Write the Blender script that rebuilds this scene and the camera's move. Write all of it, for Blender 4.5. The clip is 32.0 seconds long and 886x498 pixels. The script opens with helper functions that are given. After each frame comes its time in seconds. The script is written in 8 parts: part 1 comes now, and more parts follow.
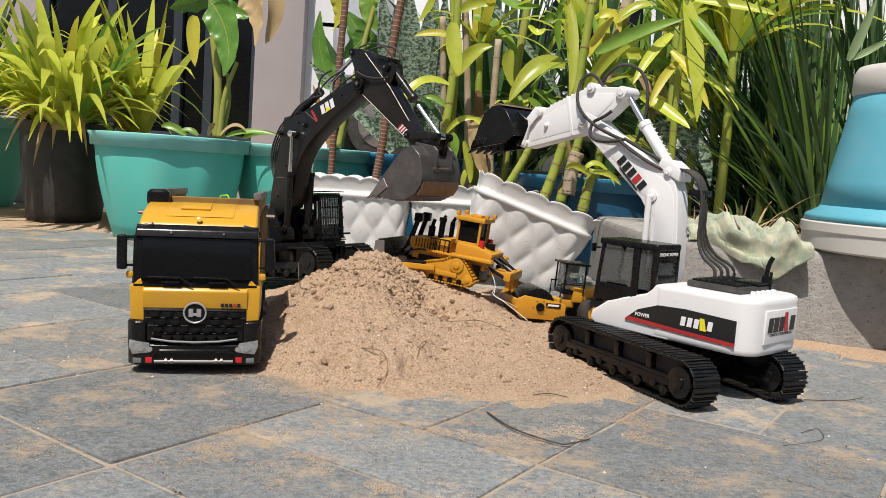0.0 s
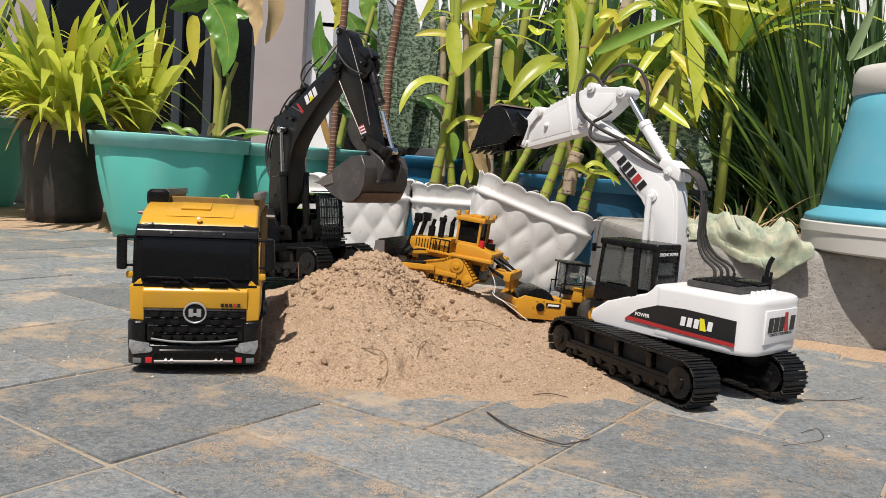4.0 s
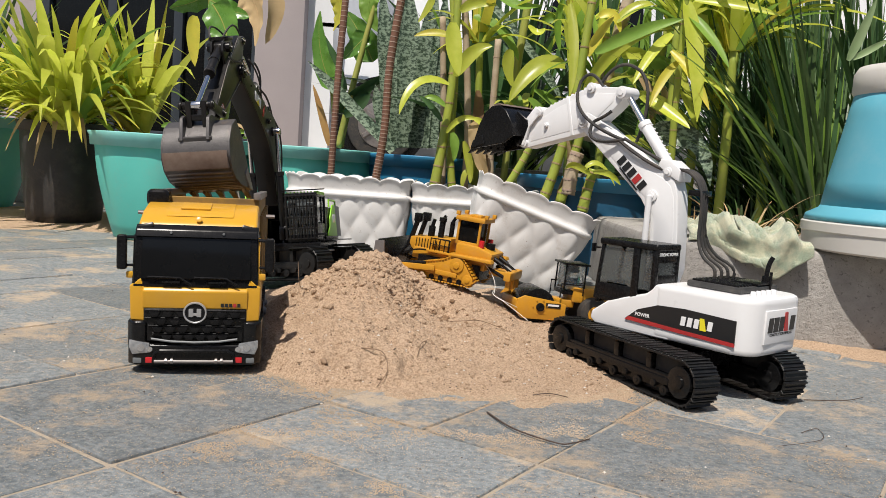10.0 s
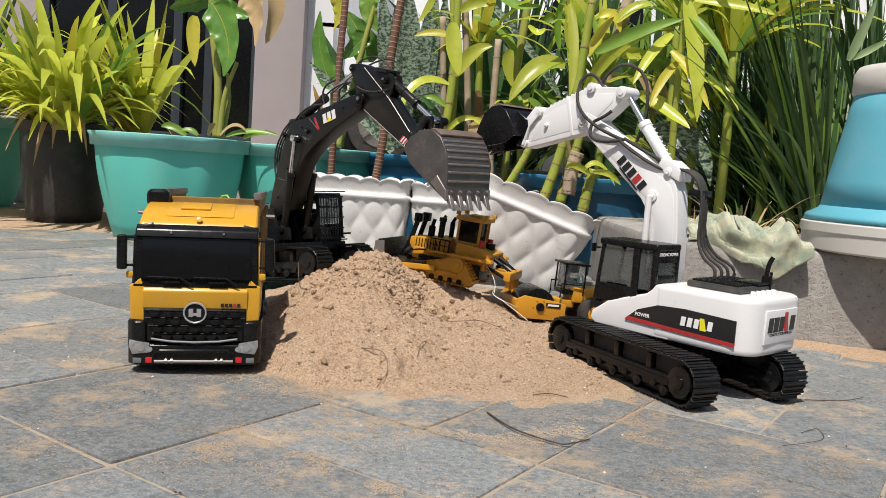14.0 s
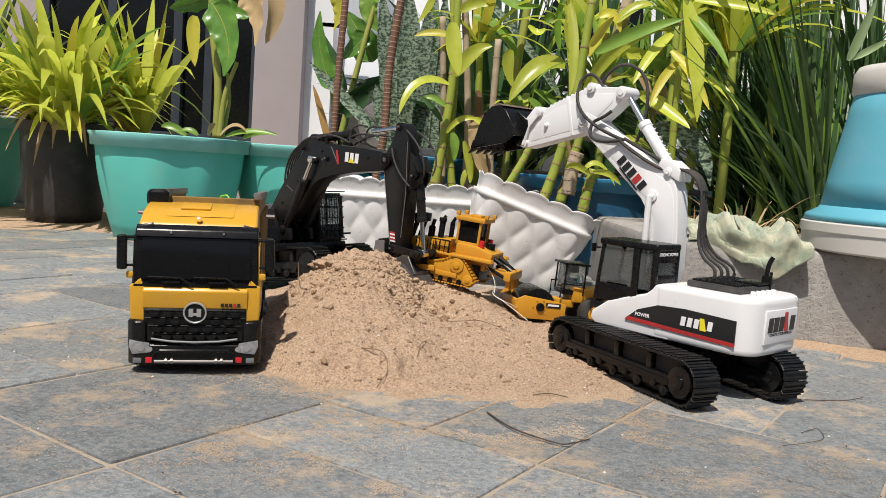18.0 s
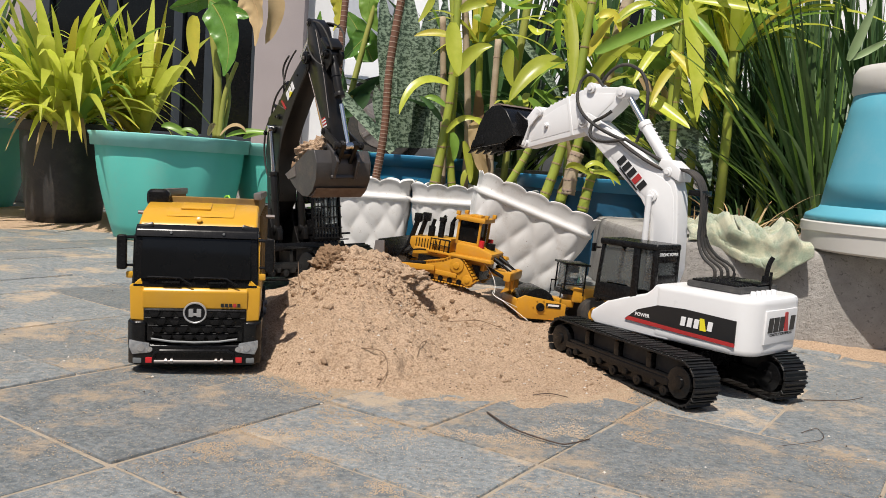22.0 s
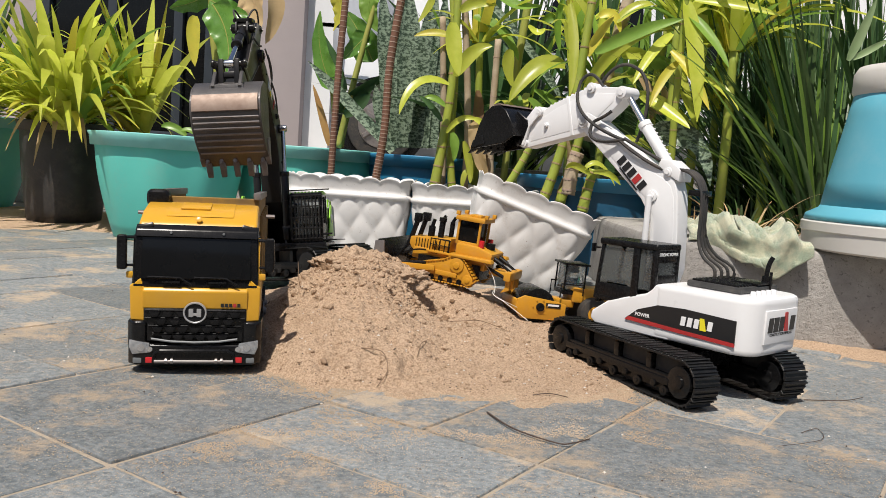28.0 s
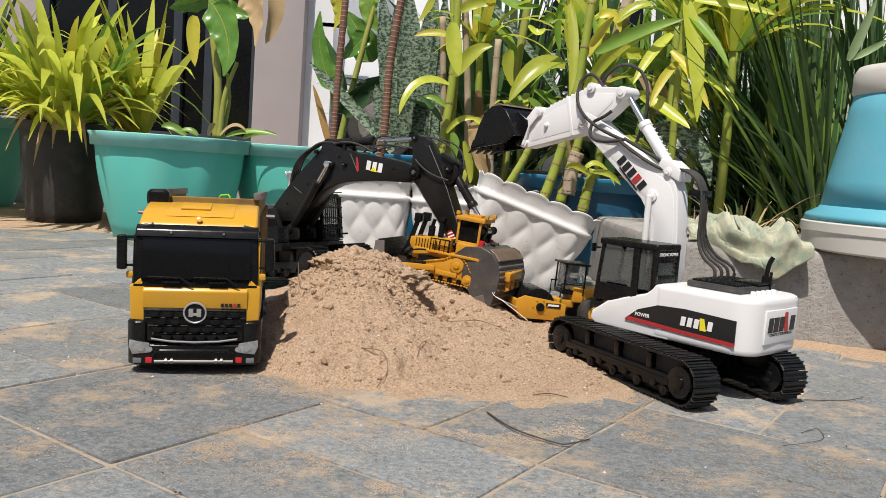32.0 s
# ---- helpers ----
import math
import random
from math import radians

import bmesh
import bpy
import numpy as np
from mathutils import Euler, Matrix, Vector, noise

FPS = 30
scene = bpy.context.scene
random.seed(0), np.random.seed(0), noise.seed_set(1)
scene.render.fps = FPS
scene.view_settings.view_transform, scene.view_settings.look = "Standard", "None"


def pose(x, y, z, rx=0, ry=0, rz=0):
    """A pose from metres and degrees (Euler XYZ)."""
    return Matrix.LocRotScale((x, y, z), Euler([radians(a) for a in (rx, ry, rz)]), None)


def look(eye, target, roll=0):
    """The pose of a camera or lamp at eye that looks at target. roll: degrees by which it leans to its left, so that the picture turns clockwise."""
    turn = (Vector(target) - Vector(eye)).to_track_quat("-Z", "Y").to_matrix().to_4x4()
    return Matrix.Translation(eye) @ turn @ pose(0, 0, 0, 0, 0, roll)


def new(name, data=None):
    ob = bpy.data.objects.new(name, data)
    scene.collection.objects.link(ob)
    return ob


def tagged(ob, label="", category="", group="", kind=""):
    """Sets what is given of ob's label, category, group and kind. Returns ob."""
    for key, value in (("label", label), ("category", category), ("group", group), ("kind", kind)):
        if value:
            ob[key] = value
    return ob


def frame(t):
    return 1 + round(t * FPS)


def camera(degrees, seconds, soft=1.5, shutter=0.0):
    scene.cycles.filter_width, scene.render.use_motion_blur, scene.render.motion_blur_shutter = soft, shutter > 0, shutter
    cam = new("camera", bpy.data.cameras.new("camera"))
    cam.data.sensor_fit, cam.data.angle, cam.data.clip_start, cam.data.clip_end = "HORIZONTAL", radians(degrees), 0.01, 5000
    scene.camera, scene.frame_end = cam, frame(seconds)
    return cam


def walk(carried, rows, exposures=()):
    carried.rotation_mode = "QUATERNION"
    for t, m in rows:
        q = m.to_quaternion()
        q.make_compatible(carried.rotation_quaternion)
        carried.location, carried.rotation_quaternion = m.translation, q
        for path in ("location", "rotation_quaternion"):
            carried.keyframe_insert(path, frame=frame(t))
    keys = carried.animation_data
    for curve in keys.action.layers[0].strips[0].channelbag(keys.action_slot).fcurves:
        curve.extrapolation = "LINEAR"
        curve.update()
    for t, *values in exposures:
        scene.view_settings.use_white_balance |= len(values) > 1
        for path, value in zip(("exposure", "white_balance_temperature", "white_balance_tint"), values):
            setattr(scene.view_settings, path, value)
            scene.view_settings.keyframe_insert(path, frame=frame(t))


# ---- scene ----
# camera: stands still low over the pavement
cam = camera(57.1, 32.0, 0.35)
EYE = (0, 0, 0.402)
AIM = (0, math.cos(radians(5.73)), 0.402 - math.sin(radians(5.73)))
walk(cam, [(0.0, look(EYE, AIM, 4.0)), (32.0, look(EYE, AIM, 4.0))])

# daylight: high sun from behind the camera, a little to the left
SUN_FROM = Vector((-0.18, -0.50, 1.0)).normalized()
world = bpy.data.worlds.new("sky")
scene.world = world
world.use_nodes = True
wn = world.node_tree
sky = wn.nodes.new("ShaderNodeTexSky")
sky.sky_type, sky.sun_disc = "NISHITA", False
sky.sun_elevation = math.asin(SUN_FROM.z)
sky.sun_rotation = math.atan2(SUN_FROM.x, SUN_FROM.y)
sky.air_density, sky.dust_density = 1.0, 2.0
wn.links.new(sky.outputs[0], wn.nodes["Background"].inputs[0])
wn.nodes["Background"].inputs[1].default_value = 0.080
sun_data = bpy.data.lights.new("sun", "SUN")
sun_data.energy, sun_data.angle, sun_data.color = 5.0, radians(0.6), (1.0, 0.93, 0.85)
sun = new("sun", sun_data)
sun.matrix_world = look(SUN_FROM * 20, (0, 0, 0))
scene.view_settings.exposure = 0.13


# ---- materials ----
def material(name, color, rough=0.5, metal=0.0, second=None, scale=20.0, amount=0.5, bump=0.0, bump_scale=200.0,
             stain=None, stain_scale=6.0, stain_amount=0.35, sharp=(0.3, 0.7), patch=(0.5, 0.72), stretch=None, random_tint=0.0, coat=0.0, sheen=0.0, translucent=0.0, world_space=False, specular=0.5, speck=None, dark=None):
    """Base colour with grain, stains and fine relief."""
    m = bpy.data.materials.new(name)
    m.use_nodes = True
    nt = m.node_tree
    N, L = nt.nodes, nt.links
    b = N["Principled BSDF"]
    if world_space:
        vec = N.new("ShaderNodeNewGeometry").outputs["Position"]
    else:
        vec = N.new("ShaderNodeTexCoord").outputs["Object"]
    if stretch:
        mp = N.new("ShaderNodeMapping")
        mp.inputs["Scale"].default_value = stretch
        L.new(vec, mp.inputs["Vector"])
        vec = mp.outputs["Vector"]
    second = second or tuple(c * 0.72 for c in color)

    def tex(sc, detail=4.0, rough_=0.6):
        n = N.new("ShaderNodeTexNoise")
        n.inputs["Scale"].default_value, n.inputs["Detail"].default_value, n.inputs["Roughness"].default_value = sc, detail, rough_
        L.new(vec, n.inputs["Vector"])
        return n.outputs["Fac"]

    def ramp(src, lo, hi):
        r = N.new("ShaderNodeMapRange")
        r.inputs["From Min"].default_value, r.inputs["From Max"].default_value = lo, hi
        L.new(src, r.inputs["Value"])
        return r.outputs["Result"]

    def mix(fac, a, c2):
        n = N.new("ShaderNodeMix")
        n.data_type = "RGBA"
        for sock, v in ((n.inputs["Factor"], fac), (n.inputs["A"], a), (n.inputs["B"], c2)):
            if isinstance(v, tuple):
                sock.default_value = (*v, 1)
            elif isinstance(v, float):
                sock.default_value = v
            else:
                L.new(v, sock)
        return n.outputs["Result"]

    def scaled(src, k):
        n = N.new("ShaderNodeMath")
        n.operation = "MULTIPLY"
        L.new(src, n.inputs[0])
        n.inputs[1].default_value = k
        return n.outputs[0]

    col = mix(scaled(ramp(tex(scale), *sharp), amount), tuple(color), tuple(second))
    if dark:
        col = mix(scaled(ramp(tex(17.0, 8.0, 0.75), 0.50, 0.68), 0.55), col, tuple(dark))
    if stain:
        col = mix(scaled(ramp(tex(stain_scale, 12.0, 0.80), *patch), stain_amount), col, tuple(stain))
    if speck:
        col = mix(scaled(ramp(tex(speck[1], 3.0, 0.7), speck[2], speck[2] + 0.05), speck[3]), col, speck[0])
    if random_tint:
        o = N.new("ShaderNodeObjectInfo")
        h = N.new("ShaderNodeHueSaturation")
        L.new(scaled(o.outputs["Random"], 1.0), h.inputs["Value"])
        r = N.new("ShaderNodeMapRange")
        r.inputs["To Min"].default_value, r.inputs["To Max"].default_value = 1 - random_tint, 1 + random_tint
        L.new(o.outputs["Random"], r.inputs["Value"])
        L.new(r.outputs["Result"], h.inputs["Value"])
        L.new(col, h.inputs["Color"])
        col = h.outputs["Color"]
    L.new(col, b.inputs["Base Color"])
    rr = N.new("ShaderNodeMapRange")
    rr.inputs["To Min"].default_value, rr.inputs["To Max"].default_value = max(0.02, rough - 0.08), min(1.0, rough + 0.1)
    L.new(tex(scale * 2.3), rr.inputs["Value"])
    L.new(rr.outputs["Result"], b.inputs["Roughness"])
    b.inputs["Metallic"].default_value = metal
    b.inputs["Specular IOR Level"].default_value = specular
    b.inputs["Coat Weight"].default_value = coat
    b.inputs["Sheen Weight"].default_value = sheen
    if bump:
        bm_ = N.new("ShaderNodeBump")
        bm_.inputs["Strength"].default_value, bm_.inputs["Distance"].default_value = 1.0, bump
        L.new(tex(bump_scale, 5.0, 0.7), bm_.inputs["Height"])
        L.new(bm_.outputs["Normal"], b.inputs["Normal"])
    if translucent:
        t = N.new("ShaderNodeBsdfTranslucent")
        L.new(col, t.inputs["Color"])
        s = N.new("ShaderNodeMixShader")
        s.inputs[0].default_value = translucent
        L.new(b.outputs[0], s.inputs[1])
        L.new(t.outputs[0], s.inputs[2])
        L.new(s.outputs[0], N["Material Output"].inputs["Surface"])
    return m


def glass(name, tint, rough=0.03):
    m = bpy.data.materials.new(name)
    m.use_nodes = True
    b = m.node_tree.nodes["Principled BSDF"]
    b.inputs["Base Color"].default_value = (*tint, 1)
    b.inputs["Roughness"].default_value = rough
    b.inputs["Transmission Weight"].default_value = 0.9
    b.inputs["IOR"].default_value = 1.28
    return m


M_TILE = material("slate_grey_paver", (0.122, 0.143, 0.154), 0.60, second=(0.255, 0.275, 0.28), scale=95, amount=0.9, sharp=(0.36, 0.64), bump=0.004, bump_scale=120,
                  stain=(0.45, 0.345, 0.235), stain_scale=5.0, stain_amount=0.80, patch=(0.515, 0.60), random_tint=0.20, world_space=True, speck=((0.48, 0.385, 0.28), 330, 0.575, 0.75), dark=(0.055, 0.065, 0.072))
M_EARTH = material("sandy_joint", (0.43, 0.36, 0.275), 0.95, second=(0.26, 0.215, 0.165), scale=60, bump=0.003, bump_scale=300, world_space=True)
M_SAND = material("sand", (0.57, 0.412, 0.282), 0.95, second=(0.30, 0.195, 0.115), scale=260, amount=0.9, sharp=(0.44, 0.64), bump=0.006, bump_scale=300,
                  stain=(0.27, 0.175, 0.10), stain_scale=9, stain_amount=0.45, speck=((0.16, 0.10, 0.06), 420, 0.61, 0.7))
M_SAND_WET = material("damp_sand", (0.26, 0.165, 0.095), 0.95, second=(0.17, 0.10, 0.055), scale=120, bump=0.004, bump_scale=240)
M_YELLOW = material("yellow_paint", (0.60, 0.315, 0.018), 0.32, second=(0.54, 0.28, 0.016), scale=30, amount=0.6, stain=(0.5, 0.36, 0.2), stain_scale=14, stain_amount=0.18, coat=0.3)
M_OCHRE = material("dozer_yellow_plastic", (0.55, 0.265, 0.02), 0.34, second=(0.48, 0.22, 0.018), scale=60, stain=(0.4, 0.28, 0.15), stain_scale=30, stain_amount=0.25)
M_BLACK = material("black_plastic", (0.006, 0.006, 0.0065), 0.26, specular=0.2, second=(0.012, 0.012, 0.013), scale=60, stain=(0.08, 0.07, 0.06), stain_scale=22, stain_amount=0.04)
M_GLOSSBLACK = material("glossy_black_plastic", (0.006, 0.006, 0.0065), 0.18, specular=0.26, second=(0.009, 0.009, 0.009), scale=50, stain=(0.10, 0.085, 0.07), stain_scale=26, stain_amount=0.05)
M_SATIN = material("satin_black_metal", (0.009, 0.0085, 0.0082), 0.30, specular=0.32, second=(0.012, 0.011, 0.0105), scale=40, stain=(0.09, 0.07, 0.055), stain_scale=15, stain_amount=0.14)
M_TRACK = material("dusty_black_track", (0.008, 0.008, 0.008), 0.30, specular=0.3, second=(0.016, 0.0155, 0.015), scale=50, amount=0.7, stain=(0.26, 0.21, 0.16), stain_scale=40, stain_amount=0.22, patch=(0.60, 0.74), bump=0.0004, bump_scale=500)
M_RUBBER = material("black_rubber", (0.02, 0.02, 0.02), 0.75, second=(0.05, 0.045, 0.04), scale=60, stain=(0.2, 0.15, 0.1), stain_scale=20, stain_amount=0.3)
M_STEEL = material("worn_grey_steel", (0.26, 0.24, 0.23), 0.42, metal=0.55, second=(0.16, 0.145, 0.14), scale=35, amount=0.8, stain=(0.22, 0.13, 0.08), stain_scale=12, stain_amount=0.5)
M_BUCKET = material("bucket_steel", (0.070, 0.066, 0.065), 0.38, metal=0.35, second=(0.115, 0.106, 0.102), scale=18, amount=0.8, stain=(0.24, 0.165, 0.115), stain_scale=15, stain_amount=0.75, patch=(0.56, 0.70), bump=0.0006, bump_scale=160)
M_RUST = material("rusty_wear", (0.15, 0.10, 0.075), 0.5, metal=0.35, second=(0.22, 0.165, 0.13), scale=40, amount=0.9)
M_CHROME = material("chrome", (0.75, 0.75, 0.76), 0.16, metal=1.0, scale=30, amount=0.2)
M_WHITE = material("white_plastic", (0.74, 0.745, 0.75), 0.30, second=(0.70, 0.70, 0.70), scale=12, amount=0.5, stain=(0.6, 0.55, 0.48), stain_scale=18, stain_amount=0.10)
M_POTWHITE = material("weathered_white_plastic", (0.66, 0.65, 0.635), 0.46, second=(0.60, 0.59, 0.565), scale=9, amount=0.5, stain=(0.36, 0.28, 0.20), stain_scale=13, stain_amount=0.5, patch=(0.54, 0.74), speck=((0.20, 0.15, 0.11), 120, 0.66, 0.6))
M_TEAL = material("teal_plastic", (0.10, 0.50, 0.425), 0.48, second=(0.12, 0.54, 0.46), scale=7, amount=0.6, stain=(0.25, 0.36, 0.30), stain_scale=5, stain_amount=0.3)
M_TEALRIM = material("pale_teal_plastic", (0.22, 0.56, 0.52), 0.45, second=(0.13, 0.41, 0.38), scale=7, amount=0.6, stain=(0.35, 0.4, 0.35), stain_scale=6, stain_amount=0.25)
M_BLUE = material("blue_plastic", (0.022, 0.18, 0.34), 0.42, second=(0.03, 0.21, 0.38), scale=7, stain=(0.2, 0.22, 0.22), stain_scale=6, stain_amount=0.2)
M_NAVY = material("dark_blue_plastic", (0.012, 0.085, 0.17), 0.42, second=(0.016, 0.105, 0.20), scale=8)
M_POTBLACK = material("black_nursery_plastic", (0.018, 0.018, 0.019), 0.55, second=(0.035, 0.033, 0.032), scale=12, amount=0.8, stain=(0.16, 0.13, 0.10), stain_scale=8, stain_amount=0.35, bump=0.0006, bump_scale=120)
M_SOIL = material("potting_soil", (0.05, 0.035, 0.025), 0.95, second=(0.1, 0.07, 0.05), scale=60, bump=0.01, bump_scale=60)
M_BINBLUE = material("light_blue_plastic", (0.10, 0.37, 0.47), 0.5, second=(0.12, 0.40, 0.50), scale=5, stain=(0.3, 0.45, 0.5), stain_scale=5, stain_amount=0.25)
M_BINWHITE = material("off_white_plastic", (0.58, 0.56, 0.52), 0.5, second=(0.50, 0.48, 0.44), scale=6, stain=(0.45, 0.42, 0.36), stain_scale=6, stain_amount=0.3)
M_CONCRETE = material("rough_concrete", (0.38, 0.36, 0.335), 0.9, second=(0.27, 0.255, 0.235), scale=28, amount=0.8, bump=0.006, bump_scale=70, stain=(0.20, 0.18, 0.16), stain_scale=5, stain_amount=0.5, world_space=True, speck=((0.13, 0.118, 0.105), 95, 0.60, 0.65))
M_WALL = material("white_render", (0.72, 0.73, 0.74), 0.85, second=(0.64, 0.65, 0.66), scale=3, bump=0.001, bump_scale=90)
M_PILLAR = material("taupe_render", (0.36, 0.315, 0.315), 0.85, second=(0.31, 0.27, 0.27), scale=4, bump=0.001, bump_scale=90)
M_FRAME = material("dark_blue_grey_metal", (0.045, 0.055, 0.068), 0.4, metal=0.3, scale=8)
M_CARPAINT = material("white_car_paint", (0.74, 0.75, 0.77), 0.18, scale=4, amount=0.15, coat=0.7)
M_RAG = material("pale_green_terry", (0.60, 0.60, 0.42), 0.95, second=(0.36, 0.44, 0.31), scale=30, amount=0.95, sharp=(0.4, 0.6), bump=0.007, bump_scale=260, stain=(0.50, 0.40, 0.28), stain_scale=11, stain_amount=0.5, sheen=0.4)
M_LIME = material("lime_green_plastic", (0.26, 0.60, 0.03), 0.4, scale=30)
M_RED = material("red_plastic", (0.55, 0.02, 0.025), 0.3, scale=30)
M_SIGNWHITE = material("white_print", (0.78, 0.78, 0.78), 0.4, scale=40, amount=0.2)
M_SIGNBLACK = material("black_print", (0.012, 0.012, 0.013), 0.4, scale=40)
M_SIGNRED = material("red_print", (0.42, 0.03, 0.03), 0.4, scale=40)
M_SIGNYELLOW = material("yellow_print", (0.8, 0.7, 0.03), 0.4, scale=40)
M_GREY = material("grey_plastic", (0.15, 0.16, 0.165), 0.5, scale=30)
M_DUSTY = material("dusty_black_plastic", (0.035, 0.035, 0.035), 0.5, second=(0.06, 0.057, 0.053), scale=40, stain=(0.16, 0.14, 0.12), stain_scale=20, stain_amount=0.3)
M_DUST = material("pale_sand", (0.44, 0.34, 0.235), 0.95, second=(0.30, 0.225, 0.155), scale=160, amount=0.7)
M_LAMP = material("clear_headlamp", (0.52, 0.53, 0.54), 0.10, metal=0.5, second=(0.22, 0.23, 0.24), scale=120, amount=0.9, coat=1.0)
M_SCREEN = material("dark_windscreen", (0.006, 0.0065, 0.007), 0.10, scale=10, specular=0.22)
M_SILVER = material("dull_silver_plastic", (0.50, 0.50, 0.50), 0.35, metal=0.6, scale=60, amount=0.4)
M_CABGLASS = glass("smoked_glass", (0.50, 0.53, 0.53))


def leaf_mat(name, c1, c2, stain=None, scale=14, amount=0.7, trans=0.35, stain_scale=12, stain_amount=0.5, rough=0.42, sharp=(0.3, 0.7), stretch=None, tint=0.22):
    return material(name, c1, rough, second=c2, scale=scale, amount=amount, stain=stain, stain_scale=stain_scale, stain_amount=stain_amount,
                    random_tint=tint, translucent=trans, sharp=sharp, stretch=stretch)


L_LIME = leaf_mat("lime_leaf", (0.50, 0.57, 0.055), (0.68, 0.70, 0.13), trans=0.45, rough=0.30)
L_GREEN = leaf_mat("mid_green_leaf", (0.17, 0.31, 0.045), (0.27, 0.42, 0.075), rough=0.34)
L_YELLOW = leaf_mat("yellowing_leaf", (0.66, 0.56, 0.07), (0.50, 0.52, 0.06), stain=(0.36, 0.22, 0.07))
L_DARK = leaf_mat("dark_green_leaf", (0.035, 0.085, 0.025), (0.06, 0.13, 0.04), trans=0.2)
L_GRASS = leaf_mat("dark_grass_blade", (0.05, 0.10, 0.03), (0.10, 0.165, 0.05), trans=0.25)
L_DRY = leaf_mat("dry_tan_leaf", (0.50, 0.37, 0.20), (0.36, 0.24, 0.11), trans=0.25, rough=0.8)
L_BROWN = leaf_mat("dead_brown_leaf", (0.22, 0.12, 0.06), (0.33, 0.2, 0.1), trans=0.15, rough=0.8)
L_SNAKE = leaf_mat("mottled_grey_green_leaf", (0.24, 0.31, 0.22), (0.035, 0.06, 0.035), scale=52, amount=1.0, sharp=(0.44, 0.56), stretch=(1.0, 1.0, 1.7), trans=0.06, tint=0.1)
L_STALK = material("yellow_green_stalk", (0.34, 0.38, 0.05), 0.45, second=(0.19, 0.27, 0.04), scale=9, amount=0.8, stain=(0.36, 0.27, 0.13), stain_scale=14, stain_amount=0.5)
L_CANE = material("pale_dry_cane", (0.42, 0.34, 0.24), 0.8, second=(0.27, 0.20, 0.13), scale=18, amount=0.9)
L_BARK = material("red_brown_stem", (0.19, 0.085, 0.05), 0.75, second=(0.12, 0.06, 0.04), scale=30, amount=0.8)
L_RING = material("pale_leaf_scar", (0.42, 0.31, 0.24), 0.85, scale=50)


# ---- mesh helpers ----
def link(name, bm, mat_, parent=None, label="", smooth=False):
    me = bpy.data.meshes.new(name)
    bm.normal_update()
    for f in bm.faces:
        f.smooth = True
    bm.to_mesh(me)
    bm.free()
    if not smooth:
        me.set_sharp_from_angle(angle=radians(33))
    if mat_:
        me.materials.append(mat_)
    ob = new(name, me)
    if parent:
        ob.parent = parent
    if label:
        ob["label"] = label
    return ob


def part(name, bm, mat_, parent, label="", smooth=False):
    return link(name, bm, mat_, parent, label, smooth)


def thing(name, m, label, category, group="", kind=""):
    ob = new(name)
    ob.empty_display_size = 0.02
    ob.matrix_basis = m
    return tagged(ob, label, category, group, kind)


def soften(bm, width, segments=2, angle=28):
    es = [e for e in bm.edges if len(e.link_faces) == 2 and e.calc_face_angle(0) > radians(angle)]
    if es and width > 0:
        bmesh.ops.bevel(bm, geom=es, offset=width, segments=segments, affect="EDGES", profile=0.6, clamp_overlap=True)
    return bm


def box(sx, sy, sz, at=(0, 0, 0), bevel=0.0, rot=None, taper=None, segments=2):
    """Box centred at 'at'; taper scales the top face."""
    bm = bmesh.new()
    bmesh.ops.create_cube(bm, size=1.0)
    bmesh.ops.scale(bm, vec=(sx, sy, sz), verts=bm.verts)
    if taper:
        for v in bm.verts:
            if v.co.z > 0:
                v.co.x *= taper[0]
                v.co.y *= taper[1]
    soften(bm, bevel, segments)
    if rot:
        bmesh.ops.transform(bm, matrix=pose(0, 0, 0, *rot), verts=bm.verts)
    bmesh.ops.translate(bm, vec=at, verts=bm.verts)
    return bm


def prism(profile, y0, y1, bevel=0.0, segments=2):
    """A side profile of (x, z) points, drawn out from y0 to y1."""
    bm = bmesh.new()
    a = [bm.verts.new((x, y0, z)) for x, z in profile]
    b = [bm.verts.new((x, y1, z)) for x, z in profile]
    n = len(a)
    bm.faces.new(a)
    bm.faces.new(b[::-1])
    for i in range(n):
        bm.faces.new((a[i], b[i], b[(i + 1) % n], a[(i + 1) % n]))
    bmesh.ops.recalc_face_normals(bm, faces=bm.faces)
    return soften(bm, bevel, segments)


def plan(profile, z0, z1, bevel=0.0, segments=2):
    """An outline of (x, y) points, raised from z0 to z1."""
    bm = prism([(x, y) for x, y in profile], 0, 1)
    for v in bm.verts:
        x, t, y = v.co
        v.co = (x, y, z0 + (z1 - z0) * t)
    bmesh.ops.recalc_face_normals(bm, faces=bm.faces)
    return soften(bm, bevel, segments)


def rod(a, b, r, r2=None, n=12, bevel=0.0):
    a, b = Vector(a), Vector(b)
    bm = bmesh.new()
    bmesh.ops.create_cone(bm, cap_ends=True, segments=n, radius1=r, radius2=r if r2 is None else r2, depth=(b - a).length)
    soften(bm, bevel)
    q = (b - a).to_track_quat("Z", "Y").to_matrix().to_4x4()
    bmesh.ops.transform(bm, matrix=Matrix.Translation((a + b) / 2) @ q, verts=bm.verts)
    return bm


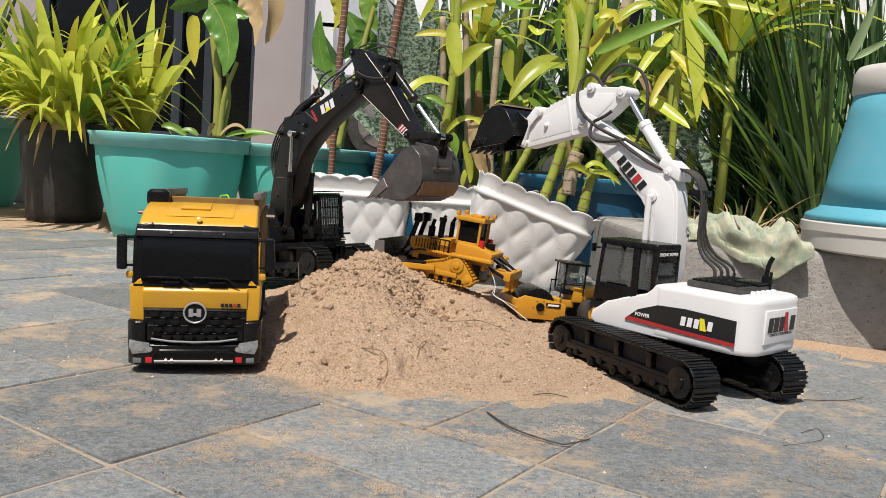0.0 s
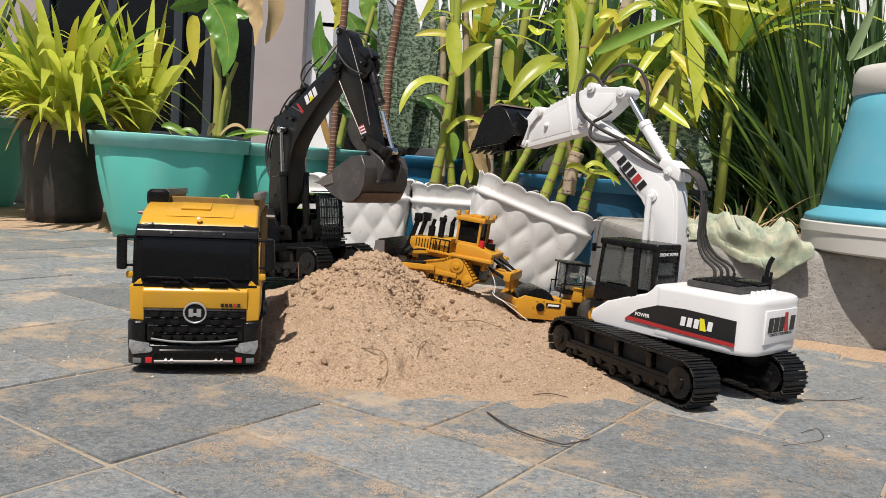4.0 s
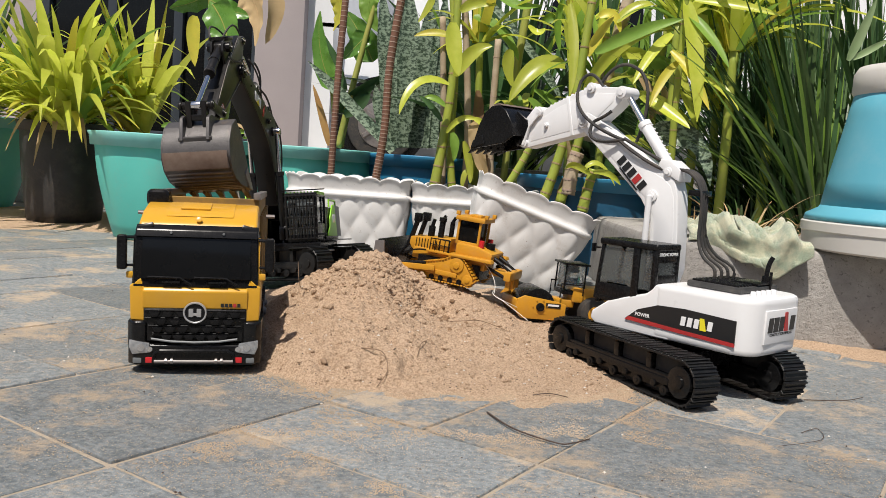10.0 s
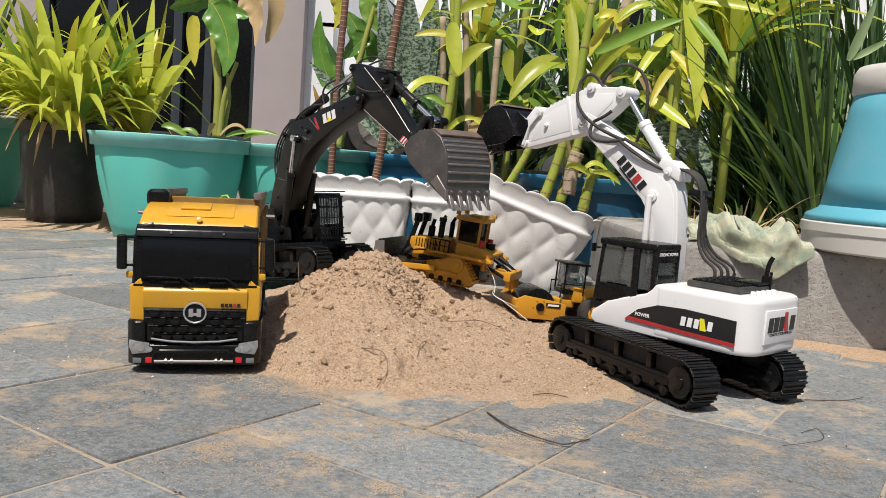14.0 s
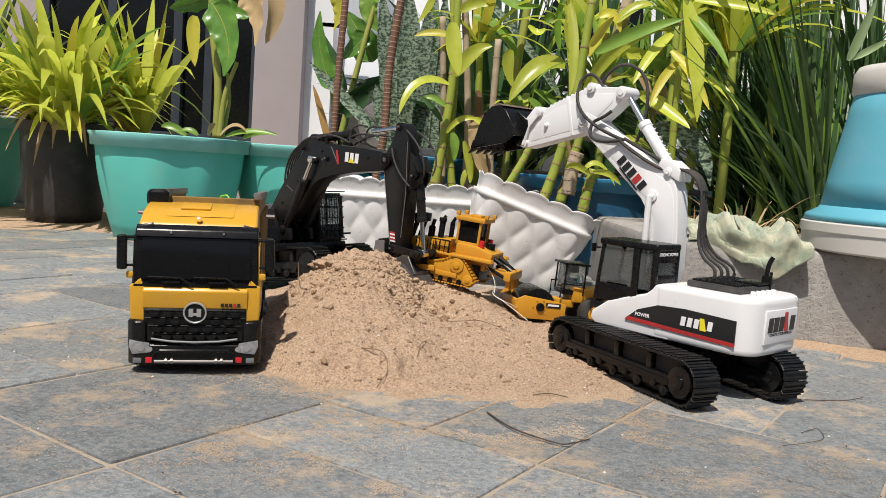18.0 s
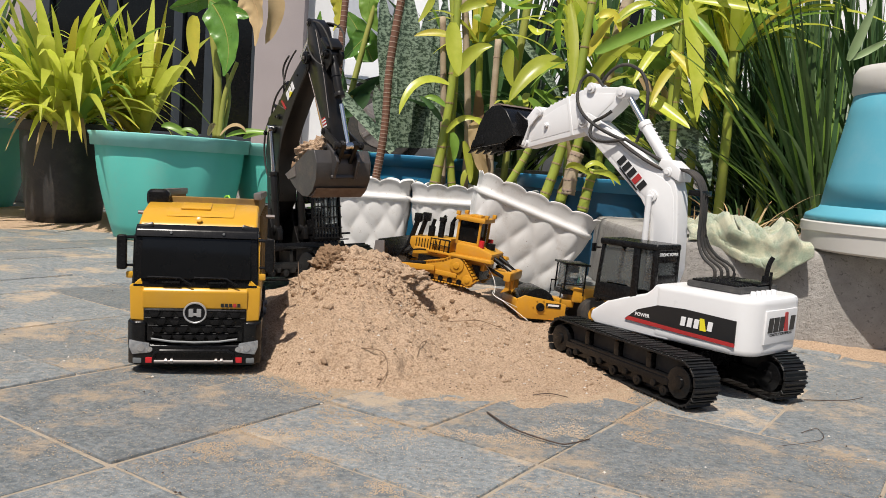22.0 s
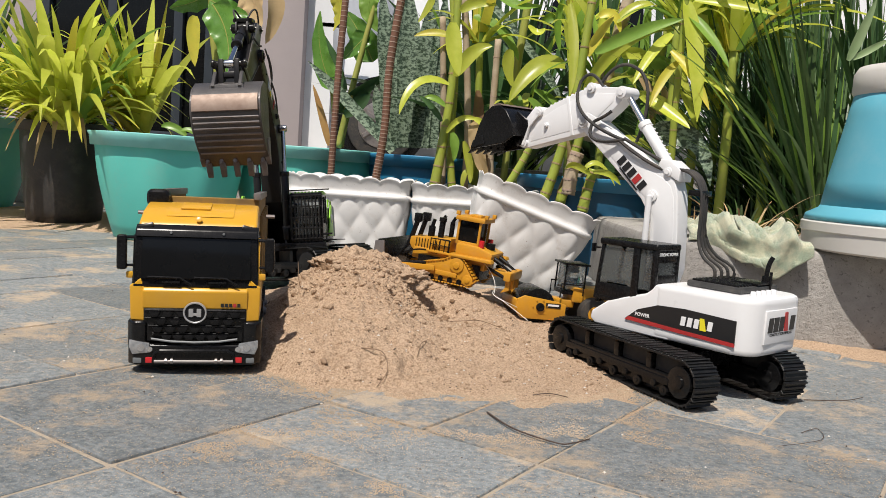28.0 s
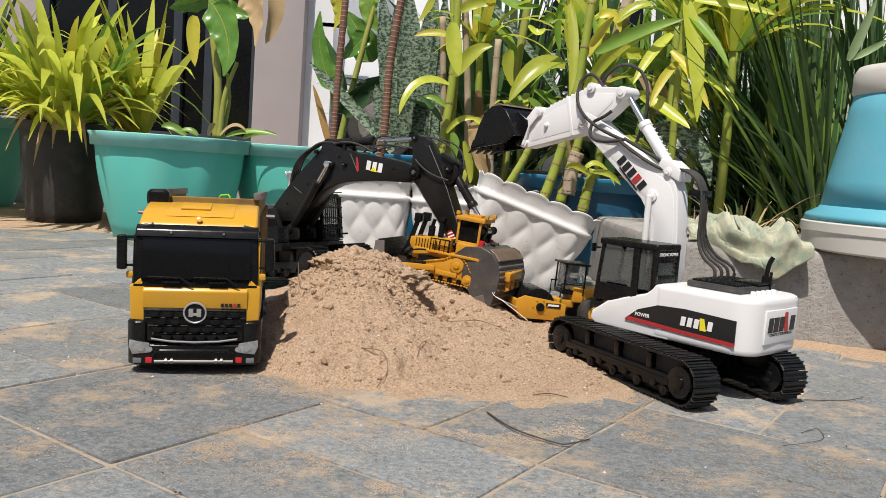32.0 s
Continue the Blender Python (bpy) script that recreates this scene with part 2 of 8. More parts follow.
def tube(points, r, n=8, r_end=None):
    """A round tube along points."""
    P = [Vector(p) for p in points]
    bm = bmesh.new()
    rings = []
    up = Vector((0.13, 0.31, 0.94))
    for i, p in enumerate(P):
        t = (P[min(i + 1, len(P) - 1)] - P[max(i - 1, 0)]).normalized()
        s = t.cross(up)
        if s.length < 1e-3:
            s = t.cross(Vector((1, 0, 0)))
        s.normalize()
        w = s.cross(t)
        k = i / max(1, len(P) - 1)
        rr = r if r_end is None else r + (r_end - r) * k
        rings.append([bm.verts.new(p + rr * (math.cos(6.2832 * j / n) * s + math.sin(6.2832 * j / n) * w)) for j in range(n)])
    for a, b in zip(rings, rings[1:]):
        for j in range(n):
            bm.faces.new((a[j], a[(j + 1) % n], b[(j + 1) % n], b[j]))
    bm.faces.new(rings[0][::-1])
    bm.faces.new(rings[-1])
    bmesh.ops.recalc_face_normals(bm, faces=bm.faces)
    return bm


def bend(a, b, c, n=10):
    """Points on a curve from a to c, drawn towards b."""
    a, b, c = Vector(a), Vector(b), Vector(c)
    return [(1 - t) ** 2 * a + 2 * t * (1 - t) * b + t * t * c for t in (i / n for i in range(n + 1))]


def merge(*bms):
    out = bmesh.new()
    for b in bms:
        me = bpy.data.meshes.new("m")
        b.to_mesh(me)
        b.free()
        out.from_mesh(me)
        bpy.data.meshes.remove(me)
    return out


def shift(bm, m):
    bmesh.ops.transform(bm, matrix=m, verts=bm.verts)
    return bm


def lathe(profile, n=48, wave=None, inner=True):
    """A vessel turned from (r, z) points. wave(angle, k, r, z) may alter r and z."""
    bm = bmesh.new()
    rings = []
    for k, (r, z) in enumerate(profile):
        ring = []
        for j in range(n):
            a = 2 * math.pi * j / n
            rr, zz = wave(a, k, r, z) if wave else (r, z)
            ring.append(bm.verts.new((rr * math.cos(a), rr * math.sin(a), zz)))
        rings.append(ring)
    for a, b in zip(rings, rings[1:]):
        for j in range(n):
            bm.faces.new((a[j], a[(j + 1) % n], b[(j + 1) % n], b[j]))
    bm.faces.new(rings[0][::-1])
    if not inner:
        bm.faces.new(rings[-1])
    bmesh.ops.recalc_face_normals(bm, faces=bm.faces)
    return bm


def words(text, size, m, mat_, parent, name="lettering", bold=0.0, shear=0.0, squash=1.0, label=""):
    """Raised lettering from the built-in font."""
    cu = bpy.data.curves.new(name, "FONT")
    cu.body, cu.size, cu.extrude, cu.offset, cu.shear = text, size, size * 0.03, bold, shear
    cu.align_x, cu.align_y = "CENTER", "CENTER"
    tmp = bpy.data.objects.new("tmp", cu)
    scene.collection.objects.link(tmp)
    bpy.context.view_layer.update()
    me = bpy.data.meshes.new_from_object(tmp.evaluated_get(bpy.context.evaluated_depsgraph_get()))
    bpy.data.objects.remove(tmp)
    me.transform(m @ Matrix.Diagonal((squash, 1, 1, 1)))
    me.materials.clear()
    me.materials.append(mat_)
    ob = new(name, me)
    ob.parent = parent
    if label:
        ob["label"] = label
    return ob
# ---- ground, sand, walls ----
def sheet(x0, x1, y0, y1, nx, ny, height):
    bm = bmesh.new()
    vs = [[bm.verts.new((x0 + (x1 - x0) * i / nx, y0 + (y1 - y0) * j / ny, height(x0 + (x1 - x0) * i / nx, y0 + (y1 - y0) * j / ny))) for i in range(nx + 1)] for j in range(ny + 1)]
    for j in range(ny):
        for i in range(nx):
            bm.faces.new((vs[j][i], vs[j][i + 1], vs[j + 1][i + 1], vs[j + 1][i]))
    return bm


bm = bmesh.new()
bmesh.ops.create_grid(bm, x_segments=1, y_segments=1, size=400)
bmesh.ops.translate(bm, vec=(0, 0, -0.0032), verts=bm.verts)
tagged(link("ground", bm, M_EARTH), "sandy earth under and beyond the pavers", "ground", kind="structure")


def pile_height(x, y):
    """The heap: a steep hump beside the truck, and a long low apron that falls away to the right."""
    wob = 1 + 0.13 * noise.noise((x * 5, y * 5, 3.3)) + 0.07 * noise.noise((x * 19, y * 19, 5.3)) + 0.03 * noise.noise((x * 60, y * 60, 2.2))
    dh = wob * math.hypot((x + 0.170) / (0.295 if x < -0.170 else 0.225), (y - 1.95) / (0.60 if y < 1.95 else 0.5))
    hump = 0.180 * (max(0.0, 1 - dh) ** 1.05 * 0.45 + 0.55 * max(0.0, 1 - dh * dh) ** 1.35)
    xs = max(-0.22, min(0.30, x))
    k = (xs + 0.22) / 0.52
    cz = 0.162 - 0.155 * k ** 1.25
    da = wob * math.hypot((x - xs) / (0.16 if x > xs else 0.20), (y - 2.13) / ((0.80 + 0.06 * k) if y < 2.13 else 0.45))
    apron = max(cz, 0.028) * max(0.0, 1 - da) ** (1.45 - 0.55 * k)
    d = min(dh, da)
    h = max(hump, apron) + 0.018 * max(0.0, 1 - abs(hump - apron) / 0.05) ** 2 * min(1.0, min(hump, apron) / 0.02)
    h -= 0.068 * math.exp(-((x + 0.012) / 0.058) ** 2 - ((y - 1.96) / 0.085) ** 2) * (1 + 0.7 * noise.noise((x * 38, y * 38, 4.4)))
    if h > 0.0:
        f = min(1.0, h / 0.05)
        h += f * (0.010 * noise.noise((x * 9, y * 9, 1.3)) + 0.006 * noise.noise((x * 28, y * 28, 4.1)) + 0.0035 * noise.noise((x * 75, y * 75, 7.7)))
        crumbly = max(0.0, noise.noise((x * 12, y * 12, 9.2)) + 0.30) * max(0.0, min(1.0, (h - 0.07) / 0.05))
        wx, wy = x + 0.012 * noise.noise((x * 30, y * 30, 0.5)), y + 0.012 * noise.noise((x * 30, y * 30, 6.5))
        big = noise.voronoi((wx * 42, wy * 42, 0.0))[0][0]
        small = noise.voronoi((wx * 110, wy * 110, 3.0))[0][0]
        h += 0.046 * crumbly * max(0.0, 0.55 - big) + f * (0.40 + crumbly) * 0.009 * max(0.0, 0.6 - small)
        h += min(1.0, h / 0.02) * 0.0018 * noise.noise((x * 190, y * 190, 8.8))
    loose = 0.062 * math.exp(-((x - 0.17) / 0.15) ** 2 - ((y - 2.36) / 0.17) ** 2) + 0.045 * math.exp(-((x + 0.40) / 0.10) ** 2 - ((y - 2.26) / 0.16) ** 2)
    loose += 0.004 * noise.noise((x * 20, y * 20, 2.9)) + 0.003 * noise.noise((x * 60, y * 60, 6.9))
    heap = h - 0.004 if d < 1.2 else -0.02
    return max(heap, loose - 0.004) if loose > 0.006 else heap


tagged(link("sand_heap", sheet(-0.62, 0.50, 1.15, 2.65, 440, 620, pile_height), M_SAND, smooth=True), "heap of loose tan sand with clods and a dug hollow", "sand", kind="stuff")

# raised terrace with the house front behind the plants
tagged(link("wall_garden", box(14, 0.2, 0.42, (0, 5.2, 0.21), 0.01), M_CONCRETE), "low concrete garden wall behind the pots", "wall", kind="structure")
tagged(link("terrace", box(14, 8, 0.1, (0, 9.3, 0.37), 0), M_CONCRETE), "raised concrete terrace behind the plants", "terrace", kind="structure")
house = thing("house_front", pose(0, 0, 0), "house front with taupe pillar, dark window and white wall", "wall", kind="structure")
part("pillar", box(0.36, 0.4, 3.6, (-1.33, 6.4, 1.8), 0.01), M_PILLAR, house)
part("white_wall", box(9, 0.2, 3.6, (3.35, 8.6, 1.8), 0), M_WALL, house)
part("wall_return", box(0.2, 2.3, 3.6, (-1.05, 7.5, 1.8), 0), M_WALL, house)
part("wall_groove", box(0.3, 0.02, 0.03, (-0.9, 6.36, 1.42), 0), M_SIGNBLACK, house)
part("side_wall", box(4, 0.2, 3.6, (-5.3, 6.6, 1.8), 0), M_PILLAR, house)
win = part("window", box(1.8, 0.06, 3.4, (-2.4, 6.62, 1.8), 0), M_SCREEN, house, "dark window glass")
for x in (-3.25, -2.72, -2.2, -1.95, -1.58):
    part("mullion", box(0.07, 0.08, 3.4, (x, 6.57, 1.8), 0.005), M_FRAME, win)
for z in (0.5, 1.9):
    part("transom", box(1.8, 0.07, 0.06, (-2.4, 6.57, z), 0.005), M_FRAME, win)

# unseen wall added behind the viewer to darken reflections and sky fill
tagged(link("wall_back", box(18, 0.2, 3.0, (0, -5.5, 1.5), 0), M_PILLAR), "plain taupe wall added unseen behind the viewer to darken reflections", "wall", kind="structure")

# concrete ledge
pts = [(0.60, 2.42), (0.70, 2.26), (0.88, 2.15), (1.1, 2.08), (1.5, 2.04), (3.2, 2.0), (3.2, 3.6), (0.60, 3.6)]
tagged(link("ledge", plan(pts, -0.02, 0.252, 0.03, 4), M_CONCRETE), "rough grey concrete ledge of the plant bed", "ledge", kind="structure")




def drift(name, x0, x1, y0, y1, shape, label):
    tagged(link(name, sheet(x0, x1, y0, y1, 160, 60, shape), M_SAND, smooth=True), label, "sand", kind="stuff")


def by_ledge(x, y):
    edge = np.interp(x, [0.6, 0.7, 0.88, 1.1, 1.5, 3.2], [2.42, 2.26, 2.15, 2.08, 2.04, 2.0])
    d = (edge - y) / (0.10 + 0.05 * noise.noise((x * 4, y * 4, 0.2)))
    return 0.016 * (1 - d) + 0.004 * noise.noise((x * 30, y * 30, 1.0)) - 0.003 if d < 1.2 else -0.02


def by_pots(x, y):
    d = (4.3 - y) / (0.75 + 0.2 * noise.noise((x * 3, y * 3, 5.2)))
    return 0.03 * (1 - d) + 0.006 * noise.noise((x * 12, y * 12, 1.0)) - 0.003 if d < 1.1 else -0.02


drift("sand_drift", 0.62, 2.4, 1.85, 2.45, by_ledge, "tan sand drifted along the foot of the ledge")
drift("sand_drift", -3.4, 0.6, 3.2, 4.4, by_pots, "tan sand drifted round the foot of the pots")

# ---- pots ----
def round_pot(name, x, y, r, h, body, rim, label, taper=0.72, rim_h=0.055, flare=0.03, ribs=0):
    ob = thing(name, pose(x, y, 0), label, "plant pot", group="pots in a row")
    r0 = r * taper
    prof = [(r0 * 0.9, 0.0), (r0, 0.004)] + [(r0 + (r - r0) * math.sin(k / 8 * 1.5708) ** 0.9, h * k / 8 * 0.97 + 0.01) for k in range(1, 9)]
    wave = (lambda a, k, rr, z: (rr * (1 + 0.022 * math.cos(a * ribs) * min(1.0, z / h + 0.25)), z)) if ribs else None
    part("pot_body", lathe(prof, 96, wave), body, ob, smooth=True)
    part("rim", lathe([(r * 0.99, h - rim_h), (r + flare * 0.6, h - rim_h), (r + flare * 0.75, h - rim_h * 0.3), (r + flare, h - 0.004), (r + flare * 0.9, h), (r - 0.01, h), (r - 0.02, h - rim_h)], 96, wave), rim, ob, smooth=True)
    part("soil", shift(lathe([(r * 0.95, 0.0), (r * 0.5, 0.012), (0.01, 0.02)], 32), pose(0, 0, h - 0.06)), M_SOIL, ob, "dark potting soil")
    return ob


round_pot("plant_pot", -1.885, 4.02, 0.205, 0.49, M_POTBLACK, M_POTBLACK, "large black nursery pot with dusty streaks", 0.82, 0.05, 0.02)
round_pot("plant_pot", -2.62, 4.35, 0.36, 0.50, M_TEAL, M_TEALRIM, "round teal plastic pot with pale rim", ribs=9)
round_pot("plant_pot", -1.24, 3.66, 0.315, 0.455, M_TEAL, M_TEALRIM, "round teal plastic pot with pale rim", 0.74, 0.06, 0.028, 9)
round_pot("plant_pot", -0.70, 3.98, 0.33, 0.45, M_TEAL, M_TEALRIM, "round teal plastic pot with pale rim", 0.72, ribs=9)
round_pot("plant_pot", -0.10, 4.05, 0.31, 0.445, M_BLUE, M_BLUE, "round blue plastic pot", 0.72)
round_pot("plant_pot", 0.62, 3.55, 0.30, 0.40, M_NAVY, M_BLUE, "round dark blue plastic pot", 0.8)
round_pot("plant_pot", 1.25, 3.75, 0.30, 0.38, M_NAVY, M_BLUE, "round dark blue plastic pot", 0.8)


def white_planter(m, half, deep, h, label, taper=0.80):
    """Oblong white trough with rounded corners, a scalloped rim, a bead, and a quilted diamond wall."""
    ob = thing("planter", m, label, "plant pot", group="white scalloped planters")
    corner = 0.07
    flat_x, flat_y, arc = 2 * (half - corner), 2 * (deep - corner), corner * math.pi / 2
    total = 2 * flat_x + 2 * flat_y + 4 * arc

    def edge(s, k, grow=0.0):
        """Point and outward normal at the distance s round the rim, drawn in by the factor k and pushed out by grow."""
        x, y, d = -half + corner, -deep, s % total
        for run, turn in ((flat_x, 0), (flat_y, 1), (flat_x, 2), (flat_y, 3)):
            a = turn * math.pi / 2
            if d < run:
                px_, py_, nx, ny = x + math.cos(a) * d, y + math.sin(a) * d, math.sin(a), -math.cos(a)
                break
            x, y, d = x + math.cos(a) * run, y + math.sin(a) * run, d - run
            if d < arc:
                f = d / corner
                cx_, cy_ = x - math.sin(a) * corner, y + math.cos(a) * corner
                nx, ny = math.sin(a + f), -math.cos(a + f)
                px_, py_ = cx_ + corner * nx, cy_ + corner * ny
                break
            d -= arc
            nx, ny = math.cos(a), math.sin(a)
            x, y = x - math.sin(a) * corner + corner * nx, y + math.cos(a) * corner + corner * ny
        inset = (1 - k) * half
        return px_ - inset * nx * 0.9 + grow * nx, py_ - inset * ny * 0.9 + grow * ny

    def wall(levels, n, mould, closed):
        bm = bmesh.new()
        rings = []
        for j, (k, z) in enumerate(levels):
            ring = []
            for i in range(n):
                s_ = total * i / n
                out, lift = mould(s_, j, z)
                x, y = edge(s_, k, out)
                ring.append(bm.verts.new((x, y, z + lift)))
            rings.append(ring)
        for p, q in zip(rings, rings[1:]):
            for i in range(n):
                bm.faces.new((p[i], p[(i + 1) % n], q[(i + 1) % n], q[i]))
        if closed:
            bm.faces.new(rings[0][::-1])
        bmesh.ops.recalc_face_normals(bm, faces=bm.faces)
        return bm

    cells = round(total / 0.098)
    rows = 26

    def quilt(s_, j, z):
        u, v = s_ / total * cells, z / 0.165 + 0.30
        p, q = (u + v) % 1.0, (u - v) % 1.0
        d = math.sin(math.pi * p) * math.sin(math.pi * q)
        return 0.008 * (0.35 - (1 - d) ** 1.6), 0.0

    part("quilted_wall", wall([(taper + (0.965 - taper) * (j / rows) ** 0.75, h * 0.76 * j / rows) for j in range(rows + 1)], cells * 14, quilt, True), M_POTWHITE, ob, smooth=True)
    waves = round(total / 0.082)

    def scallop(s_, j, z):
        c = abs(math.sin(math.pi * s_ / total * waves))
        up = max(0.0, min(1.0, (z / h - 0.80) / 0.17))
        return 0.006 * (c - 0.5) * up, 0.040 * h * (c ** 0.6 - 0.7) * up

    rim = [(0.955, 0.745), (0.975, 0.752), (0.995, 0.770), (0.995, 0.792), (0.978, 0.810), (0.955, 0.816), (0.960, 0.86), (0.975, 0.92), (1.0, 0.968), (1.022, 0.992), (1.018, 1.0), (0.998, 0.985), (0.955, 0.90), (0.935, 0.82)]
    part("scalloped_rim", wall([(k, h * z) for k, z in rim], waves * 12, scallop, False), M_POTWHITE, ob, smooth=True)
    part("soil", box(2 * half * 0.88, 2 * deep * 0.80, 0.02, (0, 0, h * 0.87), 0.004), M_SOIL, ob)
    return ob


white_planter(pose(-0.402, 3.465, 0, 0, 0, 0), 0.262, 0.17, 0.337, "white plastic trough planter with scalloped rim and quilted wall")
white_planter(pose(0.110, 3.455, 0, 0, 0, 1), 0.262, 0.17, 0.330, "white plastic trough planter with scalloped rim and quilted wall")
white_planter(pose(0.250, 2.90, 0.108, 0, 19, 2) @ pose(0, 0, -0.07), 0.218, 0.15, 0.300, "tilted white trough planter with scalloped rim, leaning on its side", 0.70)


# ---- covered bin on the ledge ----
def bin_thing():
    ob = thing("bin", pose(1.246, 2.17, 0.253) @ Matrix.Diagonal((0.95, 0.95, 0.95, 1)), "light blue plastic bin with off-white base and lid", "bin")
    part("base", lathe([(0.27, 0.0), (0.285, 0.006), (0.288, 0.05), (0.292, 0.055), (0.292, 0.078), (0.28, 0.084)], 64, inner=False), M_BINWHITE, ob, smooth=False)
    part("foot_flare", lathe([(0.286, 0.084), (0.282, 0.10), (0.25, 0.118), (0.245, 0.125)], 64, inner=False), M_BINBLUE, ob, smooth=True)
    part("body", lathe([(0.246, 0.118), (0.235, 0.195), (0.20, 0.38), (0.183, 0.475)], 64, inner=False), M_BINBLUE, ob, smooth=True)
    part("lid", lathe([(0.186, 0.430), (0.196, 0.445), (0.196, 0.495), (0.185, 0.515), (0.10, 0.525), (0.01, 0.527)], 64, wave=lambda a, k, r, z: (r, z - (0.05 * max(0.0, math.cos(a + 1.05)) if k < 2 else 0)), inner=False), M_BINWHITE, ob, smooth=True)
    return ob


bin_thing()
M_BEDDIRT = material("dirty_yellow_paint", (0.30, 0.17, 0.03), 0.6, second=(0.13, 0.085, 0.04), scale=14, amount=0.9, stain=(0.09, 0.065, 0.045), stain_scale=20, stain_amount=0.7)


# ---- tracks shared by both excavators ----
def track_loop(length, height, n):
    """Points and headings round a track: two half circles joined by straight runs, in the x-z plane."""
    r = height / 2
    straight = length - height
    total = 2 * straight + 2 * math.pi * r
    out = []
    for i in range(n):
        s = total * i / n
        if s < straight:
            out.append((-straight / 2 + s, 0.0, 0.0))
        elif s < straight + math.pi * r:
            a = (s - straight) / r
            out.append((straight / 2 + r * math.sin(a), r - r * math.cos(a), a))
        elif s < 2 * straight + math.pi * r:
            out.append((straight / 2 - (s - straight - math.pi * r), height, math.pi))
        else:
            a = (s - 2 * straight - math.pi * r) / r + math.pi
            out.append((-straight / 2 + r * math.sin(a), r - r * math.cos(a), a))
    return out


def crawler(parent, length, height, belt, offset, n, metal, frame_mat, shoe=0.0):
    """One track on the side 'offset' of a machine: shoes, frame, sprocket, idler, rollers."""
    base = part("track", prism([(x, z) for x, z, a in [(p[0] * 0.975, 0.006 + p[1] * 0.9, 0) for p in track_loop(length, height, 28)]],
                               offset - belt * 0.16, offset + belt * 0.16, 0.0), M_RUBBER, parent)
    shoe = shoe or length * 2.35 / n
    me = bpy.data.meshes.new("track_shoe")
    bm = merge(box(shoe * 0.88, belt, 0.004, (0, 0, 0.0), 0.0008, segments=1), box(shoe * 0.16, belt * 0.98, 0.0045, (-shoe * 0.3, 0, -0.0035), 0.0005, segments=1),
               box(shoe * 0.12, belt * 0.98, 0.0035, (shoe * 0.12, 0, -0.003), 0.0005, segments=1))
    bm.to_mesh(me)
    bm.free()
    me.materials.append(metal)
    for x, z, a in track_loop(length, height, n):
        ob = new("track_shoe", me)
        ob.parent = base
        ob.matrix_basis = Matrix.Translation((x, offset, z)) @ Matrix.Rotation(-a, 4, "Y")
    side = -1 if offset < 0 else 1
    r = height * 0.36
    straight = length - height
    part("track_frame", prism([(-straight * 0.44, height * 0.2), (straight * 0.44, height * 0.2), (straight * 0.46, height * 0.50), (straight * 0.40, height * 0.56),
                               (-straight * 0.40, height * 0.56), (-straight * 0.46, height * 0.50)], offset - belt * 0.40, offset + belt * 0.40, 0.002), frame_mat, base)
    part("side_rail", box(straight * 0.86, 0.006, height * 0.16, (0, offset + side * belt * 0.43, height * 0.42), 0.002), frame_mat, base)
    for sx in (-1, 1):
        c = sx * straight / 2
        y0, y1 = offset - belt * 0.46, offset + belt * 0.46
        hub = part("sprocket" if sx < 0 else "idler", merge(rod((c, y0, height / 2), (c, y1, height / 2), r, n=20, bevel=0.002),
                   rod((c, y0 - 0.004, height / 2), (c, y1 + 0.004, height / 2), r * 0.42, n=14, bevel=0.001)), frame_mat, base)
    for k in range(5):
        x = straight * (-0.4 + 0.2 * k)
        part("roller", merge(rod((x, offset - belt * 0.47, height * 0.2), (x, offset + belt * 0.47, height * 0.2), height * 0.12, n=12, bevel=0.001),
                             rod((x, offset - belt * 0.5, height * 0.2), (x, offset + belt * 0.5, height * 0.2), height * 0.05, n=8)), frame_mat, base)
    for k in (-1, 0, 1):
        part("support_bracket", box(0.014, belt * 0.74, height * 0.36, (k * straight * 0.26, offset, height * 0.74), 0.002), frame_mat, base)
    for k in range(4):
        part("frame_boss", rod((straight * (-0.33 + 0.22 * k), offset + side * belt * 0.40, height * 0.30), (straight * (-0.33 + 0.22 * k), offset + side * belt * 0.52, height * 0.30), height * 0.085, n=12, bevel=0.001), frame_mat, base)
    return base


def ram(name, a, b, r, parent, body=M_BLACK, split=0.55, label=""):
    """A hydraulic cylinder from a to b: barrel, bright piston rod, end eyes."""
    a, b = Vector(a), Vector(b)
    m = a.lerp(b, split)
    ob = part(name, merge(rod(a, m, r, n=14, bevel=r * 0.2), rod(m - (m - a).normalized() * r * 1.4, m, r * 1.25, n=14, bevel=r * 0.2),
                          rod(a + Vector((0, -r * 1.5, 0)), a + Vector((0, r * 1.5, 0)), r * 1.1, n=12)), body, parent, label)
    part("piston_rod", rod(m, b, r * 0.5, n=12), M_CHROME if body is not M_WHITE else M_STEEL, parent)
    part("rod_eye", rod(b + Vector((0, -r * 1.5, 0)), b + Vector((0, r * 1.5, 0)), r * 1.0, n=12, bevel=r * 0.15), body, parent)
    return ob


def pin(x, z, half, r, parent, mat_, name="pin"):
    return part(name, merge(rod((x, -half, z), (x, half, z), r, n=14, bevel=r * 0.15), rod((x, -half - 0.002, z), (x, half + 0.002, z), r * 0.55, n=6)), mat_, parent)


def bucket_mesh(L, D, W, t=0.004, rows=9):
    """Open scoop: pin at the origin, teeth at (L, 0), bulging to +z."""
    back = [(-0.10 * L, 0.12 * D), (-0.10 * L, 0.45 * D), (0.03 * L, 0.80 * D), (0.20 * L, 0.98 * D), (0.38 * L, 1.0 * D), (0.56 * L, 0.88 * D), (0.74 * L, 0.60 * D), (0.90 * L, 0.22 * D), (L, 0.0)]
    return back


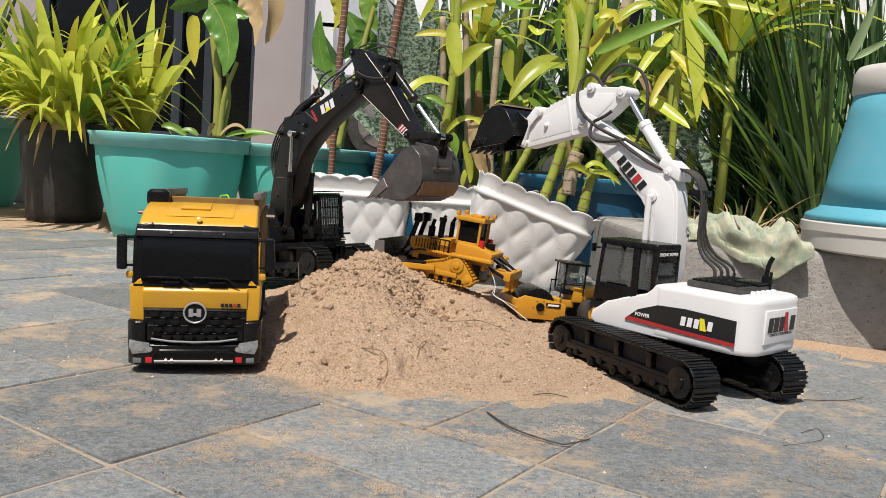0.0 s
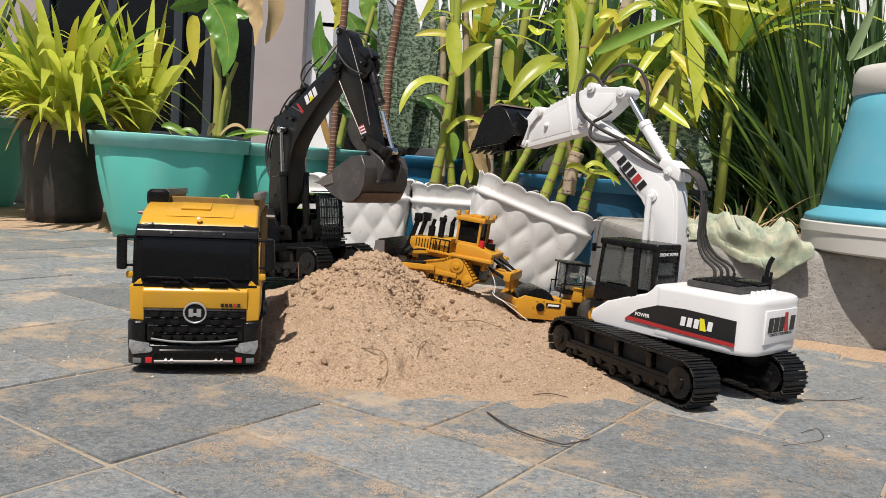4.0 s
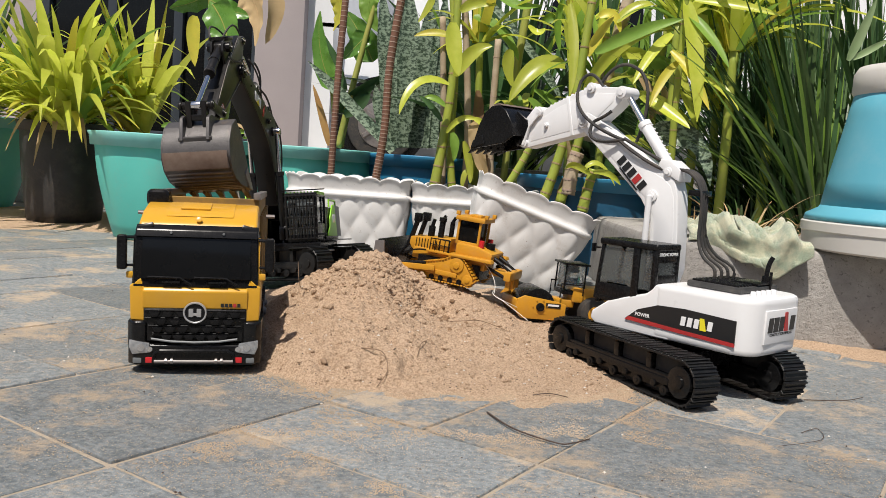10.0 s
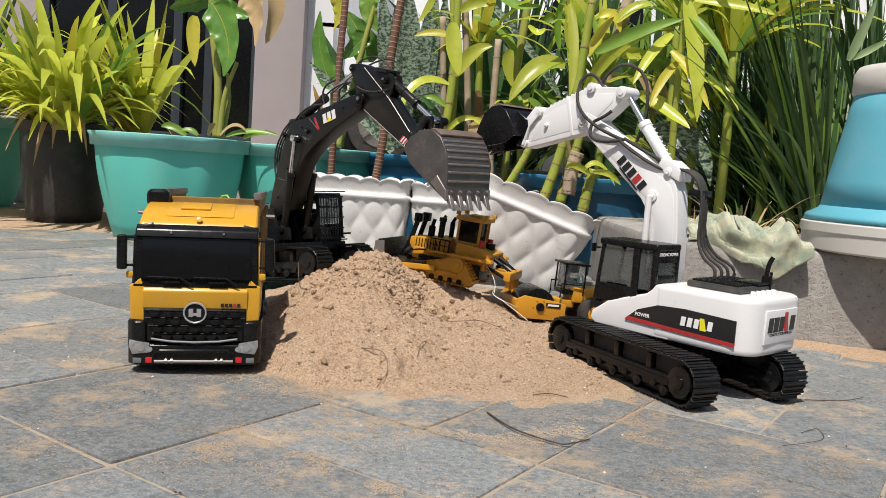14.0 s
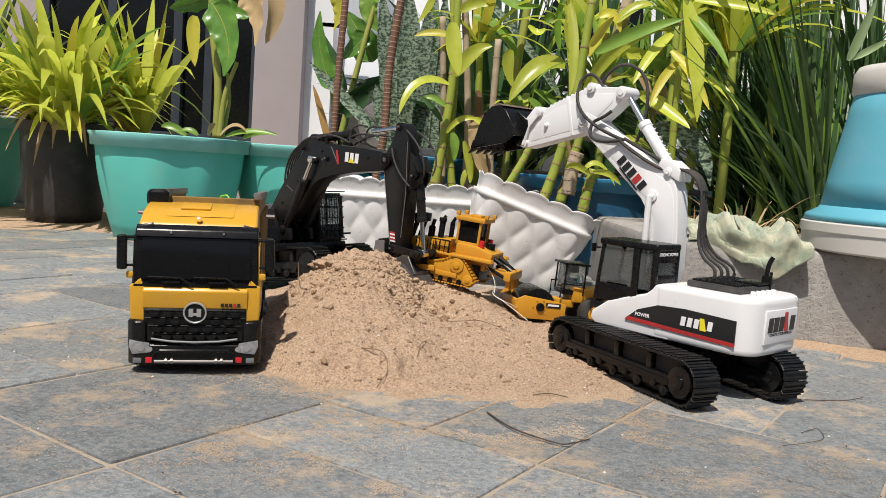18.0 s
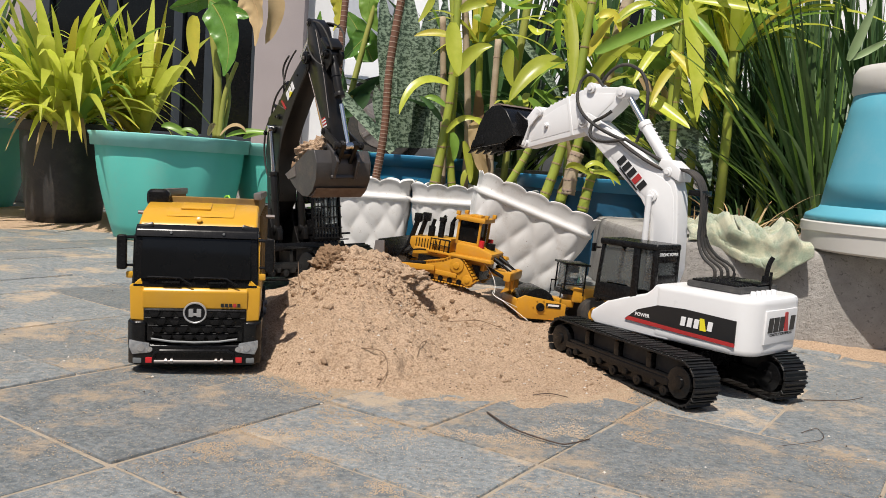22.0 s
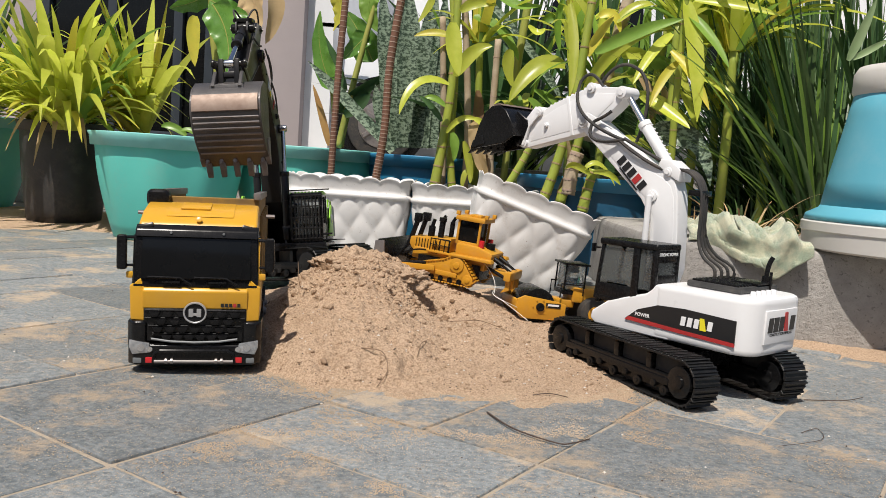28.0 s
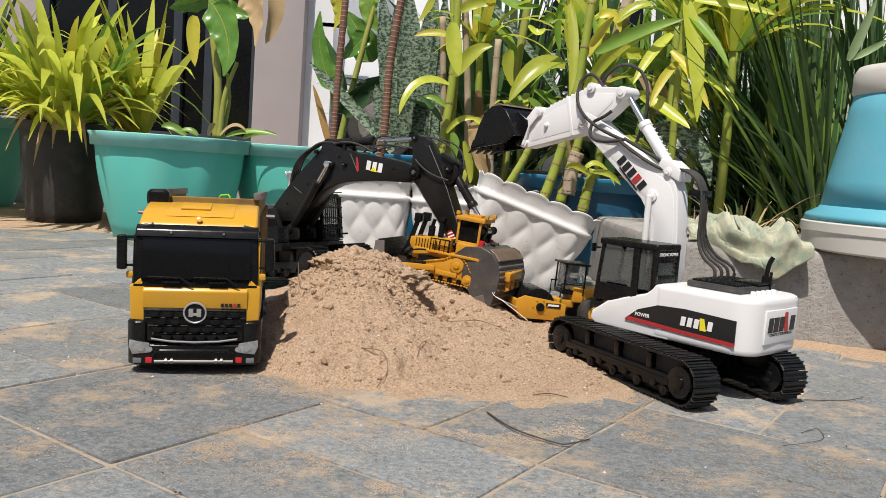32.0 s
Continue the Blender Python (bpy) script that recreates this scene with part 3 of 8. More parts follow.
def scoop(parent_part, L, D, W, shell, inside, tooth, ribs=True):
    """Side cheeks, curved back, ears, wear strip, ribs and teeth under a bucket part."""
    back = bucket_mesh(L, D, W)
    t = 0.005
    inside_line = []
    for i, (x, z) in enumerate(back):
        (xa, za), (xb, zb) = back[max(i - 1, 0)], back[min(i + 1, len(back) - 1)]
        ln = math.hypot(xb - xa, zb - za)
        inside_line.append((x + (zb - za) / ln * t, z - (xb - xa) / ln * t))
    part("curved_back", prism(back + inside_line[::-1], -W / 2, W / 2, 0.0008, 1), shell, parent_part)
    for s in (-1, 1):
        y = s * W / 2
        part("side_plate", prism(back + [(0.55 * L, -0.02 * D), (0.12 * L, -0.02 * D)], y - 0.003, y + 0.003, 0.001, 1), shell, parent_part)
        part("side_cutter", prism([(0.62 * L, 0.05 * D), (0.66 * L, 0.30 * D), (0.92 * L, 0.2 * D), (1.0 * L, 0.0)], y - 0.0055, y + 0.0055, 0.001, 1), tooth, parent_part)
    part("wear_strip", prism([(0.12 * L, 0.955 * D), (0.22 * L, 1.04 * D), (0.36 * L, 1.055 * D), (0.36 * L, 1.0 * D), (0.2 * L, 0.97 * D)], -W / 2 + 0.002, W / 2 - 0.002, 0.001, 1), M_RUST, parent_part, "rusty worn heel strip")
    if ribs:
        for k in range(7):
            f = (k + 0.5) / 7
            x = (0.40 + 0.48 * f) * L
            z = np.interp(x, [p[0] for p in back[4:]], [p[1] for p in back[4:]])
            part("wear_rib", box(0.006, W * 0.98, 0.005, (x, 0, z), 0.0015, rot=(0, 35 + 25 * f, 0), segments=1), M_STEEL, parent_part)
    for k in range(5):
        y = W * (-0.42 + 0.21 * k)
        part("tooth", merge(prism([(0.93 * L, 0.09 * D), (0.97 * L, 0.12 * D), (1.15 * L, -0.09 * D), (0.98 * L, -0.04 * D)], y - W * 0.045, y + W * 0.045, 0.001, 1),
                            rod((0.94 * L, y, 0.02 * D), (0.94 * L, y, 0.2 * D), W * 0.03, n=8)), tooth, parent_part)
    for s in (-1, 1):
        y = s * W * 0.2
        part("ear", prism([(-0.05 * L, -0.10 * D), (0.07 * L, -0.10 * D), (0.10 * L, 0.3 * D), (0.0, 0.82 * D), (-0.24 * L, 0.52 * D), (-0.24 * L, 0.36 * D)], y - 0.004, y + 0.004, 0.001, 1), shell, parent_part)
    pin(0, 0, W * 0.27, 0.0075, parent_part, M_SATIN, "hinge_pin")
    pin(-0.05 * L, 0.40 * D, W * 0.27, 0.006, parent_part, M_SATIN, "link_pin")


# ---- black excavator ----
BASE = pose(-0.489, 2.474, 0.0, -4.8, -6.6, 0)
FOOT_X, FOOT_Z = 0.011, 0.222
BOOM, STICK = 0.514, 0.279
B_L, B_D, B_W = 0.172, 0.108, 0.153
LINK_AT, LINK_LONG, TIE_LONG = (0.231, 0.004), 0.086, 0.054
TAIL, CURL_AT = (-0.082, 0.048), (0.049, 0.090)
EAR_AT = (-0.008, 0.044)
LIFT_LOW, LIFT_HIGH, PULL_AT = (0.088, 0.178), (0.245, 0.094), (0.236, 0.162)


def black_excavator():
    ob = thing("excavator", BASE, "satin black toy crawler excavator with lime green handrails, digging sand", "toy excavator")
    under = part("undercarriage", merge(box(0.16, 0.13, 0.03, (0, 0, 0.075), 0.006), rod((0, 0, 0.09), (0, 0, 0.132), 0.075, n=32, bevel=0.002), rod((0, 0, 0.104), (0, 0, 0.112), 0.082, n=40, bevel=0.001)), M_SATIN, ob)
    under.matrix_basis = pose(0.05, 0.0, 0.002, 0, 0, -27)
    for s in (-1, 1):
        k = crawler(ob, 0.37, 0.090, 0.064, s * 0.094, 42, M_TRACK, M_SATIN)
        k.matrix_basis = pose(0.07, 0.01, 0.030, 0, 0, -35)
    house = part("upper_body", merge(plan([(0.12, -0.125), (0.13, 0.06), (0.13, 0.158), (-0.10, 0.162), (-0.20, 0.14), (-0.225, 0.06), (-0.225, -0.06), (-0.20, -0.12), (-0.10, -0.132)], 0.132, 0.156, 0.004),
                                     plan([(-0.01, -0.128), (-0.01, -0.045), (-0.19, -0.045), (-0.215, 0.0), (-0.215, -0.08), (-0.19, -0.122)], 0.156, 0.250, 0.006),
                                     plan([(0.005, 0.05), (0.005, 0.150), (-0.18, 0.152), (-0.215, 0.10), (-0.215, 0.05)], 0.156, 0.262, 0.006)), M_BLACK, ob)
    hood = part("engine_hood", merge(box(0.13, 0.165, 0.028, (-0.135, -0.005, 0.268), 0.006), box(0.05, 0.06, 0.012, (-0.10, -0.07, 0.255), 0.003)), M_GREY, house, "dusty grey engine hood")
    for k in range(4):
        part("vent_slot", box(0.012, 0.018, 0.004, (-0.09, -0.055 + 0.026 * k, 0.2825), 0.001, segments=1), M_BLACK, hood)
    part("exhaust_pipe", merge(rod((-0.15, -0.10, 0.25), (-0.15, -0.10, 0.300), 0.014, n=18, bevel=0.003), rod((-0.15, -0.10, 0.296), (-0.15, -0.10, 0.304), 0.017, n=18, bevel=0.002)), M_BLACK, house)
    part("counterweight", plan([(-0.19, -0.12), (-0.19, 0.13), (-0.225, 0.09), (-0.240, 0.0), (-0.225, -0.09)], 0.135, 0.255, 0.010), M_SATIN, house)
    for y in (-0.036, 0.036):
        part("boom_bracket", prism([(-0.04, 0.155), (0.075, 0.155), (0.046, 0.212), (0.030, 0.262), (-0.008, 0.262)], y - 0.005, y + 0.005, 0.002), M_SATIN, house)
    for s in (-1, 1):
        part("boom_ram_mount", merge(box(0.05, 0.016, 0.036, (0.088, s * 0.041, 0.182), 0.004), rod((0.088, s * 0.029, 0.198), (0.088, s * 0.053, 0.198), 0.010, n=14, bevel=0.001)), M_SATIN, house)
    part("right_step_box", merge(box(0.10, 0.05, 0.05, (0.055, -0.097, 0.180), 0.005), box(0.012, 0.045, 0.026, (0.10, -0.10, 0.170), 0.003)), M_BLACK, house)
    # cab with guard bars, on the machine's left
    c0, c1, y0, y1 = 0.012, 0.124, 0.060, 0.148
    ym, xm = (y0 + y1) / 2, (c0 + c1) / 2
    cab = part("cab", box(c1 - c0, y1 - y0, 0.022, (xm, ym, 0.167), 0.003), M_BLACK, house)
    part("inner_side", merge(box(c1 - c0, 0.005, 0.045, (xm, y0, 0.200), 0.002), box(c1 - c0, 0.005, 0.012, (xm, y0, 0.285), 0.002), box(0.014, 0.005, 0.07, (xm - 0.004, y0, 0.25), 0.002)), M_BLACK, cab)
    part("rear_wall", merge(box(0.006, y1 - y0, 0.05, (c0, ym, 0.20), 0.002), box(0.006, y1 - y0, 0.014, (c0, ym, 0.284), 0.002)), M_BLACK, cab)
    part("cab_roof", box(c1 - c0 + 0.006, y1 - y0 + 0.006, 0.012, (xm, ym, 0.294), 0.005, segments=3), M_BLACK, cab)
    part("roof_trim", merge(box(0.10, 0.007, 0.010, (xm - 0.003, y1 + 0.001, 0.2995), 0.003), box(0.10, 0.006, 0.008, (xm - 0.003, y0, 0.2995), 0.003)), M_LIME, cab, "lime green roof edge")
    for px_, py_ in ((c1, y0), (c1, y1), (c0, y1), (c0, y0)):
        part("cab_post", box(0.009, 0.008, 0.13, (px_, py_, 0.230), 0.002), M_BLACK, cab)
    part("windscreen", box(0.0015, y1 - y0 - 0.008, 0.108, (c1 - 0.004, ym, 0.232), 0), M_CABGLASS, cab)
    part("side_window", box(c1 - c0 - 0.01, 0.0015, 0.075, (xm, y1 - 0.001, 0.25), 0), M_CABGLASS, cab)
    part("driver_seat", merge(box(0.04, 0.042, 0.014, (0.055, ym, 0.186), 0.004), box(0.012, 0.042, 0.06, (0.034, ym, 0.215), 0.005)), M_BLACK, cab)
    part("side_door", merge(box(0.105, 0.004, 0.04, (xm, y1 + 0.001, 0.190), 0.002), box(0.006, 0.004, 0.11, (xm - 0.012, y1 + 0.001, 0.235), 0.002)), M_BLACK, cab)
    for k in range(9):
        part("guard_bar", box(0.003, 0.0036, 0.128, (c1 + 0.012, y0 + 0.003 + 0.0101 * k, 0.228), 0.001, segments=1), M_SATIN, cab)
    for z in (0.166, 0.196, 0.228, 0.260, 0.291):
        part("guard_rail", box(0.0035, y1 - y0 + 0.006, 0.0045, (c1 + 0.0105, ym, z), 0.001, segments=1), M_SATIN, cab)
    for k in range(9):
        part("roof_guard", box(0.10, 0.0045, 0.004, (xm, y0 + 0.004 + 0.0100 * k, 0.3025), 0.001, rot=(0, 0, 12), segments=1), M_LIME, cab, "lime green roof bar")
    part("roof_rail", box(0.014, 0.125, 0.003, (c1 - 0.008, ym + 0.006, 0.3085), 0.001, rot=(0, 8, 0)), M_BLACK, cab)
    part("mirror_stalk", tube([(c1 + 0.002, y1 + 0.002, 0.178), (c1 + 0.008, y1 + 0.03, 0.178)], 0.0028, 8), M_BLACK, cab)
    for pts in ([(0.02, -0.125, 0.205), (0.02, -0.125, 0.262), (0.012, -0.125, 0.275), (-0.022, -0.125, 0.275), (-0.03, -0.125, 0.262), (-0.03, -0.125, 0.252)],
                [(-0.075, -0.12, 0.252), (-0.075, -0.12, 0.300), (-0.082, -0.12, 0.308), (-0.112, -0.12, 0.308), (-0.12, -0.12, 0.300), (-0.12, -0.12, 0.252)],
                [(-0.05, 0.150, 0.262), (-0.05, 0.150, 0.284), (-0.16, 0.148, 0.284), (-0.17, 0.146, 0.262)]):
        part("handrail", tube(pts, 0.0030, 8), M_LIME, house, "lime green handrail")
    part("hood_strip", box(0.13, 0.02, 0.004, (-0.13, -0.112, 0.2525), 0.001), M_LIME, house, "lime green walkway edge")
    panel = part("side_panel", prism([(0.004, 0.172), (0.004, 0.182), (-0.025, 0.200), (-0.030, 0.228), (-0.07, 0.268), (-0.105, 0.272), (-0.135, 0.172)], 0.1535, 0.1575, 0.001), M_LIME, house, "lime green side panel")
    part("rear_panel", prism([(-0.105, 0.272), (-0.185, 0.266), (-0.205, 0.172), (-0.135, 0.172)], 0.1525, 0.1560, 0.001), M_GREY, house, "dark grey rear side panel")
    for k in range(3):
        part("logo_block", prism([(-0.064 - 0.0135 * k, 0.214), (-0.074 - 0.0135 * k, 0.214), (-0.075 - 0.0135 * k, 0.240), (-0.065 - 0.0135 * k, 0.240)], 0.1576, 0.1590), M_SIGNWHITE, panel, "white logo shape")
    part("logo_wedge", prism([(-0.070, 0.214), (-0.088, 0.214), (-0.079, 0.225)], 0.1592, 0.1598), M_SIGNYELLOW, panel, "yellow logo wedge")
    part("left_step", box(0.33, 0.05, 0.004, (-0.06, 0.162, 0.160), 0.001), M_BLACK, house, "black side step")
    part("lower_lip", box(0.16, 0.03, 0.006, (-0.02, 0.150, 0.128), 0.002), M_SIGNWHITE, house, "pale sill under the cab")

    # the deck sits low on its slew ring
    for o in (house, *house.children_recursive):
        o.data.transform(Matrix.Translation((0, 0, -0.020)))

    # boom
    hw = 0.027
    outline = [(-0.016, -0.010), (0.0, -0.018), (0.03, -0.024), (0.072, -0.036), (0.110, -0.020), (0.140, -0.002), (0.175, 0.018), (0.205, 0.029), (0.240, 0.034), (0.275, 0.032), (0.307, 0.027), (0.384, 0.010), (0.475, -0.017), (0.493, -0.022),
               (0.510, -0.016), (0.519, 0.0), (0.514, 0.016), (0.495, 0.032), (0.424, 0.068), (0.395, 0.079), (0.333, 0.107), (0.300, 0.124), (0.265, 0.145), (0.242, 0.152), (0.215, 0.146), (0.125, 0.102), (0.056, 0.062), (0.02, 0.038), (-0.012, 0.016)]
    boom = part("boom", prism(outline, -hw, hw, 0.003), M_SATIN, ob)
    part("boom_plate", prism([(x * 0.965 + 0.009, z * 0.90 + 0.004) for x, z in outline], -hw - 0.0012, hw + 0.0012, 0.001), M_SATIN, boom)
    for x, z, r in ((0, 0, 0.014), (LIFT_HIGH[0], LIFT_HIGH[1], 0.013), (BOOM, 0.002, 0.017), (0.292, 0.082, 0.008)):
        pin(x, z, hw + 0.007, r, boom, M_BLACK)
        pin(x, z, hw + 0.009, r * 0.45, boom, M_STEEL, "pin_head")
    for x, z in ((0.06, 0.022), (0.150, 0.060), (0.278, 0.108), (0.45, 0.028)):
        pin(x, z, hw + 0.002, 0.004, boom, M_BLACK, "bolt")
    for s in (-1, 1):
        y = s * (hw + 0.0022)
        ang = 21
        for k in range(3):
            c = pose(0.372 + 0.0180 * k, y, 0.058 - 0.0085 * k, 0, ang + 3, 0)
            part("logo_block", shift(prism([(-0.0075, -0.013), (0.0065, -0.013), (0.0075, 0.013), (-0.0065, 0.013)], -0.0006, 0.0006), c), M_SIGNWHITE, boom, "white logo shape")
        part("logo_wedge", shift(prism([(-0.012, -0.010), (0.012, -0.010), (0, 0.004)], -0.001, 0.001), pose(0.388, y + s * 0.0008, 0.046, 0, ang + 3, 0)), M_SIGNYELLOW, boom, "yellow logo wedge")
        part("logo_slash", shift(prism([(-0.005, 0.020), (0.001, 0.020), (0.006, 0.002), (0.010, -0.018), (0.001, -0.018), (-0.001, 0.0)], -0.0008, 0.0008), pose(0.333, y, 0.071, 0, ang, 0)), M_SIGNRED, boom, "red slash")
        part("groove", shift(box(0.0018, 0.0012, 0.058), pose(0.325, y, 0.078, 0, -12, 0)), M_STEEL, boom, "thin pale seam")
        part("groove", shift(box(0.0018, 0.0012, 0.036), pose(0.108, y, 0.052, 0, -42, 0)), M_STEEL, boom, "thin pale seam")
    part("ram_mount", prism([(0.205, 0.138), (0.270, 0.138), (0.255, 0.162), (0.240, 0.174), (0.226, 0.170)], -0.020, 0.020, 0.003), M_SATIN, boom)
    for k in range(5):
        y = -0.018 + 0.009 * k
        part("hydraulic_hose", tube(bend((0.075, y, 0.072), (0.10, y, 0.150 + 0.004 * k), (0.175, y * 1.3, 0.158 + 0.003 * k), 10) + bend((0.19, y * 1.3, 0.162 + 0.003 * k), (0.225, y, 0.176), (0.27, y, 0.150), 8), 0.0030, 6), M_RUBBER, boom)
    for s in (-1, 1):
        y = s * 0.022
        part("hydraulic_hose", tube(bend((0.262, y, 0.150), (0.33, y * 1.25, 0.150), (0.385, y * 1.3, 0.098), 10) + bend((0.395, y * 1.3, 0.092), (0.41, y * 1.3, 0.150), (0.470, y * 1.2, 0.110), 8), 0.0028, 6), M_RUBBER, boom)
        part("hydraulic_hose", tube(bend((0.36, y, 0.100), (0.42, y * 1.5, 0.120), (0.505, y * 1.3, 0.070), 10), 0.0025, 6), M_RUBBER, boom)
        part("hose_clip", box(0.008, 0.008, 0.016, (0.30, s * 0.024, 0.130), 0.001), M_BLACK, boom)
        part("work_lamp", box(0.012, 0.010, 0.010, (0.205, s * 0.033, 0.142), 0.002), M_BLACK, boom)

    # stick
    sw = 0.021
    shape = [(-0.020, -0.008), (-0.006, -0.018), (0.020, -0.019), (0.225, -0.012), (0.262, -0.014), (0.278, -0.010), (0.284, 0.002), (0.276, 0.014), (0.245, 0.022), (0.205, 0.033), (0.128, 0.050), (0.090, 0.060), (0.030, 0.070), (-0.044, 0.078),
             (-0.060, 0.074), (-0.088, 0.058), (-0.094, 0.046), (-0.084, 0.036), (-0.050, 0.018)]
    stick = part("stick", prism(shape, -sw, sw, 0.003), M_SATIN, ob)
    part("stick_plate", prism([(x * 0.93 + 0.007, z * 0.84 + 0.004) for x, z in shape], -sw - 0.0012, sw + 0.0012, 0.001), M_SATIN, stick)
    part("ram_bracket", merge(prism([(-0.02, 0.066), (0.085, 0.056), (0.080, 0.094), (0.062, 0.112), (0.030, 0.106), (0.0, 0.090)], -0.017, -0.011, 0.002), prism([(-0.02, 0.066), (0.085, 0.056), (0.080, 0.094), (0.062, 0.112), (0.030, 0.106), (0.0, 0.090)], 0.011, 0.017, 0.002), box(0.045, 0.05, 0.010, (0.022, 0, 0.102), 0.003, rot=(0, -22, 0))), M_SATIN, stick)
    for x, z, r, w in ((0, 0, 0.017, 0.013), (TAIL[0], TAIL[1], 0.011, 0.003), (CURL_AT[0], CURL_AT[1], 0.012, 0.008), (STICK, 0.0, 0.011, 0.010), (LINK_AT[0], LINK_AT[1], 0.010, 0.015)):
        pin(x, z, sw + w, r, stick, M_BLACK)
        pin(x, z, sw + w + 0.002, r * 0.45, stick, M_STEEL, "pin_head")
    for s in (-1, 1):
        y = s * (sw + 0.001)
        # thin steel strips make the plate edges bright
        for name, p, q in (("worn_edge", (0.022, -0.017), (0.222, -0.011)), ("worn_edge", (-0.040, 0.074), (0.092, 0.057)), ("worn_edge", (0.092, 0.057), (0.205, 0.030))):
            part(name, tube([(p[0], y, p[1]), (q[0], y, q[1])], 0.0011, 6), M_STEEL, stick, "bright steel strip along the plate edge")
        for k in range(6):
            part("hazard_stripe", shift(prism([(-0.004, -0.009), (0.000, -0.009), (0.004, 0.009), (0.0, 0.009)], -0.0006, 0.0006), pose(0.190 + 0.0045 * k, s * (sw + 0.0018), 0.001)), M_SIGNWHITE if k % 2 else M_SIGNRED, stick, "red and white hazard stripe")
        part("hydraulic_hose", tube(bend((-0.03, s * 0.026, 0.02), (0.03, s * 0.034, 0.030), (0.075, s * 0.026, 0.075), 10), 0.0025, 6), M_RUBBER, stick)
        part("hydraulic_hose", tube(bend((-0.07, s * 0.020, 0.07), (-0.01, s * 0.036, 0.150), (0.052, s * 0.016, 0.118), 10), 0.0025, 6), M_RUBBER, stick)

    bucket = part("bucket", box(0.03, B_W * 0.5, 0.008, (0.01, 0, 0.75 * B_D), 0.002), M_BUCKET, ob, "worn grey steel bucket with dirt on its teeth")
    scoop(bucket, B_L, B_D, B_W, M_BUCKET, M_BUCKET, M_STEEL)
    # rams that reach from one link to the next: cylinder on one end, bright rod on the other
    rams = []
    for y, long, r, reach in ((-0.041, 0.165, 0.011, 0.165), (0.041, 0.165, 0.011, 0.165), (0.0, 0.150, 0.0115, 0.125), (0.0, 0.115, 0.0115, 0.115)):
        cyl = part("ram_cylinder", merge(rod((0, y, 0), (long, y, 0), r, n=16, bevel=0.002), rod((long - 0.008, y, 0), (long + 0.004, y, 0), r * 1.22, n=16, bevel=0.001), rod((long * 0.5, y, 0), (long * 0.5 + 0.005, y, 0), r * 1.15, n=16), rod((0, y - 0.011, 0), (0, y + 0.011, 0), r * 1.15, n=14, bevel=0.001)), M_SATIN, ob)
        bar = part("piston_rod", merge(rod((0, y, 0), (reach, y, 0), 0.0062, n=12), rod((0, y - 0.011, 0), (0, y + 0.011, 0), 0.010, n=14, bevel=0.001)), M_CHROME, ob, "bright steel piston rod")
        rams.append((cyl, bar))
    arm = part("link_arm", merge(*[prism([(-0.010, -0.008), (0.0, -0.011), (LINK_LONG, -0.009), (LINK_LONG + 0.010, 0.0), (LINK_LONG, 0.009), (0.0, 0.011), (-0.010, 0.006)], s * 0.031 - 0.003, s * 0.031 + 0.003, 0.001) for s in (-1, 1)],
                                 rod((LINK_LONG, -0.042, 0), (LINK_LONG, 0.042, 0), 0.0075, n=14, bevel=0.001), *[rod((LINK_LONG, s * 0.034, 0), (LINK_LONG, s * 0.040, 0), 0.011, n=14, bevel=0.001) for s in (-1, 1)]), M_SATIN, ob)
    tie = part("bucket_link", merge(*[prism([(-0.010, -0.010), (TIE_LONG + 0.008, -0.010), (TIE_LONG + 0.008, 0.010), (-0.010, 0.010)], s * 0.018 - 0.006, s * 0.018 + 0.006, 0.002) for s in (-1, 1)], box(0.014, 0.036, 0.016, (TIE_LONG * 0.5, 0, 0), 0.003)), M_SATIN, ob)
    return ob, house, boom, stick, bucket, rams, arm, tie


EXCAVATOR, X_HOUSE, X_BOOM, X_STICK, X_BUCKET, X_RAMS, X_LINK, X_TIE = black_excavator()


# ---- white excavator, standing still ----
TRACK_X, TRACK_Y, TRACK_HALF = 0.018, 0.047, 0.112


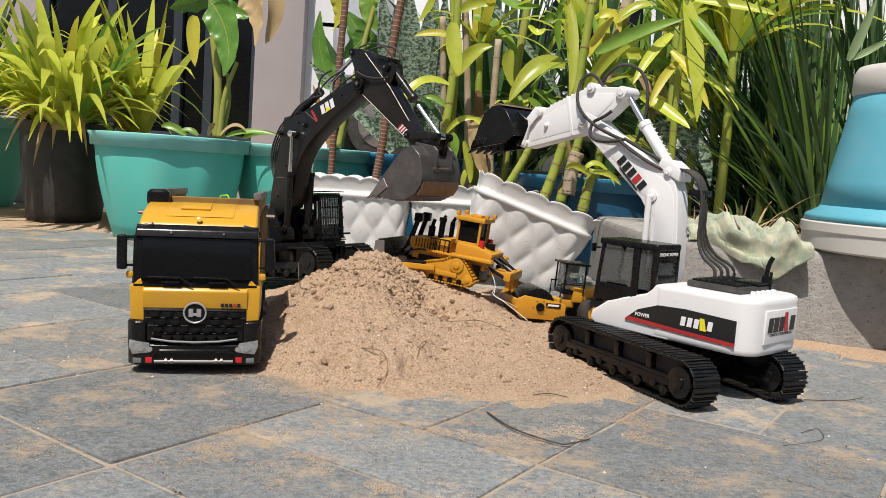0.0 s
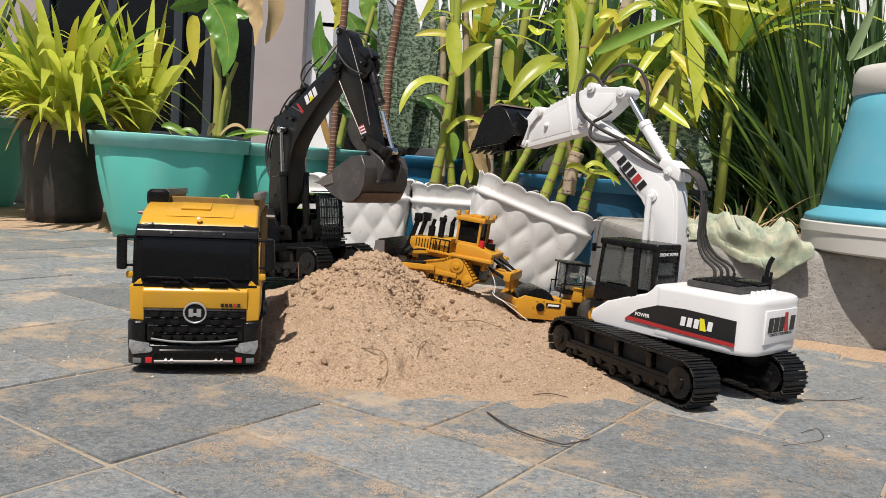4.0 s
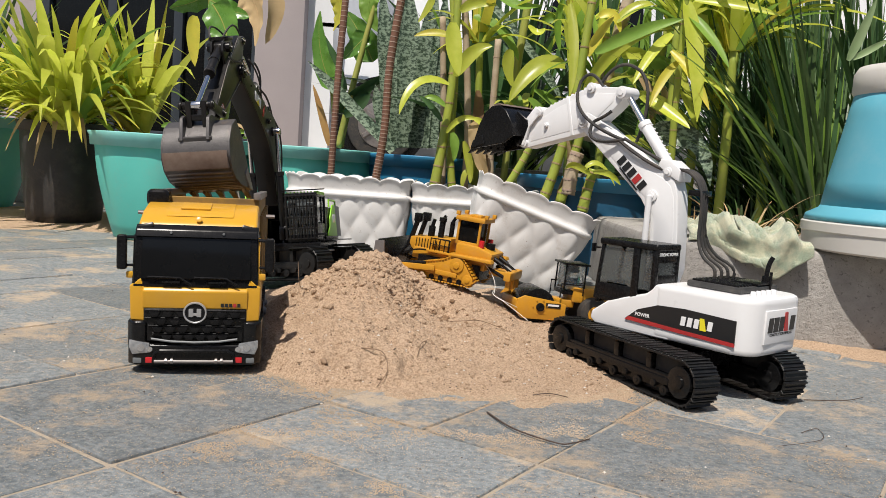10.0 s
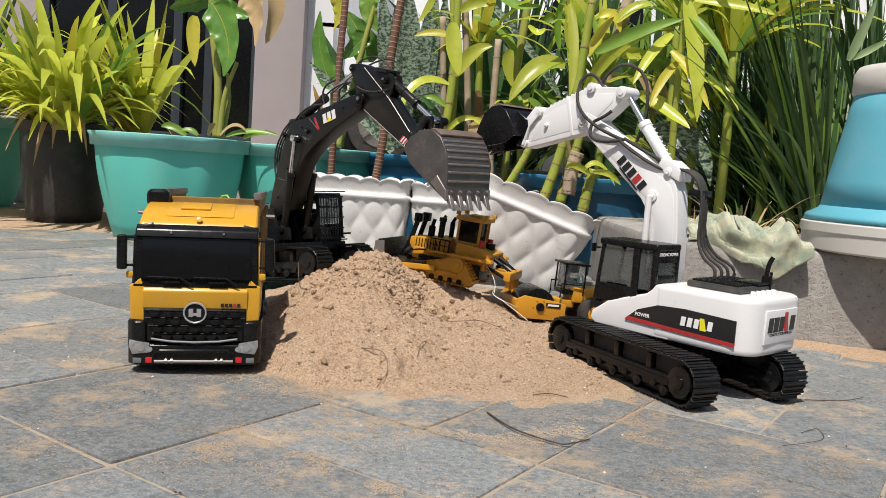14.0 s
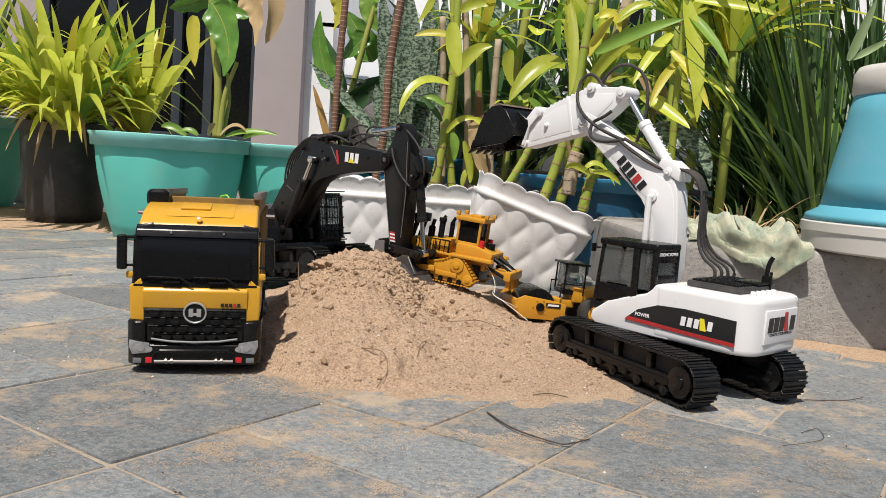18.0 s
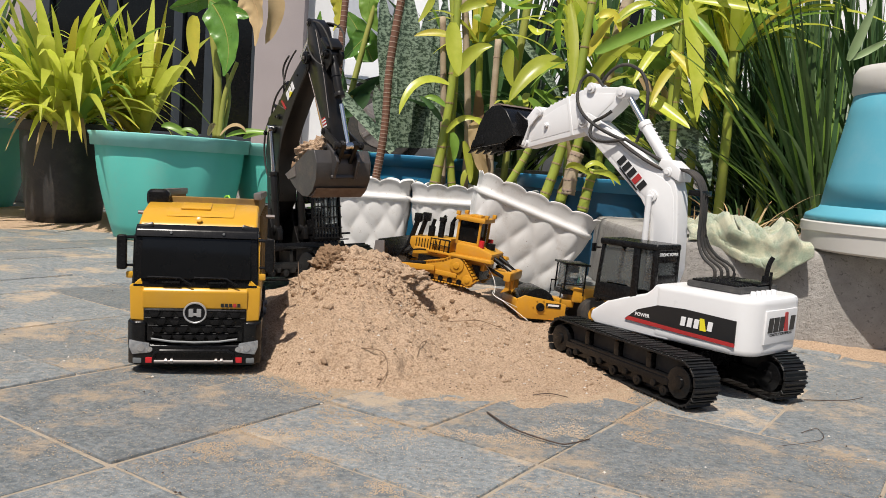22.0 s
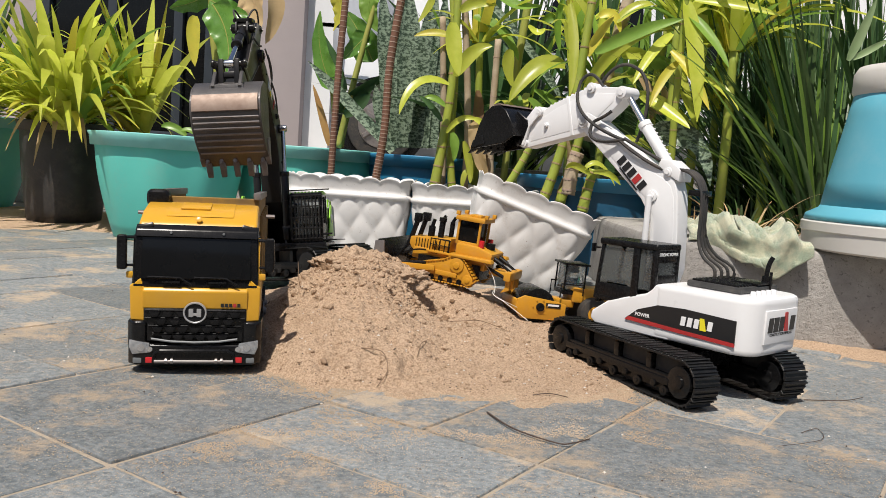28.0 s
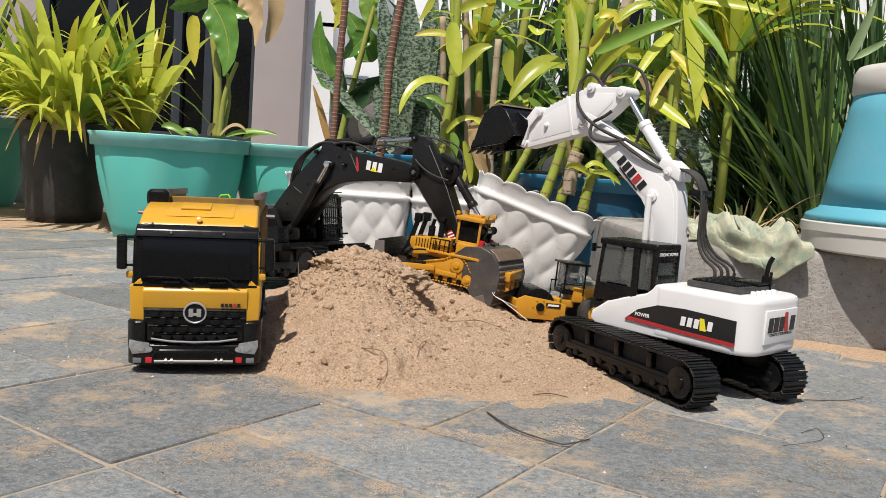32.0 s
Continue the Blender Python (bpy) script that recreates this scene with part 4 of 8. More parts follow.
def white_excavator():
    ob = thing("excavator", pose(0.53, 1.672, 0.0, 0, 0, 132), "white toy crawler excavator with black cab, parked beside the sand", "toy excavator")
    for s in (-1, 1):
        k = crawler(ob, 0.455, 0.082, 0.060, s * TRACK_HALF, 54, M_TRACK, M_GLOSSBLACK)
        k.matrix_basis = pose(0, 0, 0.005, 0, 0, -15.2) @ pose(TRACK_X, TRACK_Y, 0)
    u = part("undercarriage", merge(box(0.18, 2 * TRACK_HALF, 0.03, (TRACK_X, TRACK_Y, 0.058), 0.006), rod((0, 0, 0.07), (0, 0, 0.092), 0.062, n=32, bevel=0.002)), M_BLACK, ob)
    u.matrix_basis = pose(0, 0, 0, 0, 0, -15.2)
    # body shell: rounded rear, nose stepping down under the cab
    body = part("body", merge(plan([(0.03, -0.105), (0.03, 0.105)] + [(-0.130 - 0.052 * math.sin(a) ** 0.9 if a > 0 else -0.130, 0.105 - 0.050 * (1 - math.cos(a))) for a in (0.0, 0.2, 0.4, 0.6, 0.8, 1.0, 1.2, 1.4, 1.5708)] + [(-0.184, 0.0)] + [(-0.130 - 0.052 * math.sin(a) ** 0.9 if a > 0 else -0.130, -0.105 + 0.050 * (1 - math.cos(a))) for a in (1.5708, 1.4, 1.2, 1.0, 0.8, 0.6, 0.4, 0.2, 0.0)], 0.090, 0.200, 0.012, 4),
                              prism([(0.03, 0.090), (0.175, 0.092), (0.188, 0.102), (0.185, 0.118), (0.145, 0.146), (0.085, 0.166), (0.052, 0.176), (0.03, 0.198), (-0.01, 0.199), (-0.01, 0.090)], 0.018, 0.104, 0.006, 3),
                              prism([(0.03, 0.090), (0.175, 0.092), (0.18, 0.15), (-0.01, 0.195), (-0.01, 0.090)], -0.104, -0.03, 0.006, 3)), M_WHITE, ob)
    for s in (1, -1):
        y = s * 0.1058
        part("stripe", prism([(0.095, 0.118), (0.066, 0.141), (0.02, 0.157), (-0.04, 0.160), (-0.150, 0.156), (-0.150, 0.108), (-0.05, 0.112)], y - 0.0008, y + 0.0008), M_SIGNBLACK, body, "black side stripe")
        part("stripe_edge", prism([(0.096, 0.1155), (0.088, 0.1235), (-0.04, 0.1175), (-0.150, 0.114), (-0.150, 0.1065), (-0.04, 0.110)], y - 0.0012, y + 0.0012), M_SIGNRED, body, "dark red stripe")
        turn = pose(0, 0, 0, 90, 0, 180) if s > 0 else pose(0, 0, 0, 90, 0, 0)
        words("POWER", 0.010, Matrix.Translation((0.054, y + s * 0.0016, 0.131)) @ turn, M_SIGNWHITE, body, bold=0.0002)
        for k in range(5):
            part("logo_block", prism([(0.006, -0.009), (-0.004, -0.009), (-0.006, 0.009), (0.004, 0.009)], y - 0.0018, y + 0.0018) if k != 3 else
                 prism([(0.006, -0.011), (-0.007, -0.011), (-0.001, 0.012), (0.008, 0.012)], y - 0.002, y + 0.002), M_SIGNYELLOW if k == 3 else M_SIGNWHITE, body, "yellow logo shape" if k == 3 else "white logo shape").matrix_basis = pose(-0.040 - 0.0145 * k, 0, 0.136)
    part("rear_panel", box(0.004, 0.124, 0.064, (-0.1832, 0.0, 0.146), 0.0016), M_WHITE, body)
    for k in range(5):
        part("logo_block", prism([(-0.0105, -0.014), (0.0075, -0.014), (0.0105, 0.014), (-0.0075, 0.014)], -0.1862, -0.1850) if k != 3 else
             prism([(-0.0105, -0.015), (0.004, -0.015), (-0.001, 0.022), (-0.011, 0.022)], -0.1866, -0.1850), M_SIGNRED if k == 3 else M_SIGNBLACK, body, "red logo shape" if k == 3 else "black logo shape").matrix_basis = Matrix.Translation((0, 0.043 - 0.0215 * k, 0.150)) @ Matrix.Rotation(-math.pi / 2, 4, "Z")
    words("CONSTRUCTION VEHICLES", 0.0072, Matrix.Translation((-0.1856, 0.0, 0.131)) @ pose(0, 0, 0, 90, 0, -90), M_SIGNBLACK, body)
    cover = part("engine_cover", box(0.115, 0.15, 0.012, (-0.072, -0.01, 0.207), 0.003), M_DUSTY, body, "dusty black engine cover")
    for k in range(12):
        part("cover_slat", box(0.1, 0.004, 0.005, (-0.072, -0.075 + 0.012 * k, 0.2145), 0.001, segments=1), M_BLACK, cover)
    part("cover_panel", box(0.05, 0.06, 0.004, (-0.105, -0.03, 0.217), 0.001), M_BLACK, body)
    part("exhaust_pipe", merge(rod((-0.115, -0.062, 0.205), (-0.115, -0.062, 0.23), 0.009, n=16, bevel=0.002), tube(bend((-0.115, -0.062, 0.228), (-0.115, -0.062, 0.256), (-0.122, -0.068, 0.268), 8), 0.0048, 12)), M_BLACK, body)
    part("antenna", tube([(-0.13, -0.05, 0.2), (-0.13, -0.05, 0.24)], 0.0028, 8), M_BLACK, body)
    for k in range(5):
        part("cover_bolt", merge(rod((-0.148, 0.05 - 0.02 * k, 0.198), (-0.148, 0.05 - 0.02 * k, 0.209), 0.007, 0.005, 10, 0.001)), M_WHITE, body)
    # cab
    cab = part("cab", box(0.145, 0.084, 0.01, (0.108, 0.06, 0.150), 0.002), M_BLACK, ob)
    for yy in (0.098, 0.024):
        part("front_post", box(0.008, 0.008, 0.12, (0.176, yy, 0.205), 0.003, rot=(0, -6, 0)), M_BLACK, cab)
        part("rear_post", box(0.012, 0.010, 0.10, (0.040, yy, 0.225), 0.003), M_BLACK, cab)
    part("door_post", box(0.016, 0.006, 0.12, (0.084, 0.1, 0.213), 0.002), M_BLACK, cab)
    part("cab_roof", box(0.146, 0.088, 0.014, (0.106, 0.061, 0.270), 0.006, segments=3), M_BLACK, cab)
    part("rear_header", box(0.006, 0.076, 0.030, (0.038, 0.061, 0.254), 0.002), M_BLACK, cab)
    part("rear_sill", box(0.006, 0.076, 0.020, (0.038, 0.061, 0.204), 0.002), M_BLACK, cab)
    part("lower_door", box(0.095, 0.005, 0.036, (0.13, 0.0985, 0.164), 0.002), M_BLACK, cab)
    part("front_sill", box(0.006, 0.076, 0.035, (0.179, 0.061, 0.155), 0.002), M_BLACK, cab)
    part("side_window", box(0.078, 0.0015, 0.074, (0.134, 0.098, 0.222), 0), M_CABGLASS, cab)
    part("quarter_window", box(0.032, 0.0015, 0.08, (0.062, 0.098, 0.222), 0), M_CABGLASS, cab)
    part("rear_window", box(0.0015, 0.066, 0.036, (0.0385, 0.061, 0.226), 0), M_CABGLASS, cab)
    part("windscreen", box(0.0015, 0.07, 0.085, (0.178, 0.061, 0.218), 0, rot=(0, -6, 0)), M_CABGLASS, cab)
    part("off_side_window", box(0.13, 0.0015, 0.09, (0.108, 0.022, 0.212), 0), M_CABGLASS, cab)
    part("driver_seat", merge(box(0.04, 0.04, 0.012, (0.09, 0.061, 0.172), 0.004), box(0.012, 0.04, 0.05, (0.07, 0.061, 0.2), 0.004)), M_BLACK, cab)
    part("console", box(0.02, 0.05, 0.03, (0.155, 0.061, 0.172), 0.003), M_BLACK, cab)
    part("wing_mirror", merge(box(0.004, 0.014, 0.018, (0.186, 0.112, 0.255), 0.002), rod((0.176, 0.1, 0.255), (0.186, 0.112, 0.255), 0.002, n=6)), M_BLACK, cab)
    words("STRONG POWER", 0.0088, Matrix.Translation((0.0345, 0.061, 0.256)) @ pose(0, 0, 0, 90, 0, -90), M_SIGNWHITE, cab, bold=0.0002)
    # boom in the machine's mid plane, set a little to its right
    oy, hw = -0.012, 0.021
    boom = part("boom", shift(prism([(0.07, 0.16), (0.114, 0.16), (0.120, 0.26), (0.124, 0.322), (0.152, 0.364), (0.232, 0.430), (0.318, 0.500), (0.342, 0.520), (0.338, 0.544), (0.318, 0.552), (0.292, 0.540),
                                     (0.209, 0.484), (0.139, 0.444), (0.092, 0.424), (0.072, 0.408), (0.062, 0.378), (0.054, 0.30), (0.052, 0.22)], -hw, hw, 0.004, 3), pose(0, oy, 0)), M_WHITE, ob)
    part("boom_web", shift(prism([(0.066, 0.2), (0.104, 0.2), (0.110, 0.262), (0.114, 0.326), (0.142, 0.368), (0.222, 0.436), (0.300, 0.502), (0.286, 0.520), (0.212, 0.470), (0.148, 0.432), (0.098, 0.410), (0.080, 0.396), (0.070, 0.372), (0.063, 0.30), (0.063, 0.22)], -hw - 0.001, hw + 0.001, 0.002), pose(0, oy, 0)), M_WHITE, boom)
    for x, z, r in ((0.09, 0.185, 0.014), (0.122, 0.372, 0.013), (0.327, 0.530, 0.013), (0.088, 0.425, 0.010)):
        part("pin_boss", merge(rod((x, oy - hw - 0.005, z), (x, oy + hw + 0.005, z), r, n=18, bevel=0.002), rod((x, oy - hw - 0.007, z), (x, oy + hw + 0.007, z), r * 0.5, n=12)), M_WHITE, boom)
    for sd in (-1, 1):
        part("boom_ram", merge(rod((0.126, oy + sd * 0.031, 0.165), (0.125, oy + sd * 0.031, 0.27), 0.010, n=14, bevel=0.002), rod((0.125, oy + sd * 0.031, 0.265), (0.124, oy + sd * 0.031, 0.372), 0.0065, n=12)), M_WHITE, boom)
    part("stick_ram", merge(rod((0.10, oy, 0.436), (0.172, oy, 0.524), 0.0125, n=16, bevel=0.002), rod((0.168, oy, 0.519), (0.176, oy, 0.529), 0.0145, n=16, bevel=0.001)), M_WHITE, boom)
    part("piston_rod", rod((0.172, oy, 0.524), (0.226, oy, 0.592), 0.007, n=12), M_CHROME, boom)
    part("ram_mount", shift(prism([(0.06, 0.405), (0.115, 0.432), (0.11, 0.452), (0.085, 0.450), (0.058, 0.430)], -0.024, 0.024, 0.003), pose(0, oy, 0)), M_WHITE, boom)
    for k in range(8):
        x, z = 0.112 + 0.0072 * k, 0.455 + 0.0088 * k
        part("ram_clip", box(0.004, 0.003, 0.003, (x - 0.0085, oy, z + 0.0085), 0.0008, segments=1), M_WHITE, boom)
    y = oy + hw + 0.0016
    for k in range(5):
        c = pose(0.209 - 0.0145 * k, 0, 0.444 - 0.0128 * k, 0, -43, 0) @ Matrix.Diagonal((-1, 1, 1, 1))
        part("logo_block", shift(prism([(-0.0075, -0.0115), (0.006, -0.0115), (0.0075, 0.0115), (-0.006, 0.0115)], y - 0.0008, y + 0.0008), c), M_SIGNRED if k == 3 else M_SIGNBLACK, boom, "red logo shape" if k == 3 else "black logo shape")
    part("print_bar", shift(prism([(-0.034, -0.0016), (0.034, -0.0016), (0.034, 0.0016), (-0.034, 0.0016)], y - 0.0008, y + 0.0008), pose(0.188, 0, 0.405, 0, -43, 0)), M_SIGNBLACK, boom, "small black print")
    # stick
    stick = part("stick", shift(prism([(0.217, 0.602), (0.222, 0.580), (0.247, 0.556), (0.300, 0.514), (0.330, 0.502), (0.502, 0.463), (0.518, 0.470), (0.512, 0.492), (0.49, 0.535), (0.462, 0.553), (0.419, 0.574), (0.346, 0.600), (0.318, 0.610), (0.24, 0.606)], -0.019, 0.019, 0.003, 3), pose(0, oy, 0)), M_WHITE, ob)
    part("stick_web", shift(prism([(0.245, 0.592), (0.25, 0.572), (0.305, 0.526), (0.332, 0.515), (0.49, 0.479), (0.474, 0.530), (0.412, 0.562), (0.316, 0.596)], -0.020, 0.020, 0.002), pose(0, oy, 0)), M_WHITE, stick)
    part("stick_rib", shift(prism([(0.355, 0.498), (0.363, 0.496), (0.385, 0.583), (0.377, 0.586)], -0.0215, 0.0215, 0.001), pose(0, oy, 0)), M_WHITE, stick)
    for k in range(9):
        part("stick_clip", box(0.008, 0.008, 0.007, (0.345 + 0.0125 * k, oy, 0.606 - 0.0048 * k), 0.0015, segments=1), M_WHITE, stick)
    for x, z, r in ((0.226, 0.594, 0.014), (0.312, 0.606, 0.012), (0.327, 0.530, 0.0145), (0.508, 0.476, 0.012), (0.466, 0.553, 0.012), (0.44, 0.52, 0.006)):
        part("pin_boss", merge(rod((x, oy - 0.026, z), (x, oy + 0.026, z), r, n=18, bevel=0.002), rod((x, oy - 0.028, z), (x, oy + 0.028, z), r * 0.5, n=10)), M_WHITE, stick)
    for sd in (-1, 1):
        part("link_arm", shift(prism([(0.455, 0.552), (0.475, 0.565), (0.508, 0.53), (0.52, 0.478), (0.502, 0.472), (0.49, 0.516)], sd * 0.024 - 0.003, sd * 0.024 + 0.003, 0.001), pose(0, oy, 0)), M_WHITE, stick)
    b = part("bucket", box(0.02, 0.06, 0.006, (0, 0, 0.05), 0.001), M_BLACK, ob, "black plastic bucket")
    scoop(b, 0.135, 0.095, 0.125, M_BLACK, M_BLACK, M_BLACK, ribs=False)
    b.matrix_basis = Matrix.Translation((0.520, oy, 0.478)) @ Matrix.Rotation(radians(10), 4, "Y")
    # hoses
    for k in range(4):
        yy = oy - 0.020 + 0.013 * k
        part("hydraulic_hose", tube(bend((0.07, yy, 0.432), (0.012 - 0.004 * k, yy, 0.43), (0.016 - 0.004 * k, yy, 0.34), 8) + bend((0.016 - 0.004 * k, yy, 0.32), (0.018 - 0.004 * k, yy * 1.5, 0.262), (-0.028, yy * 1.8, 0.246), 8) + bend((-0.035, yy * 1.8, 0.242), (-0.052, yy * 2, 0.232), (-0.040, yy * 2, 0.205), 5), 0.0034, 8), M_RUBBER, boom)
    part("hose_clamp", box(0.026, 0.05, 0.012, (0.022, oy, 0.385), 0.002), M_BLACK, boom)
    part("hydraulic_hose", tube(bend((0.075, oy + 0.012, 0.432), (0.13, oy + 0.03, 0.458), (0.205, oy + 0.026, 0.492), 10), 0.0038, 7), M_RUBBER, boom)
    part("hydraulic_hose", tube(bend((0.09, oy + 0.018, 0.425), (0.15, oy + 0.032, 0.445), (0.215, oy + 0.028, 0.487), 10), 0.0038, 7), M_RUBBER, boom)
    part("hydraulic_hose", tube(bend((0.205, oy + 0.026, 0.490), (0.30, oy + 0.05, 0.470), (0.292, oy + 0.035, 0.520), 10) + bend((0.288, oy + 0.03, 0.53), (0.26, oy + 0.03, 0.54), (0.245, oy + 0.028, 0.552), 6), 0.0038, 7), M_RUBBER, boom)
    part("hydraulic_hose", tube(bend((0.212, oy + 0.024, 0.49), (0.35, oy + 0.05, 0.535), (0.356, oy + 0.012, 0.612), 12) + bend((0.354, oy + 0.01, 0.622), (0.335, oy, 0.662), (0.300, oy - 0.005, 0.612), 8), 0.0038, 7), M_RUBBER, boom)
    part("hydraulic_hose", tube(bend((0.312, oy - 0.006, 0.612), (0.27, oy - 0.012, 0.685), (0.215, oy - 0.02, 0.648), 12) + bend((0.21, oy - 0.02, 0.645), (0.165, oy - 0.022, 0.60), (0.205, oy - 0.02, 0.488), 10), 0.0038, 7), M_RUBBER, boom)
    return ob


white_excavator()


# ---- dump truck ----
def dump_truck():
    # x to the truck's left side, y to its rear
    ob = thing("dump_truck", pose(-0.435, 1.448, 0.0, 0, -1.2, 11) @ Matrix.Diagonal((1.065, 1, 1, 1)), "yellow and black toy dump truck with dark windscreen", "toy truck")
    W = 0.204
    h = W / 2
    shell = [(-h, 0.012), (-h, 0.075), (-h * 0.98, 0.12)]
    # profile in y-z, drawn out across the width
    cabp = [(0.004, 0.105), (0.0, 0.16), (0.02, 0.252), (0.032, 0.270), (0.07, 0.288), (0.125, 0.300), (0.155, 0.296), (0.158, 0.07), (0.10, 0.07), (0.10, 0.10)]

    def across(profile, half, bevel, seg=3, pinch=0.0):
        bm = prism(profile, -half, half, 0)
        for v in bm.verts:
            x, y, z = v.co
            v.co = (y * (1 - pinch * max(0.0, z - 0.15)), x, z)
        bmesh.ops.recalc_face_normals(bm, faces=bm.faces)
        return soften(bm, bevel, seg)

    cab = part("cab", across(cabp, h, 0.006, pinch=0.35), M_YELLOW, ob)
    part("roof_panel", across([(0.050, 0.280), (0.058, 0.2855), (0.12, 0.3012), (0.13, 0.299)], h * 0.55, 0.001), M_YELLOW, cab)
    part("roof_hatch", box(0.05, 0.04, 0.003, (-0.01, 0.095, 0.2965), 0.001, rot=(13, 0, 0)), M_YELLOW, cab)
    part("roof_lamp", rod((0, 0.036, 0.274), (0, 0.030, 0.277), 0.005, n=12, bevel=0.001), M_YELLOW, cab)
    part("visor", across([(0.008, 0.245), (0.014, 0.258), (0.026, 0.267), (0.03, 0.260), (0.02, 0.247)], h * 1.005, 0.003, pinch=0.2), M_GLOSSBLACK, cab)
    for s in (-1, 1):
        part("visor_corner", box(0.028, 0.007, 0.010, (s * h * 0.84, 0.022, 0.262), 0.003, rot=(-25, s * 14, 0)), M_BLACK, cab)
        part("marker_lamp", rod((s * h * 0.42, 0.012, 0.253), (s * h * 0.42, 0.008, 0.253), 0.0022, n=8), M_GREY, cab)
    scr = part("windscreen_frame", across([(-0.003, 0.156), (0.0146, 0.249), (0.023, 0.249), (0.006, 0.154)], h * 1.004, 0.004, pinch=0.2), M_GLOSSBLACK, cab)
    part("windscreen", across([(-0.0045, 0.172), (0.0126, 0.2445), (0.0146, 0.2445), (-0.002, 0.172)], h * 0.88, 0.001, pinch=0.2), M_SCREEN, cab, "dark tinted windscreen")
    for s in (0, 1):
        x0 = -0.078 + 0.075 * s
        part("wiper", merge(tube([(x0, -0.006, 0.175), (x0 + 0.052, -0.0065, 0.174), (x0 + 0.072, -0.0085, 0.162)], 0.0016, 6), box(0.03, 0.004, 0.0035, (x0 + 0.038, -0.007, 0.166), 0.001)), M_BLACK, cab)
    part("front_panel", across([(-0.004, 0.118), (-0.007, 0.15), (-0.002, 0.156), (0.006, 0.156), (0.006, 0.118)], h * 0.84, 0.003), M_YELLOW, cab)
    for s in (-1, 1):
        part("corner_panel", merge(shift(prism([(-0.012, 0.095), (0.012, 0.097), (0.014, 0.158), (-0.004, 0.172), (-0.014, 0.15)], -0.006, 0.006, 0.003, 3), pose(s * h * 0.91, 0.004, 0, 0, 0, 0) @ Matrix.Diagonal((s, 1, 1, 1)))), M_YELLOW, cab)
        part("door", box(0.004, 0.09, 0.075, (s * (h + 0.001), 0.085, 0.135), 0.002), M_YELLOW, cab)
        part("door_window", box(0.004, 0.085, 0.07, (s * (h * 0.965 + 0.001), 0.085, 0.215), 0.002, rot=(0, s * -3, 0)), M_SCREEN, cab)
        part("a_pillar", box(0.007, 0.012, 0.095, (s * h * 0.985, 0.016, 0.20), 0.003, rot=(-9, 0, 0)), M_YELLOW if s > 0 else M_BLACK, cab)
        part("mirror", merge(box(0.016, 0.014, 0.062, (s * (h + 0.018), 0.005, 0.217), 0.005, segments=3), rod((s * h, 0.012, 0.243), (s * (h + 0.02), 0.006, 0.243), 0.003, n=8), rod((s * h, 0.012, 0.193), (s * (h + 0.018), 0.006, 0.193), 0.0025, n=8)), M_BLACK, cab)
        part("mirror_arm", box(0.012, 0.012, 0.012, (s * (h + 0.006), 0.012, 0.176), 0.003), M_YELLOW, cab)
        part("step", box(0.012, 0.05, 0.012, (s * (h - 0.002), 0.09, 0.06), 0.003), M_BLACK, cab)
        part("door_handle", box(0.003, 0.018, 0.005, (s * (h + 0.004), 0.12, 0.158), 0.001), M_BLACK, cab)
    grille = part("grille", across([(-0.003, 0.058), (-0.005, 0.118), (0.004, 0.118), (0.004, 0.058)], h * 0.82, 0.002), M_GLOSSBLACK, cab)
    for r in range(4):
        z = 0.067 + 0.0140 * r
        wide = 0.076 - max(0, 2 - r) * 0.006
        cnt = 7
        for k in range(cnt):
            x = -wide + 2 * wide * (k + (0.5 if r % 2 else 0.0)) / cnt
            if abs(x) < wide and not (abs(x) < 0.016 and r > 1):
                part("grille_tooth", prism([(x - 0.0090, z + 0.004), (x + 0.0090, z + 0.004), (x + 0.0045, z - 0.0055), (x - 0.0045, z - 0.0055)], -0.012, -0.004, 0.0015, 2), M_BLACK, grille)
        part("grille_bar", box(2 * wide + 0.012, 0.004, 0.003, (0, -0.006, z + 0.006), 0.0008, segments=1), M_BLACK, grille)
    ring = lathe([(0.0164, -0.002), (0.0164, 0.003), (0.0172, 0.0038), (0.0188, 0.0038), (0.0196, 0.002), (0.0196, -0.002)], 40)
    badge = part("badge_ring", shift(ring, Matrix.Translation((0, -0.0095, 0.112)) @ Matrix.Rotation(math.pi / 2, 4, "X")), M_SILVER, cab, "round dull chrome badge")
    part("badge_disc", rod((0, -0.0085, 0.112), (0, -0.0108, 0.112), 0.0168, n=32), M_BLACK, badge)
    part("badge_shape", merge(box(0.0075, 0.002, 0.015, (-0.0065, -0.0118, 0.112), 0.0008), box(0.0075, 0.002, 0.015, (0.0065, -0.0118, 0.112), 0.0008), box(0.014, 0.002, 0.005, (0, -0.0116, 0.109), 0.0008)), M_SILVER, badge)
    for k in range(5):
        part("logo_block", box(0.0052, 0.001, 0.0065, (0.044 + 0.0068 * k, -0.0072, 0.1255), 0), M_SIGNRED if k == 3 else M_SIGNBLACK, cab, "small black logo shape")
